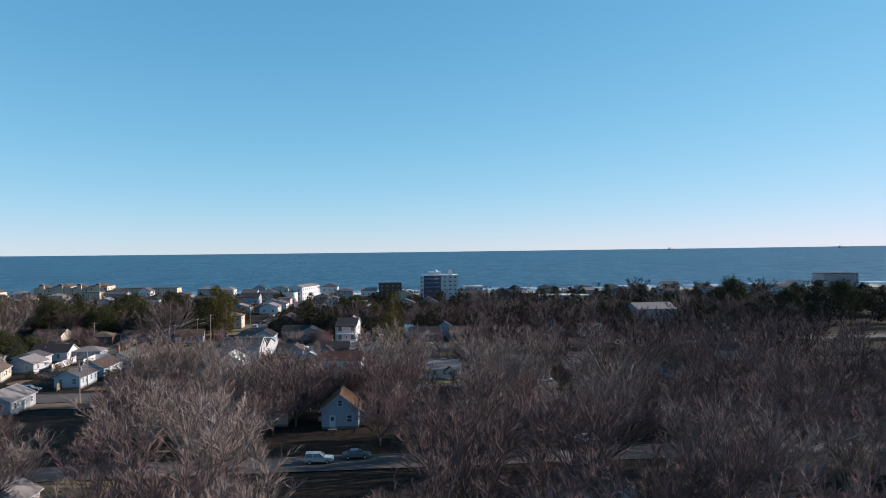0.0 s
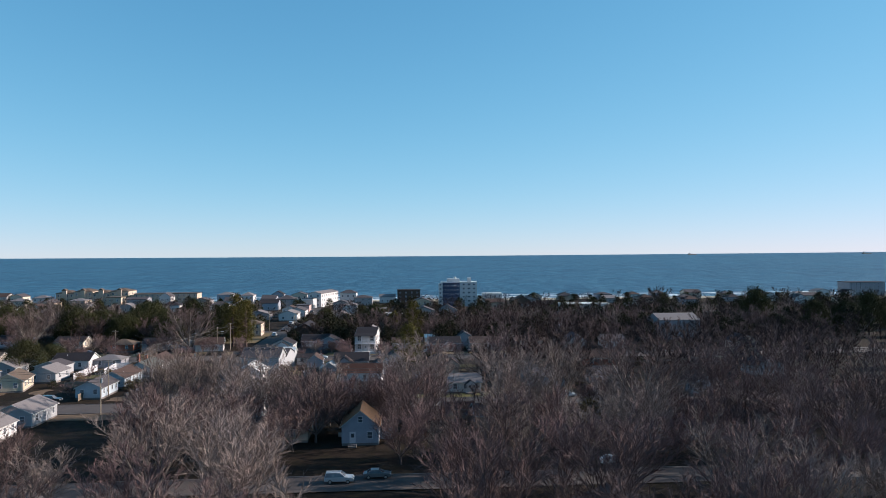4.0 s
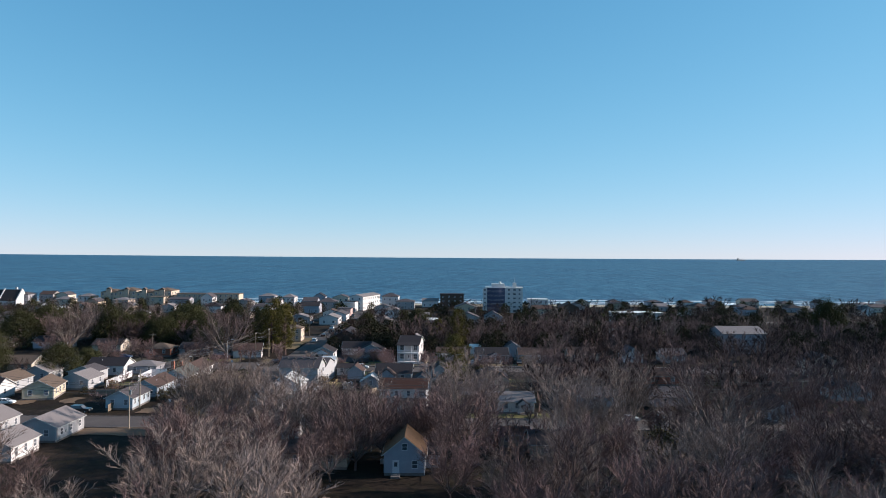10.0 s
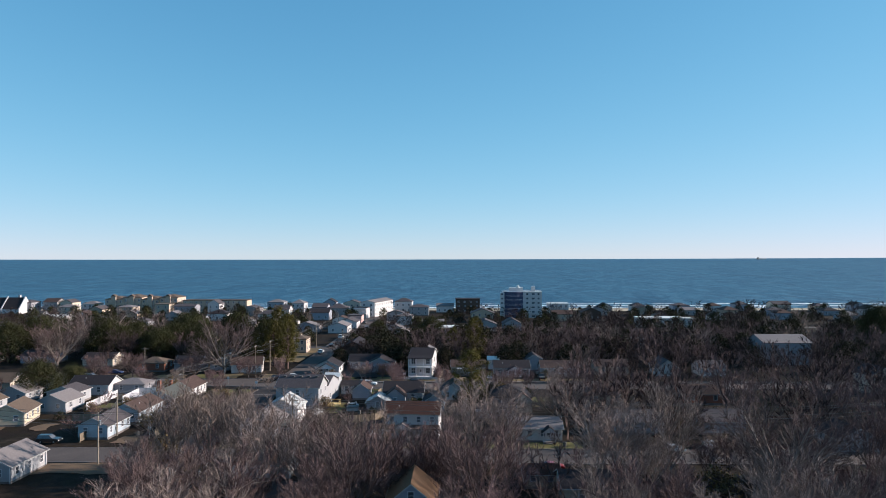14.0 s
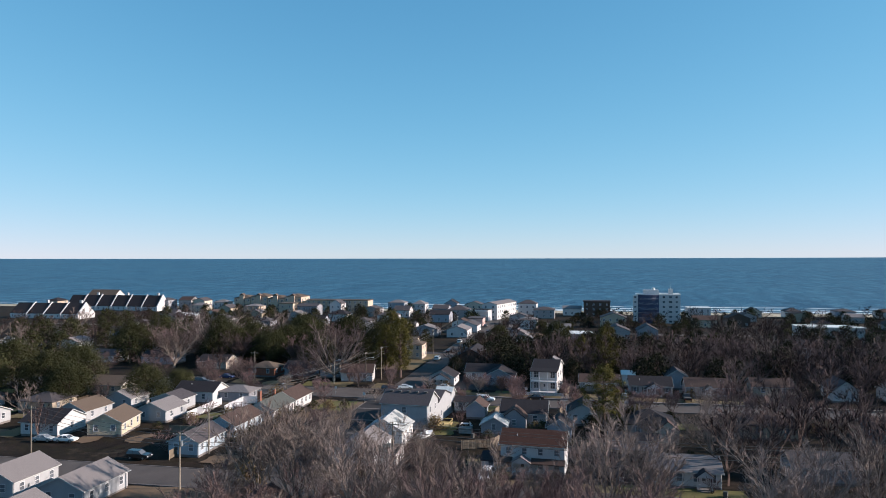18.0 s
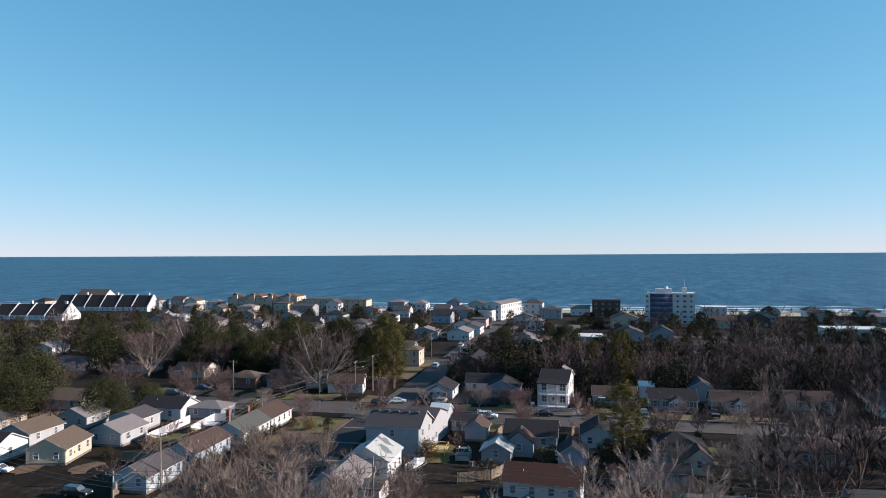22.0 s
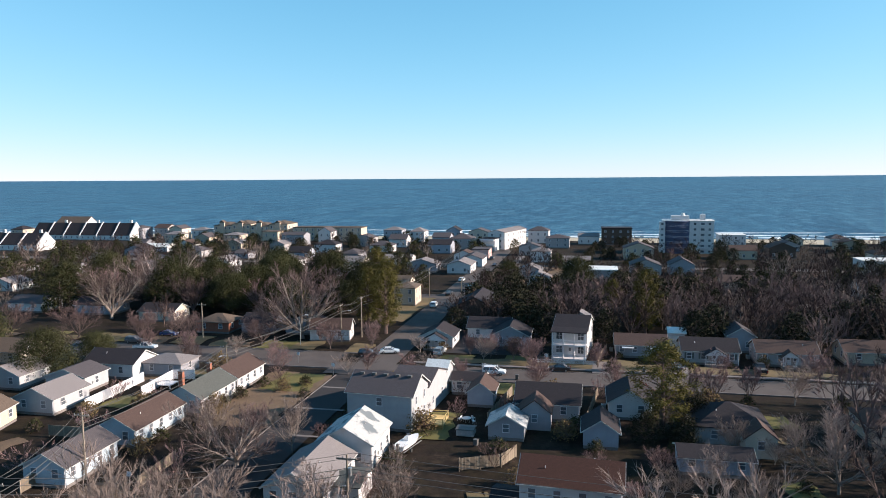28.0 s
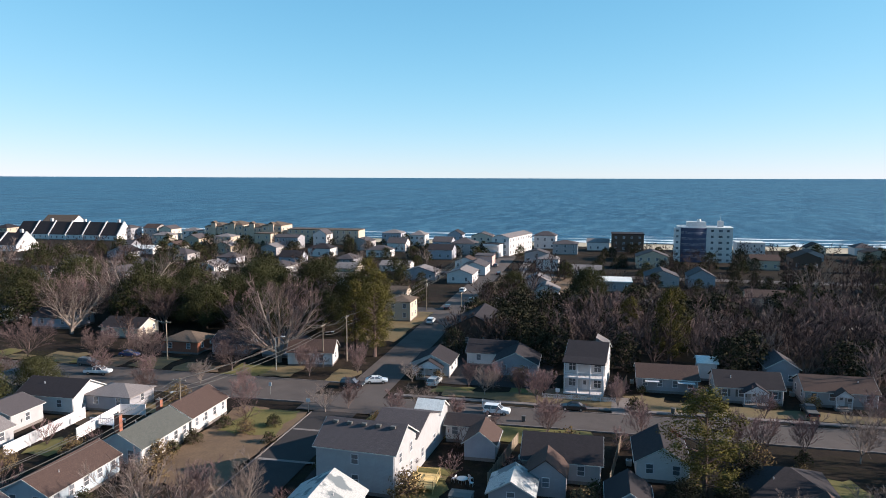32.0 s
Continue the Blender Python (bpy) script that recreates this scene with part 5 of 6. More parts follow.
m7 = H("cottage with charcoal roof and white gable", -22.4, 228.0, 7.0, 9.0, 2.8, 2.1, "v", "white", "r_dark", wins={"f": 2, "r": 2, "l": 2}, group=GR)
m8 = H("low white house with grey roof among trees", 22.0, 196.0, 11.0, 8.0, 2.8, 1.8, "u", "palegrey", "r_grey", group=GR)
m9 = H("low tan house with brown roof among trees", 18.0, 226.0, 11.0, 9.0, 2.8, 2.0, "hip", "tan", "r_brown", group=GR)
m10 = H("pale house with grey roof among trees", 40.0, 198.0, 10.0, 8.0, 2.8, 1.9, "u", "bluegrey", "r_grey", group=GR)
m11 = H("white house with dark roof among trees", 62.5, 184.8, 8.5, 9.0, 2.9, 2.0, "v", "palegrey", "r_dark", wins={"f": 2, "r": 2, "l": 2}, group=GR)
m12 = H("low brick house with brown roof among trees", 44.0, 230.0, 12.0, 8.0, 2.7, 1.8, "u", "brick", "r_brown", group=GR)
m13 = H("low dark roofed house beside the street", 41.0, 141.0, 12.0, 9.0, 2.7, 2.0, "hip", "grey", "r_dark", group=GR)
m14 = H("brown roofed cottage under bare trees", 66.0, 148.0, 11.0, 8.0, 2.7, 1.9, "u", "tan", "r_brown", group=GR)
m15 = H("grey cottage under bare trees", 72.0, 100.0, 11.0, 8.0, 2.7, 1.9, "u", "grey", "r_grey", group=GR)
m16 = H("white cottage under bare trees", 20.0, 92.0, 10.0, 8.0, 2.7, 1.9, "v", "white", "r_grey", group=GR)
m17 = H("white house with grey roof seen through trees", 90.0, 212.0, 10.0, 9.0, 3.0, 2.0, "v", "white", "r_grey", group=GR)
m18 = H("tall grey gabled house seen through trees", 98.0, 248.0, 8.0, 9.0, 5.4, 2.2, "v", "cream", "r_dark", group=GR)
# beyond the second street
s1 = H("low grey cottage with brown roof and flat porch awning", -21.4, 270.2, 11.2, 8.0, 2.8, 1.7, "u", "bluegrey", "r_brown", wins={"f": 4, "r": 1, "l": 2}, group=GR)
part("awning", box(-4.2, -1.3, 2.3, -1.6, 0, 2.4), M["trim"], s1)
part("awning", box(1.8, -1.3, 2.3, 5.0, 0, 2.4), M["trim"], s1)
s2 = H("pale grey cottage with gabled porch and dark grey roof", -7.0, 268.0, 11.6, 8.5, 2.9, 2.0, "u", "grey", "r_dark", wins={"f": 4, "r": 2, "l": 2}, shutters=True, door=0.8, group=GR)
porch(s2, 0.8, 4.2, 2.0, 2.6, 1.3, "r_dark", posts=3)
s3 = H("low cottage with rusty brown roof and small gabled porch", 8.6, 270.4, 12.2, 8.0, 2.8, 1.9, "u", "grey", "r_brown", wins={"f": 4, "r": 2, "l": 2}, door=0.0, group=GR)
porch(s3, 0.0, 2.8, 1.8, 2.6, 1.1, "r_brown")
s4 = H("small white cottage with sunlit gable end and brown roof", -96.4, 267.2, 10.0, 6.4, 3.0, 2.1, "u", "white", "r_brown", wins={"f": 2, "r": 1, "l": 1}, group=GR, turn=14)
s5 = H("small white cottage with gabled porch behind hedges", -68.4, 267.0, 8.0, 8.5, 2.8, 1.9, "v", "white", "r_dark", wins={"f": 2, "r": 2, "l": 2}, door=0.0, group=GR)
porch(s5, 0.0, 5.4, 2.2, 2.5, 1.5, "r_dark", posts=4)
s6 = H("dark roofed cottage with white gable", -58.5, 279.0, 10.5, 8.5, 2.8, 2.0, "u", "white", "r_dark", wins={"f": 2, "r": 1, "l": 1}, group=GR)
s7 = H("cottage with dark gabled roofs", -51.6, 272.0, 9.0, 9.0, 2.9, 2.2, "v", "bluegrey", "r_dark", wins={"f": 2, "r": 2, "l": 2}, group=GR)
s8 = H("small blue grey house behind the cottages", 0.5, 281.0, 6.0, 8.0, 3.8, 1.8, "v", "bluegrey", "r_grey", wins={"f": 2, "r": 1}, group=GR)
s9 = H("pale shed with white door", -13.5, 281.5, 3.6, 4.0, 3.6, 0.9, "u", "white", "r_white", wins={"f": 0}, group=GR, name="shed", category="shed")
s10 = H("small white gabled house by the second street", 43.4, 272.6, 6.6, 10.0, 3.1, 2.4, "v", "white", "r_grey", wins={"f": 2, "r": 2, "l": 2}, group=GR)
s11 = H("white cottage with grey roof among trees", 58.0, 274.0, 8.0, 9.0, 2.9, 1.9, "u", "white", "r_grey", group=GR)
s12 = H("low house with brown roof among trees", 26.0, 276.0, 11.0, 8.0, 2.7, 1.8, "u", "tan", "r_brown", group=GR)
# north of the through road
t1 = H("low cottage with tan hipped roof by the through road", -131.0, 268.0, 9.5, 8.0, 2.7, 1.9, "hip", "brick", "r_tan", group=GR)
t2 = H("low cottage with dark roof under an oak", -119.0, 270.5, 9.0, 8.0, 2.7, 1.9, "u", "bluegrey", "r_dark", group=GR)
t3 = H("low blue cottage with dark roof", -107.0, 272.0, 8.5, 8.0, 2.8, 1.9, "v", "blue", "r_dark", group=GR)
t4 = H("low cottage under spreading oaks", -156.0, 277.0, 11.0, 8.5, 2.7, 1.8, "u", "cream", "r_dark", group=GR)
t5 = H("long blue cottage under trees", -182.0, 281.0, 13.0, 8.5, 2.7, 1.8, "u", "blue", "r_dark", group=GR)
t6 = H("low cottage with grey roof", -206.0, 279.0, 12.0, 9.0, 2.7, 1.8, "u", "white", "r_grey", group=GR)
t8 = H("white cottage with brown roof", -178.0, 200.0, 10.0, 9.0, 2.8, 1.9, "v", "palegrey", "r_brown", group=GR)

# small fittings on the houses
def fittings(h, seed):
    """Plumbing stacks, roof vents, an air conditioner and a meter box."""
    rnd = random.Random(seed)
    W, D, ev = h["dims"]
    bm = box(-0.4, -0.4, 0.0, 0.4, 0.4, 0.85, None, 0.05)
    ac = part("air_conditioner", bm, M["metal"], h)
    ac.matrix_local = pose(-W / 2 - 0.75, D * rnd.uniform(0.4, 0.8), 0.02)
    part("fan_grille", tube(bmesh.new(), (0, 0, 0.85), (0, 0, 0.88), 0.3, 0.3, 12), M["wire"], ac)
    part("meter_box", box(W / 2 + 0.004, D * 0.3, 1.3, W / 2 + 0.16, D * 0.3 + 0.3, 1.8), M["gtrim"], h)
    dp = bmesh.new()
    tube(dp, (W / 2 - 0.1, -0.08, 0.1), (W / 2 - 0.1, -0.08, ev - 0.05), 0.05, 0.05, 6)
    part("downpipe", dp, M["trim"], h)


for i, hh in enumerate((h1, h2, h3, h4, h5, h6, h9, b1, b2, b3, b4, y1, y2, y3, y4, m5, m7, s1, s2, s3, s5, n1, n2)):
    fittings(hh, i)
for i in range(5):
    part("ridge_vent", box(-4.6 + i * 2.1, 3.2, 8.0, -3.9 + i * 2.1, 3.7, 8.32), M["wire"], h1)
for hh, xx, yy, zz in ((h4, -3.0, 2.0, 6.3), (h4, 2.5, 5.6, 6.3), (h5, -2.0, 2.2, 3.7), (h5, 3.0, 6.0, 3.7), (b2, 1.6, 4.0, 3.7), (b3, -1.5, 6.0, 4.0), (y4, -2.0, 2.4, 4.3), (s2, -3.0, 2.2, 4.0), (s3, 3.4, 2.4, 3.9), (h3, 1.6, 5.0, 3.9), (h2, 1.8, 4.2, 4.9), (m5, -2.0, 3.0, 4.3)):
    part("vent_pipe", tube(bmesh.new(), (xx, yy, zz - 0.3), (xx, yy, zz + 0.55), 0.06, 0.06, 7), M["trim"], hh)

# ---- towards the beach ----
GB = "houses towards the beach"
FAR = [
    # x, y, width, depth, eave, rise, ridge, wall, roof, label
    (-94.7, 317.8, 7.0, 8.0, 5.6, 1.5, "hip", "stucco", "r_tan", "two-storey tan stucco house with hipped roof"),
    (-66.0, 294.0, 14.5, 17.0, 4.2, 3.6, "v", "darkwood", "r_dark", "large dark brown barn-like building beside the beach street"),
    (-133.0, 414.0, 13.0, 10.0, 2.9, 1.5, "u", "white", "r_light", "low white house with pale roof"),
    (-114.5, 394.0, 13.0, 9.0, 3.4, 2.0, "v", "bluegrey", "r_light", "pale blue gabled house"),
    (-97.0, 391.0, 10.0, 14.0, 3.8, 1.8, "v", "white", "r_light", "white gabled house with lit side wall"),
    (-97.5, 414.0, 10.0, 14.0, 3.8, 1.8, "v", "white", "r_grey", "white gabled row house"),
    (-101.0, 446.0, 8.0, 11.0, 4.6, 0.6, "flat", "pink", "r_grey", "pink stucco building with flat roof"),
    (-122.0, 486.0, 13.0, 12.0, 6.0, 2.8, "hip", "grey", "r_grey", "large grey house with hipped roof"),
    (-136.0, 494.0, 10.0, 12.0, 6.0, 2.2, "u", "blue", "r_grey", "blue grey beach house"),
    (-70.0, 437.0, 9.5, 9.0, 5.2, 1.9, "hip", "white", "r_light", "white two-storey house with hipped roof"),
    (-66.5, 387.0, 9.5, 9.0, 3.0, 2.2, "v", "grey", "r_light", "grey gabled cottage"),
    (-52.0, 425.0, 12.0, 9.0, 2.8, 1.6, "u", "white", "r_light", "low white house with pale roof"),
    (-38.5, 389.0, 12.0, 12.0, 3.6, 0.4, "flat", "grey", "r_white", "low building with white flat roof"),
    (-22.0, 405.0, 12.0, 12.0, 4.0, 2.4, "v", "grey", "r_grey", "grey house with broad gabled roof"),
    (-26.0, 458.0, 14.0, 11.0, 5.6, 2.6, "v", "tan", "r_grey", "tan beach house with broad gable"),
    (-8.0, 407.0, 9.5, 10.0, 4.4, 2.6, "v", "bluegrey", "r_grey", "blue grey gabled house"),
    (-71.0, 505.0, 13.0, 11.0, 5.6, 1.8, "hip", "grey", "r_grey", "grey beach house with hipped roof"),
    (-56.0, 530.0, 12.0, 10.0, 4.6, 1.8, "u", "white", "r_light", "pale beach house"),
    (-285.0, 438.0, 14.0, 9.0, 3.0, 1.4, "u", "white", "r_white", "low white building with pale roof"),
    (-226.0, 486.0, 14.0, 10.0, 6.6, 1.4, "u", "bluegrey", "r_grey", "blue grey beach house"),
    (-212.0, 500.0, 8.0, 10.0, 7.6, 2.6, "v", "white", "r_grey", "tall narrow white gabled house"),
    (-246.0, 494.0, 10.0, 10.0, 7.4, 0.5, "flat", "stucco", "r_tan", "cream stucco block with flat roof"),
    (23.0, 533.0, 14.0, 10.0, 6.4, 0.5, "flat", "white", "r_white", "white block beside the tall building"),
    (22.0, 470.0, 12.0, 10.0, 4.4, 2.0, "u", "tan", "r_brown", "tan house with brown roof"),
    (40.0, 478.0, 12.0, 11.0, 5.0, 2.6, "v", "darkwood", "r_brown", "brown gabled house"),
    (47.5, 356.0, 9.0, 9.0, 4.6, 2.4, "u", "white", "r_dark", "pale grey gabled house above the trees"),
    (71.5, 413.0, 27.0, 12.0, 6.9, 0.5, "flat", "white", "r_white", "long white flat roofed building"),
    (330.0, 585.0, 30.0, 16.0, 11.0, 0.6, "flat", "bluegrey", "r_dark", "grey blue flat-roofed block near the beach"),
    (-30.0, 350.0, 10.0, 9.0, 2.8, 1.8, "u", "grey", "r_grey", "low cottage among trees"),
    (10.0, 375.0, 12.0, 9.0, 2.8, 1.8, "u", "tan", "r_brown", "low cottage among trees"),
    (-52.0, 345.0, 10.0, 9.0, 2.8, 1.8, "u", "grey", "r_dark", "low cottage with dark roof beside the beach street"),
    (-60.0, 366.0, 9.0, 9.0, 3.0, 2.0, "v", "white", "r_light", "pale gabled cottage beside the beach street"),
    (-108.0, 345.0, 10.0, 9.0, 3.0, 1.8, "u", "cream", "r_tan", "low cream cottage"),
    (-140.0, 372.0, 11.0, 9.0, 2.8, 1.6, "u", "white", "r_light", "low white cottage"),
]
for fx, fy, W, D, ev, rs, rd, wl, rf, lb in FAR:
    house(lb, fx, fy, W, D, ev, rs, rd, wl, rf, wins={"f": max(2, int(W / 3.5)), "r": max(1, int(D / 4))}, group=GB, trim=False)

# the large building with a bright sloping roof
big_hall = house("large pale building with a broad pale sloping roof", 91.0, 300.5, 17.0, 16.0, 8.2, 2.2, "u", "bluegrey", "r_light", wins={"f": 3, "r": 2}, group=GB, trim=False)

# white three-storey building at the beach
bw = house("white three-storey beach building with stepped roof", -102.5, 489.0, 10.0, 34.0, 9.6, 1.4, "v", "white", "r_light", turn=-10, wins={"f": 2, "r": 9}, group=GB, win=(1.2, 1.4), trim=False, storeys=3)
wing(bw, -2.0, -7.0, 8.0, 7.0, 6.6, 0.4, "flat", "white", "r_dark")
for s in range(2):
    bl = box(-5.9, -9.4, 2.9 + s * 2.9, 2.0, -7.0, 3.05 + s * 2.9)
    box(-5.9, -9.4, 3.05 + s * 2.9, 2.0, -9.3, 3.95 + s * 2.9, bl)
    part("balcony", bl, M["trim"], bw)

# dark brown block on the dune
house("dark brown flat-roofed beach house", -40.0, 530.0, 17.0, 12.0, 9.6, 0.4, "flat", "darkwood", "r_dark", wins={"f": 4, "r": 2}, group=GB, win=(1.0, 1.0), trim=False)

# beige resort buildings with stepped tiled roofs
GRB = "beige resort blocks"
for i in range(4):
    rb = house("beige stucco resort block with stepped orange roofs", -290.0 + i * 13.0, 510.0 + i * 1.0, 12.6, 16.0, 9.6 + (i % 2) * 1.2, 2.2, "hip", "stucco", "r_tan", wins={"f": 4, "r": 3}, group=GRB, win=(1.2, 1.4), trim=False, storeys=3)
    part("stair_tower", box(-1.6, -1.2, 0, 1.6, -0.004, 11.8), M["stucco"], rb)
    part("tower_roof", prism([(-2.0, 11.8), (2.0, 11.8), (0, 13.2)], "y", -1.5, 2.5), M["r_tan"], rb)
for i in range(6):
    house("beige stucco row house with parapet roof", -238.0 + i * 7.6, 516.0 + i * 0.7, 7.4, 12.0, 8.6, 0.5, "flat", "stucco", "r_tan", wins={"f": 2}, group=GRB, trim=False)


# ---- the tall curved building ----
def tower(x, y):
    t = root("apartment_tower", x, y, -0.5, 3, "six-storey white and navy curved apartment tower with balconies", "building")
    t.scale = (0.8, 0.8, 1.0)
    FOOT.append((x + 8, y + 8, 20))
    fl, n = 2.85, 6
    H0 = fl * n
    part("wall", box(-4.2, 2.0, 0, 27.0, 16.0, H0), M["white"], t)
    part("corner_block", box(-6.4, 0.6, 0, -3.0, 9.0, H0 - 0.4), M["white"], t, "white stair tower at the corner")
    # curved dark glass front with balconies
    for s in range(n):
        z = s * fl
        bm, k = bmesh.new(), 12
        for i in range(k + 1):
            f = i / k
            xx = -3.0 + 15.0 * f
            yy = 2.0 - 2.6 * math.sin(math.pi * f)
            for zz in (z, z + fl - 0.35):
                bm.verts.new((xx, yy, zz))
        bm.verts.ensure_lookup_table()
        for i in range(k):
            bm.faces.new([bm.verts[j] for j in (2 * i, 2 * i + 2, 2 * i + 3, 2 * i + 1)])
        part("glass_band", bm, M["navy"], t)
        bm = bmesh.new()
        ring = []
        for i in range(k + 1):
            f = i / k
            xx = -3.1 + 15.2 * f
            yy = 2.0 - 4.0 * math.sin(math.pi * f) - 0.1
            ring.append([bm.verts.new(p) for p in ((xx, 2.0, z + fl - 0.35), (xx, yy, z + fl - 0.35), (xx, yy, z + fl - 0.02), (xx, 2.0, z + fl - 0.02))])
        for a, b in zip(ring, ring[1:]):
            for j in range(4):
                bm.faces.new((a[j], b[j], b[(j + 1) % 4], a[(j + 1) % 4]))
        bmesh.ops.recalc_face_normals(bm, faces=bm.faces[:])
        slab = part("balcony", bm, M["navy"], t)
        rail = bmesh.new()
        for i in range(k):
            for q in range(2):
                f = (i + q * 0.5) / k
                xx, yy = -3.1 + 15.2 * f, 2.0 - 4.0 * math.sin(math.pi * f) - 0.05
                box(xx - 0.03, yy, z + fl - 0.02, xx + 0.03, yy + 0.05, z + fl + 0.9, rail)
            f, g = i / k, (i + 1) / k
            tube(rail, (-3.1 + 15.2 * f, 2.0 - 4.0 * math.sin(math.pi * f), z + fl + 0.9), (-3.1 + 15.2 * g, 2.0 - 4.0 * math.sin(math.pi * g), z + fl + 0.9), 0.05, 0.05, 4)
        part("railing", rail, M["trim"], slab)
        # white wing with small windows and narrow balconies
        for i, xx in enumerate((14.6, 19.0, 23.6)):
            wd = 1.5 if i != 1 else 2.2
            part("wing_window", box(xx, 1.94, z + 0.9, xx + wd, 1.996, z + 2.0), M["glass"], t)
            if i == 1:
                part("parapet", box(xx - 0.3, 1.2, z - 0.1, xx + wd + 0.3, 1.9, z + 0.75), M["white"], t)
        part("end_window", box(-6.44, 3.2, z + 0.9, -6.4, 4.6, z + 2.0), M["glass"], t)
        part("end_window", box(-5.6, 0.56, z + 0.9, -4.2, 0.6, z + 1.9), M["glass"], t)
    part("roof", box(-4.6, 1.6, H0, 27.3, 16.3, H0 + 0.3), M["r_white"], t)
    part("penthouse", box(1.0, 5.0, H0 + 0.3, 12.0, 13.0, H0 + 2.6), M["white"], t)
    part("tank", tube(bmesh.new(), (8, 7, H0 + 2.6), (8, 7, H0 + 4.0), 1.4, 1.0, 14), M["r_white"], t, "white rooftop dome")
    part("plant_room", box(19.0, 6.0, H0 + 0.3, 22.0, 11.0, H0 + 3.2), M["white"], t)
    m = tube(bmesh.new(), (20.5, 8, H0 + 3.2), (20.5, 8, H0 + 7.0), 0.12, 0.05, 6)
    part("mast", m, M["metal"], t)
    rl = bmesh.new()
    for i in range(30):
        box(-4.4 + i * 1.08, 1.7, H0 + 0.3, -4.34 + i * 1.08, 1.76, H0 + 1.3, rl)
    box(-4.4, 1.7, H0 + 1.3, 27.2, 1.76, H0 + 1.36, rl)
    part("roof_railing", rl, M["trim"], t)


tower(-11.2, 492.0)

# rows of beach houses
WALLS = [("white", "white"), ("white", "white"), ("grey", "grey"), ("bluegrey", "blue grey"), ("tan", "tan"), ("blue", "pale blue"), ("cream", "cream")]
ROOFS = [("r_grey", "grey"), ("r_light", "pale grey"), ("r_dark", "dark"), ("r_grey", "grey"), ("r_brown", "brown")]
rh = random.Random(41)
for v, u0, u1, ev, step in ((536, -420, -52, 6.2, 17.0), (505, -290, -60, 5.0, 21.0), (540, 22, 340, 4.0, 24), (508, 24, 300, 3.6, 28), (472, 10, 300, 3.4, 34), (472, -290, -60, 4.0, 25), (440, -280, -62, 3.2, 28), (404, -280, -80, 3.0, 32), (372, -300, -75, 2.9, 34), (326, -330, -95, 2.9, 36)):
    u = u0
    while u < u1:
        u += step * rh.uniform(0.85, 1.3)
        x, y = xy(u, v + rh.uniform(-4, 4))
        W, D = rh.uniform(8.5, 12.5), rh.uniform(8.5, 12)
        if (-63 < u + W / 2 and u - W / 2 < -47) or any((x - a) ** 2 + (y + D / 2 - b) ** 2 < (c + 0.62 * W) ** 2 for a, b, c in FOOT):
            continue
        wl, wn_ = rh.choice(WALLS)
        rf, rn = rh.choice(ROOFS)
        rd = rh.choice(("u", "v", "v", "hip", "hip"))
        e = ev * rh.uniform(0.85, 1.25)
        st = "tall" if e > 5 else "low"
        house("%s %s beach house with %s roof" % (st, wn_, rn), x, y, W, D, e, rh.uniform(1.6, 2.6), rd, wl, rf, turn=GRID + rh.uniform(-3, 3), wins={"f": 3, "r": 2}, group=GB, trim=False, win=(1.1, 1.3))
# long dark terrace roofs in the west, with white party walls standing over them
def terrace(x, y, count, step, D, eave, rise):
    for i in range(count):
        px, py = x - (i + 0.5) * step * CU, y - (i + 0.5) * step * SU
        t = house("steep dark-roofed terrace house with white party wall", px, py, step - 0.1, D, eave, rise, "u", "white", "r_dark", wins={"f": 3, "r": 0}, group="terrace in the west", trim=False, over=0.0)
        W = step / 2
        prof = [(-0.5, 0.0), (D + 0.5, 0.0), (D + 0.5, eave), (D / 2, eave + rise + 1.0), (-0.5, eave)]
        part("party_wall", prism(prof, "x", W - 0.35, W + 0.35), M["white"], t, "white wall rising above the roof")
        if i % 2 == 0:
            part("chimney", box(-0.8, D * 0.7, eave + rise * 0.4, 0.8, D * 0.7 + 1.2, eave + rise + 1.8), M["white"], t)


terrace(-352.0, 496.0, 6, 12.6, 15.0, 3.2, 7.8)
terrace(-358.0, 428.0, 4, 12.6, 15.0, 3.2, 6.4)
house("large beach house with broad tan roof", -420.0, 516.0, 24.0, 14.0, 8.8, 5.0, "u", "white", "r_tan", wins={"f": 6, "r": 3}, group=GB, trim=False)

# ---- fences, poles, cars, garden things ----
run_fence([(-115.6, 207.8), (-117.6, 225.4)], 1.9, "trim", "tall white vinyl fence between cottages", solid=True)
run_fence([(-111.0, 216.8), (-112.9, 228.4), (-108.6, 229.6)], 1.9, "trim", "tall white vinyl fence behind a cottage", solid=True)
run_fence([(-133.0, 236.0), (-122.0, 238.5)], 1.2, "trim", "low white picket fence by the road", 0.12, 0.1)
run_fence([(-85.0, 192.6), (-84.0, 183.6)], 1.7, "wood", "grey weathered board fence")
run_fence([(-42.4, 181.6), (-41.5, 186.0)], 1.8, "wood", "tan board fence ending at the street")
run_fence([(-42.4, 180.8), (-50.0, 181.0)], 1.0, "wood", "low dark board fence along the street")
run_fence([(-44.5, 200.5), (-39.2, 203.5), (-37.8, 207.5)], 1.8, "wood", "weathered board fence round a yard")
run_fence([(-45.0, 220.0), (-44.0, 236.0)], 1.8, "wood", "weathered board fence between gardens")
run_fence([(-29.2, 224.5), (-28.6, 240.0)], 1.8, "wood", "grey board fence beside a cottage")
run_fence([(-30.5, 262.0), (-29.2, 274.0)], 1.8, "wood", "tan board fence beside the tall house")
run_fence([(-44.0, 260.0), (-30.6, 261.2)], 0.9, "trim", "low white picket fence in front of the tall house", 0.1, 0.1)
deck = root("timber_deck", -53.2, 217.2, 0, 5, "new yellow timber deck beside the big house", "deck")
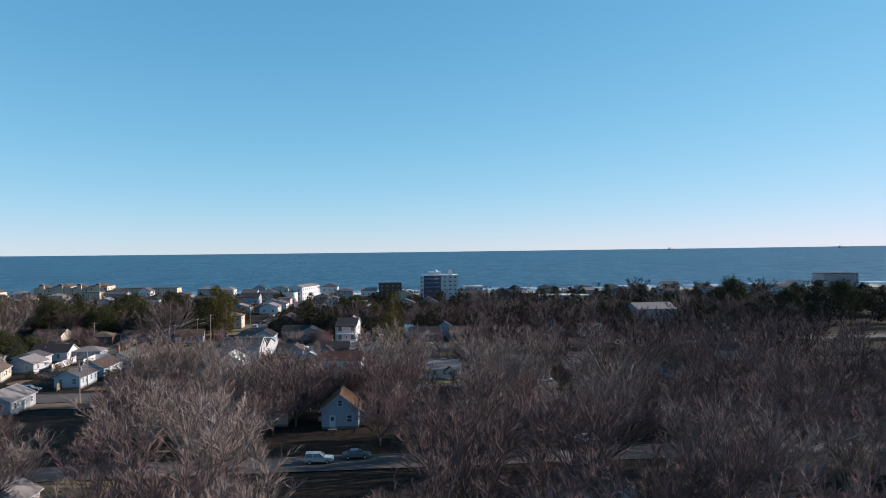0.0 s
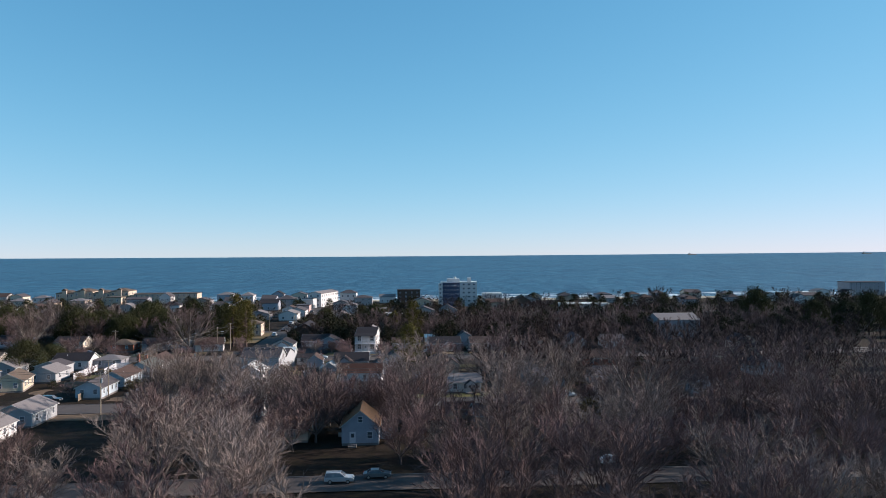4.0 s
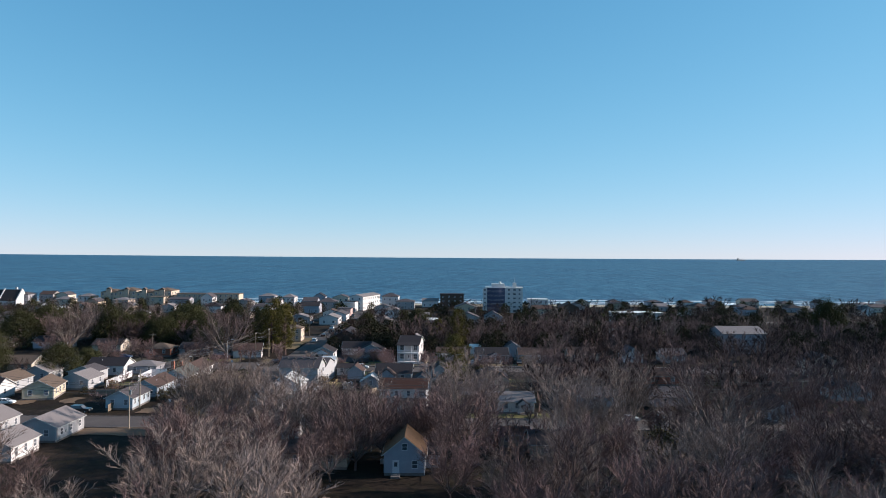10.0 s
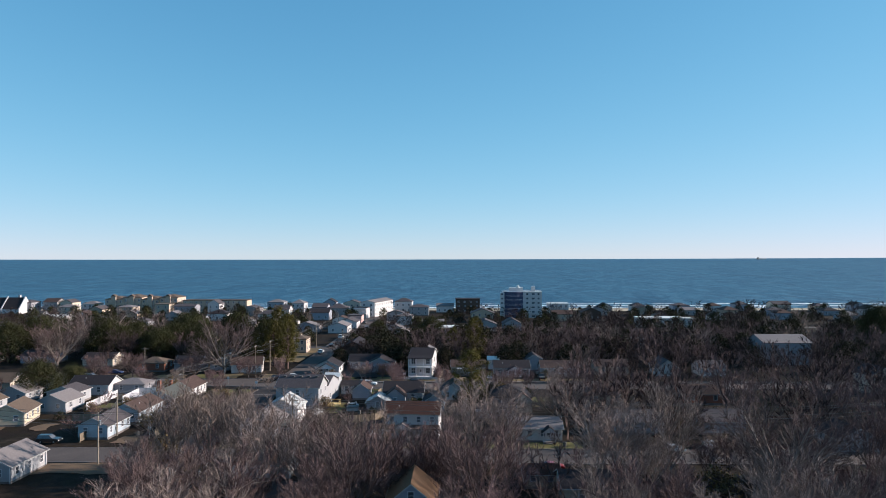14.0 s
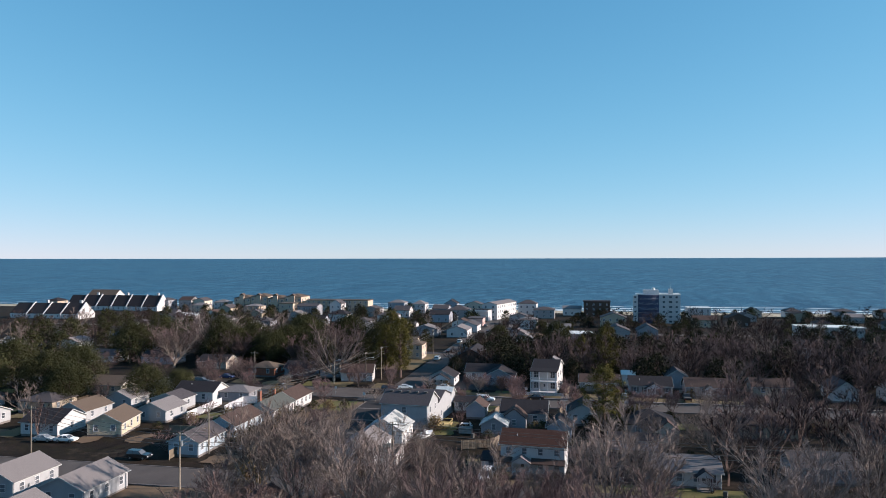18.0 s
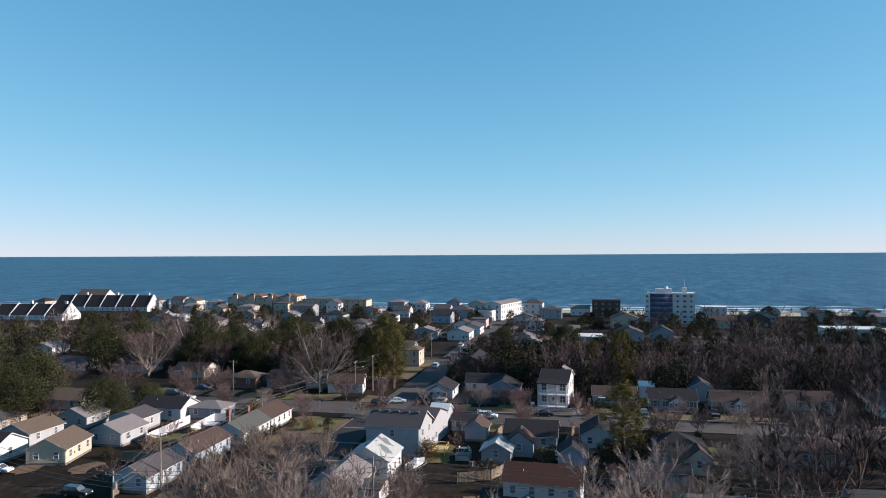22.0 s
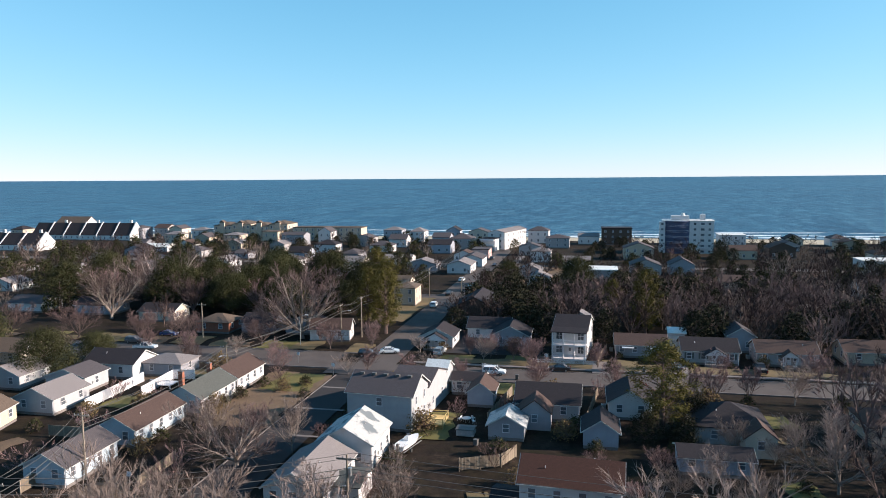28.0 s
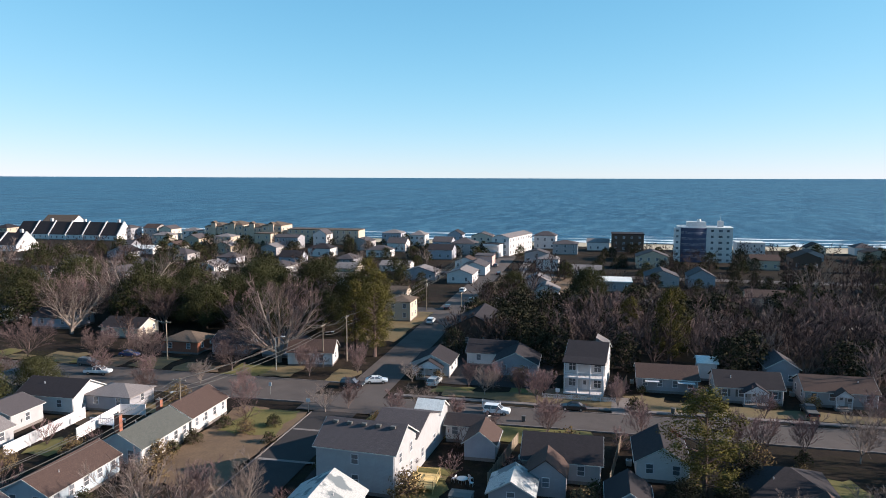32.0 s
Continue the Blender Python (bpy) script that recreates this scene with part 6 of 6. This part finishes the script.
for i in range(16):
    part("deck_board", box(-1.6, -2.2 + i * 0.2875, 0.7, 1.8, -1.925 + i * 0.2875, 0.85), M["newwood"], deck)
for dx in (-1.5, 1.7):
    for dy in (-2.1, 0.1, 2.3):
        part("deck_post", box(dx - 0.06, dy - 0.06, -0.1, dx + 0.06, dy + 0.06, 1.75), M["newwood"], deck)
for y0 in (-2.13, 2.27):
    part("deck_rail", box(-1.44, y0 - 0.03, 1.6, 1.64, y0 + 0.03, 1.7), M["newwood"], deck)
part("deck_rail", box(1.67, -2.04, 1.6, 1.73, 2.24, 1.7), M["newwood"], deck)
run_fence([(-53.4, 251.2), (-50.0, 250.5)], 1.5, "trim", "white picket gate beside an earth drive", 0.1, 0.09)
boat(-54.0, 206.0, 80, "white open motorboat on a trailer in a yard")
bench_table(-48.5, 219.6)
for cx, cy, ct in ((-1.3, 0.4, 250), (0.9, 1.2, 150), (1.4, -0.3, 80)):
    garden_chair(-48.5 + cx, 219.6 + cy, ct)
hot_tub = root("hot_tub", -47.2, 214.4, 0, 3, "square grey hot tub with a dark sloping cover", "hot tub")
part("tub_body", box(-1.4, -1.1, -0.05, 1.4, 1.1, 0.95, None, 0.06), M["gtrim"], hot_tub)
part("tub_cover", prism([(-1.2, 0.955), (1.2, 0.955), (1.15, 1.1), (0.0, 1.22), (-1.15, 1.1)], "x", -1.5, 1.5), M["wire"], hot_tub)

car("van", "white", -35.4, 182.9, 268, "white minivan parked in an earth drive")
car("suv", "white", -50.2, 248.6, 4, "white estate car parked along the street")
car("sedan", "black", -37.6, 254.6, 185, "black saloon car parked along the street")
car("pickup", "white", -135.8, 247.9, 12, "white pickup parked beside the through road", "pickup")
car("suv", "silver", -20.6, 115.0, 4, "silver estate car parked on the street")
car("sedan", "grey", -14.8, 117.4, 6, "grey saloon car parked on the street")
car("sedan", "white", 25.3, 125.4, 8, "white saloon car parked among trees")
car("sedan", "red", 1.2, 168.3, 6, "dark red saloon car by the street")
car("suv", "black", -81.0, 255.5, 4, "black car on the wide road")
car("sedan", "white", -77.5, 259.5, 20, "white saloon car at the junction")
car("suv", "grey", -143.0, 253.0, 5, "grey car on the wide road")
car("sedan", "silver", -133.0, 182.4, 12, "silver saloon parked in a drive")
car("sedan", "white", -128.0, 183.4, 12, "white saloon parked in a drive")
car("suv", "black", -104.0, 177.0, 5, "black car parked on the street")
car("sedan", "blue", -140.0, 262.0, 5, "blue saloon on the wide road")
car("suv", "white", -85.0, 318.0, 96, "white car parked on the beach street")
car("sedan", "black", -86.5, 340.0, 96, "black saloon parked on the beach street")
car("pickup", "silver", -82.0, 352.0, 95, "silver pickup parked on the beach street", "pickup")
car("suv", "white", -90.5, 372.0, 95, "white car parked on the beach street")
car("sedan", "silver", -93.0, 395.0, 95, "silver saloon parked on the beach street")
car("sedan", "black", -88.0, 420.0, 95, "black saloon parked on the beach street")
car("suv", "grey", -95.0, 445.0, 95, "grey car parked on the beach street")
car("suv", "silver", -66.0, 262.0, 90, "silver car in a drive")
car("sedan", "grey", -14.0, 262.5, 95, "grey saloon parked in a drive")
car("pickup", "black", 2.4, 264.5, 95, "black pickup parked in a drive", "pickup")
car("sedan", "white", 26.0, 182.6, 6, "white saloon parked on the verge")
car("sedan", "white", 34.0, 187.0, 90, "white saloon parked under trees")
car("suv", "blue", 24.0, 204.0, 20, "blue car in a back yard")

POLES = [(-84.5, 163.4, 9.8), (-93.2, 184.3, 9.4), (-51.4, 178.6, 10.2), (-93.6, 268.0, 9.5), (-90.4, 273.4, 10.5), (-92.0, 335.2, 10.0), (-99.0, 400.0, 10.0), (-98.5, 226.0, 8.6), (27.0, 182.0, 10.0), (66.0, 186.0, 10.0), (-127.0, 173.5, 9.8), (-130.0, 262.5, 9.0), (-76.0, 318.0, 9.5)]
for i, (px, py, ph) in enumerate(POLES):
    utility_pole(px, py, ph, 95 if i in (3, 4, 5, 6, 12) else 5, drum=i in (0, 2, 5), lamp=i in (3, 7))
for a, b in ((10, 0), (0, 2), (2, 8), (8, 9), (1, 0), (1, 7), (7, 3), (3, 4), (4, 5), (5, 6)):
    (ax, ay, ah), (bx, by, bh) = POLES[a], POLES[b]
    for k, (o, dz) in enumerate(((-1.0, -0.2), (1.0, -0.2), (0.0, -1.6), (0.0, -2.3))):
        w = sag("power_line", (ax + o * 0.3, ay + o, ah + dz), (bx + o * 0.3, by + o, bh + dz), 0.9, r=0.03 if k < 2 else 0.042)
        tagged(w, "thin dark overhead power cable between poles", "power line", "overhead cables")
lamp = root("street_lamp", -101.8, 262.0, 0, 5, "grey curved street lamp at the junction", "street lamp")
part("pole", tube(bmesh.new(), (0, 0, -0.2), (0, 0, 7.0), 0.1, 0.07, 7), M["metal"], lamp)
arm = part("arm", tube(bmesh.new(), (0, 0, 7.0), (1.8, -0.6, 7.6), 0.05, 0.04, 6), M["metal"], lamp)
part("lamp_head", box(1.6, -0.85, 7.5, 2.5, -0.55, 7.68, None, 0.04), M["trim"], lamp)
for sx, sy in ((-94.0, 246.5), (-41.0, 259.0), (-82.5, 240.0), (-85.0, 177.0 + 6.2), (-12.0, 183.0)):
    street_sign(sx, sy, RND.uniform(-40, 40))
for sx, sy in ((-88.0, 183.8), (-33.0, 183.4), (-8.5, 183.9), (4.5, 184.2), (-45.0, 246.2), (-20.5, 258.0), (-66.0, 262.0), (-44.5, 210.0)):
    bin_at(sx, sy)


def ship(x, y, z, turn, label):
    sh = root("cargo_ship", x, y, z, turn, label, "ship")
    part("hull", prism([(-30, 0.0), (27, 0.0), (33, 5.5), (-31, 5.0)], "y", -5, 5), M["wire"], sh)
    part("bridge", box(-26, -4, 5.0, -17, 4, 13.0, None, 0.4), M["gtrim"], sh)
    part("funnel", tube(bmesh.new(), (-27.5, 0, 5), (-27.5, 0, 12), 1.6, 1.3, 10), M["wire"], sh)
    for i in range(3):
        part("deck_crane", tube(bmesh.new(), (-8 + i * 12, 0, 5), (-8 + i * 12, 0, 11), 0.8, 0.5, 6), M["gtrim"], sh)


ship(1421.0, 4375.0, 19.4, 25, "distant dark cargo ship on the horizon")
ship(2260.0, 3990.0, 19.4, 20, "second distant dark cargo ship on the horizon")


# white railed deck behind a cottage, and a shed in the yard
rd = root("railed_deck", -111.5, 224.0, 0, 5, "white railed deck behind a cottage", "deck")
for i in range(11):
    part("deck_board", box(-2.2, -1.6 + i * 0.291, 0.5, 2.2, -1.325 + i * 0.291, 0.62), M["trim"], rd)
for i in range(12):
    part("baluster", box(-2.18 + i * 0.39, -1.58, 0.62, -2.12 + i * 0.39, -1.52, 1.55), M["trim"], rd)
part("deck_rail", box(-2.2, -1.6, 1.55, 2.2, -1.5, 1.63), M["trim"], rd)
for dx in (-2.1, 2.1):
    for dy in (-1.5, 1.5):
        part("deck_post", box(dx - 0.08, dy - 0.08, -0.1, dx + 0.08, dy + 0.08, 0.5), M["trim"], rd)

# yard fences of the west block
for k, (u0, v0, u1, v1, mt, lb) in enumerate(((-82, 186, -82, 204, "wood", "weathered board fence between yards"), (-94, 205, -83, 205, "wood", "grey board fence across a back yard"))):
    run_fence([xy(u0, v0), xy(u1, v1)], 1.7, mt, lb, solid=True)


# ---- trees ----
def blocked(x, y, r):
    u, v = uv(x, y)
    for a, b in ((170.8, 182.0), (111, 120.5), (51, 60.5), (339, 348), (424, 434)):
        if a < v < b:
            return True
    if 246.5 < v < (265 if u < -58 else 256.5) or (-61.5 < u < -50 and v > 180) or v > 553:
        return True
    return any((x - fx) ** 2 + (y - fy) ** 2 < (fr * 0.82 + r) ** 2 for fx, fy, fr in FOOT)


PLANTED = []
# lanes kept free of trees along the camera's sight lines: from, to, half width
SIGHT_LANES = [((-2.0, 8.0), (-20.4, 137.0), 7.5), ((-3.0, 16.0), (-36.0, 139.0), 4.5), ((-8.0, 64.0), (-103.0, 153.0), 9.0), ((-4.0, 30.0), (-1.2, 187.0), 4.5), ((-4.0, 30.0), (-57.0, 211.0), 2.0), ((0.0, 0.0), (-56.0, 95.0), 5.0), ((-16.0, 100.0), (-28.0, 186.0), 6.5), ((-14.0, 95.0), (-43.0, 182.0), 6.0)]


def in_sight_lane(x, y):
    for (ax, ay), (bx, by), w in SIGHT_LANES:
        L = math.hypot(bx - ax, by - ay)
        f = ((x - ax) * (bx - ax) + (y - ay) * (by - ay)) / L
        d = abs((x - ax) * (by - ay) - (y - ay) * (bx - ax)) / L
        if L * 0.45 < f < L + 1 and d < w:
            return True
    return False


def scatter(n, x0, x1, y0, y1, mix, smin, smax, gap, seed, group="trees of the neighbourhood", room=0.4, lanes=True):
    rnd = random.Random(seed)
    made = tries = 0
    keys = [k for k, w in mix for _ in range(w)]
    while made < n and tries < n * 40:
        tries += 1
        x, y = rnd.uniform(x0, x1), rnd.uniform(y0, y1)
        if blocked(x, y, room) or (lanes and in_sight_lane(x, y)) or any((x - a) ** 2 + (y - b) ** 2 < (gap * (0.5 + 0.5 * c)) ** 2 for a, b, c in PLANTED):
            continue
        s = rnd.uniform(smin, smax)
        k = rnd.choice(keys)
        far_tree(k, x, y, s) if k.startswith("far") else tree(k, x, y, s * 1.12, group=group, squash=rnd.uniform(0.72, 0.9) if k in ("bare", "brown", "red") else 1.0)
        PLANTED.append((x, y, s))
        made += 1


def plant(key, x, y, s, **kw):
    PLANTED.append((x, y, s))
    return tree(key, x, y, s, **kw)


# single trees that stand out
plant("vase", -104.8, 268.6, 1.15, pick=0, squash=1.12, label="huge bare tree with pale limbs by the junction")
plant("vase", -172.0, 277.5, 1.15, pick=1, squash=1.05, label="huge bare tree with pale limbs by the through road")
plant("pine", -86.0, 279.0, 1.15, pick=0)
plant("pine", -96.5, 300.0, 1.35, pick=1, label="tall dark green pine by the beach street")
plant("pine", -89.5, 289.0, 1.25, pick=2)
plant("pine", -92.5, 283.0, 1.1, pick=1)
plant("pine", -17.4, 223.5, 1.3, pick=1, label="broad yellow green pine in a garden", squash=0.76)
plant("dark", -14.0, 219.5, 0.6, pick=0, squash=0.8)
plant("dark", -19.8, 219.0, 0.6, pick=1, squash=0.8)
plant("dark", -12.0, 226.5, 0.7, pick=1, squash=0.8)
plant("pine", -20.8, 291.0, 1.18, pick=2)
plant("brown", -29.5, 139.5, 1.12, pick=2, label="dark bare tree beside a small blue house")
plant("brown", -10.5, 141.0, 1.12, pick=4)
plant("brown", -11.5, 125.0, 0.85, pick=1)
plant("bare", 7.0, 130.0, 0.95, pick=5)
plant("red", -9.5, 130.0, 0.85, pick=3)
plant("vase", 38.8, 157.0, 1.3, pick=1, squash=0.92, label="very large bare tree with a broad dark crown")
plant("oak", 136.0, 332.0, 1.2, squash=1.5)
plant("oak", 158.0, 324.0, 1.05, squash=1.25)
plant("oak", 178.0, 316.0, 1.2, squash=1.4)
for i, (x, y, k) in enumerate(((-27.0, 151.0, 1.1), (-31.5, 148.0, 0.8), (-22.6, 151.5, 1.12), (-38.0, 148.0, 0.85), (-18.4, 150.5, 1.08))):
    plant("bare" if i % 2 else "red", x, y, k, pick=i)
plant("oak", -168.0, 218.0, 1.2)
plant("oak", -187.0, 213.0, 1.3)
plant("oak", -172.0, 233.0, 1.25)
plant("oak", -196.0, 232.0, 1.3)
plant("pine", -30.0, 309.0, 0.8, pick=0)
plant("big", 4.2, 206.8, 0.72, pick=2, label="spreading bare tree with pale trunk in a back yard")
plant("cedar", -23.0, 168.6, 0.75, pick=0)
scatter(40, -80, 30, 142, 169, (("shrub", 5), ("drybush", 1)), 1.2, 2.2, 2.6, 91, "undergrowth along the street", 0.0, False)
plant("bare", -48.0, 184.6, 0.62, pick=1)
plant("vase", -75.6, 193.6, 0.78, pick=2, squash=0.8, label="spreading bare tree beside the side street")
plant("bare", -70.5, 200.5, 0.6, pick=2)
plant("bare", -82.6, 197.0, 0.62, pick=3)
plant("red", -78.0, 203.0, 0.6, pick=1)
for i, (x, y, k) in enumerate(((-60.0, 158.5, 1.05), (-68.0, 161.0, 0.95), (-53.5, 161.5, 0.9), (-46.0, 152.0, 0.95), (-37.0, 155.5, 0.8), (-13.0, 165.0, 1.12), (-7.0, 167.5, 0.85), (-29.0, 152.0, 0.9), (9.0, 157.0, 0.9), (12.5, 163.0, 0.95), (22.0, 166.0, 1.0))):
    plant("bare", x, y, k * 1.18, pick=i)
plant("brown", 56.0, 166.0, 1.05, pick=0)
plant("brown", -15.0, 150.5, 0.95, pick=1)
plant("brown", -32.5, 133.0, 0.85, pick=0)
plant("big", -1.5, 118.0, 0.7, pick=1)
plant("big", 9.0, 122.0, 0.75, pick=2)
plant("redbush", -21.0, 240.5, 1.2)
for x, y, s in ((-44.0, 259.5, 1.3), (-48.5, 260.5, 1.2), (-54.0, 262.0, 1.2), (-59.0, 262.5, 1.1), (-40.2, 241.0, 1.2), (-84.0, 256.8 + 8.0, 1.4), (-66.0, 240.0, 1.2), (-30.0, 258.8, 1.2), (-12.0, 243.0, 1.3), (-2.0, 244.0, 1.4)):
    plant("red", x, y, s * 0.45, group="small street trees")
for i, (x, y, s) in enumerate(((-54.8, 258.6, 0.62), (-44.8, 258.2, 0.66), (-76.4, 243.5, 0.62), (-79.5, 240.6, 0.5), (-93.8, 237.2, 0.7), (-123.7, 248.2, 0.6), (-111.1, 248.6, 0.55), (-101.0, 248.0, 0.5), (-40.2, 243.0, 0.68), (-62.5, 244.6, 0.55), (-25.5, 243.6, 0.72), (-8.2, 241.6, 0.75), (5.4, 243.6, 0.9), (-5.5, 259.6, 0.55), (12.0, 261.0, 0.7), (21.0, 243.0, 0.9), (-135.0, 248.0, 0.6), (-118.0, 266.0, 0.62), (-141.0, 267.0, 0.7), (-98.5, 266.4, 0.5), (-150.0, 266.5, 0.6), (-71.0, 262.6, 0.42), (-30.5, 262.0, 0.5), (-16.0, 262.0, 0.45))):
    plant("red" if i % 3 else "bare", x, y, s * (1.0 if i % 3 else 0.75), pick=i, squash=0.86, group="small street trees")
for i, (x, y, s) in enumerate(((-92.6, 221.2, 1.3), (-93.4, 217.2, 1.1), (-92.8, 213.4, 1.4), (-93.0, 208.0, 1.2), (-92.0, 228.6, 1.2), (-92.6, 199.0, 1.3), (-92.0, 193.5, 1.2), (-90.8, 233.0, 1.0), (-84.5, 231.5, 1.2), (-81.5, 225.0, 1.0), (-112.5, 205.0, 1.2), (-114.0, 214.0, 1.4), (-115.5, 197.0, 1.2), (-70.5, 265.2, 0.9), (-66.2, 265.0, 0.9), (-54.0, 268.0, 1.3), (-12.5, 266.0, 0.8), (-3.0, 266.0, 0.8), (3.6, 268.6, 1.0), (14.2, 268.8, 1.0), (-16.6, 268.8, 0.9), (-26.0, 268.6, 0.9))):
    plant(("bush", "bush", "drybush", "shrub")[i % 4], x, y, s, pick=i, group="garden shrubs")
for i, (u, v, k) in enumerate(((-70, 267.5, 0.6), (-88, 268.0, 0.7), (-108, 267.0, 0.75), (-122, 268.5, 0.65), (-139, 267.5, 0.8), (-160, 268.0, 0.75), (-95, 248.0, 0.5), (-128, 247.5, 0.6), (-150, 248.0, 0.7))):
    plant("brown", *xy(u, v), k, pick=i, squash=0.85, group="small street trees")
scatter(26, -108, -20, 182, 246, (("shrub", 2), ("bush", 2), ("drybush", 1)), 0.8, 1.4, 3.0, 11, "garden shrubs", 0.0, False)
scatter(34, -60, 60, 183, 275, (("shrub", 2), ("bush", 3), ("drybush", 2)), 0.8, 1.5, 3.0, 12, "garden shrubs", 0.0, False)
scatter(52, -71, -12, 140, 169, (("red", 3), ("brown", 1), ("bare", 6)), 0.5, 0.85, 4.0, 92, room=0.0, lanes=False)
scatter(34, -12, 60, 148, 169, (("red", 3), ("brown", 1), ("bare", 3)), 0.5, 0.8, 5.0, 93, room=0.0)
# wood round the start of the flight
for i, (x, y, k, s) in enumerate(((3.2, 84.0, "brown", 1.3), (33.0, 84.0, "brown", 1.3), (19.0, 98.0, "brown", 1.25), (48.0, 101.0, "brown", 1.3), (64.0, 122.0, "brown", 1.3), (-33.0, 102.0, "bare", 1.15), (-53.0, 122.0, "brown", 1.15), (30.0, 124.0, "bare", 1.15), (82.0, 96.0, "brown", 1.3))):
    plant(k, x, y, s, pick=i, squash=0.95, group="trees of the neighbourhood")
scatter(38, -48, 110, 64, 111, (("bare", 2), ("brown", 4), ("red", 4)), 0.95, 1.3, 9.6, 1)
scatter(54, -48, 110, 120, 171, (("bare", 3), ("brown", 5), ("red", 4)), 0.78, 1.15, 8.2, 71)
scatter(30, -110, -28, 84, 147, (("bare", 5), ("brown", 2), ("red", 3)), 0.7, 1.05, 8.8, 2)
scatter(76, 5, 120, 182, 246, (("far", 4), ("farmid", 7)), 0.8, 1.15, 6.4, 3, room=-0.5)
scatter(26, -62, 10, 183, 246, (("bare", 3), ("red", 2)), 0.32, 0.5, 8.0, 4)
scatter(36, 12, 130, 256, 300, (("far", 4), ("farmid", 3)), 0.7, 1.0, 8.0, 5)
scatter(20, 12, 140, 256, 300, (("fardark", 1), ("far", 2)), 0.7, 1.0, 7.0, 25)
scatter(60, -44, 60, 283, 312, (("fardark", 2), ("far", 2), ("farmid", 4), ("farpale", 1)), 0.75, 1.05, 5.0, 61)
scatter(150, -46, 150, 300, 345, (("far", 3), ("fardark", 3), ("farmid", 5), ("farpale", 2)), 0.75, 1.1, 5.2, 6)
scatter(60, -48, 18, 346, 425, (("far", 3), ("fardark", 3), ("faroak", 1)), 0.35, 0.55, 6.0, 37)
scatter(95, 18, 190, 346, 425, (("far", 4), ("fardark", 3), ("farpale", 1), ("faroak", 1)), 0.65, 1.0, 6.5, 7)
scatter(120, -30, 300, 434, 545, (("fardark", 3), ("faroak", 2), ("far", 3)), 0.45, 0.8, 7.5, 8)
scatter(90, 110, 330, 120, 430, (("far", 5), ("fardark", 2), ("farpale", 1)), 0.9, 1.3, 8.5, 9)
scatter(5, 115, 230, 330, 420, (("oak", 2), ("dark", 1)), 0.9, 1.1, 12.0, 10)
scatter(30, -52, -14, 426, 528, (("fardark", 3), ("far", 2), ("faroak", 1)), 0.35, 0.6, 5.0, 81)
scatter(34, -72, -44, 284, 345, (("fardark", 4), ("far", 1)), 0.6, 0.9, 5.0, 27, room=-1.0)
# west of the beach street
scatter(30, -205, -106, 286, 335, (("oak", 5), ("brown", 2), ("red", 1), ("vase", 1)), 0.8, 1.3, 8.0, 13, room=-1.0)
scatter(90, -340, -150, 272, 400, (("faroak", 4), ("far", 4), ("farpale", 2)), 0.6, 1.1, 8.5, 14)
scatter(150, -340, -90, 345, 525, (("faroak", 3), ("far", 3), ("fardark", 3), ("farpale", 1)), 0.4, 0.8, 6.5, 15)
scatter(30, -230, -128, 120, 246, (("oak", 2), ("far", 3), ("farpale", 2), ("bare", 2)), 0.6, 0.95, 10.0, 16)
scatter(16, -78, -45, 290, 420, (("dark", 2), ("far", 2), ("oak", 1)), 0.5, 0.9, 8.0, 17)
finish_woods()
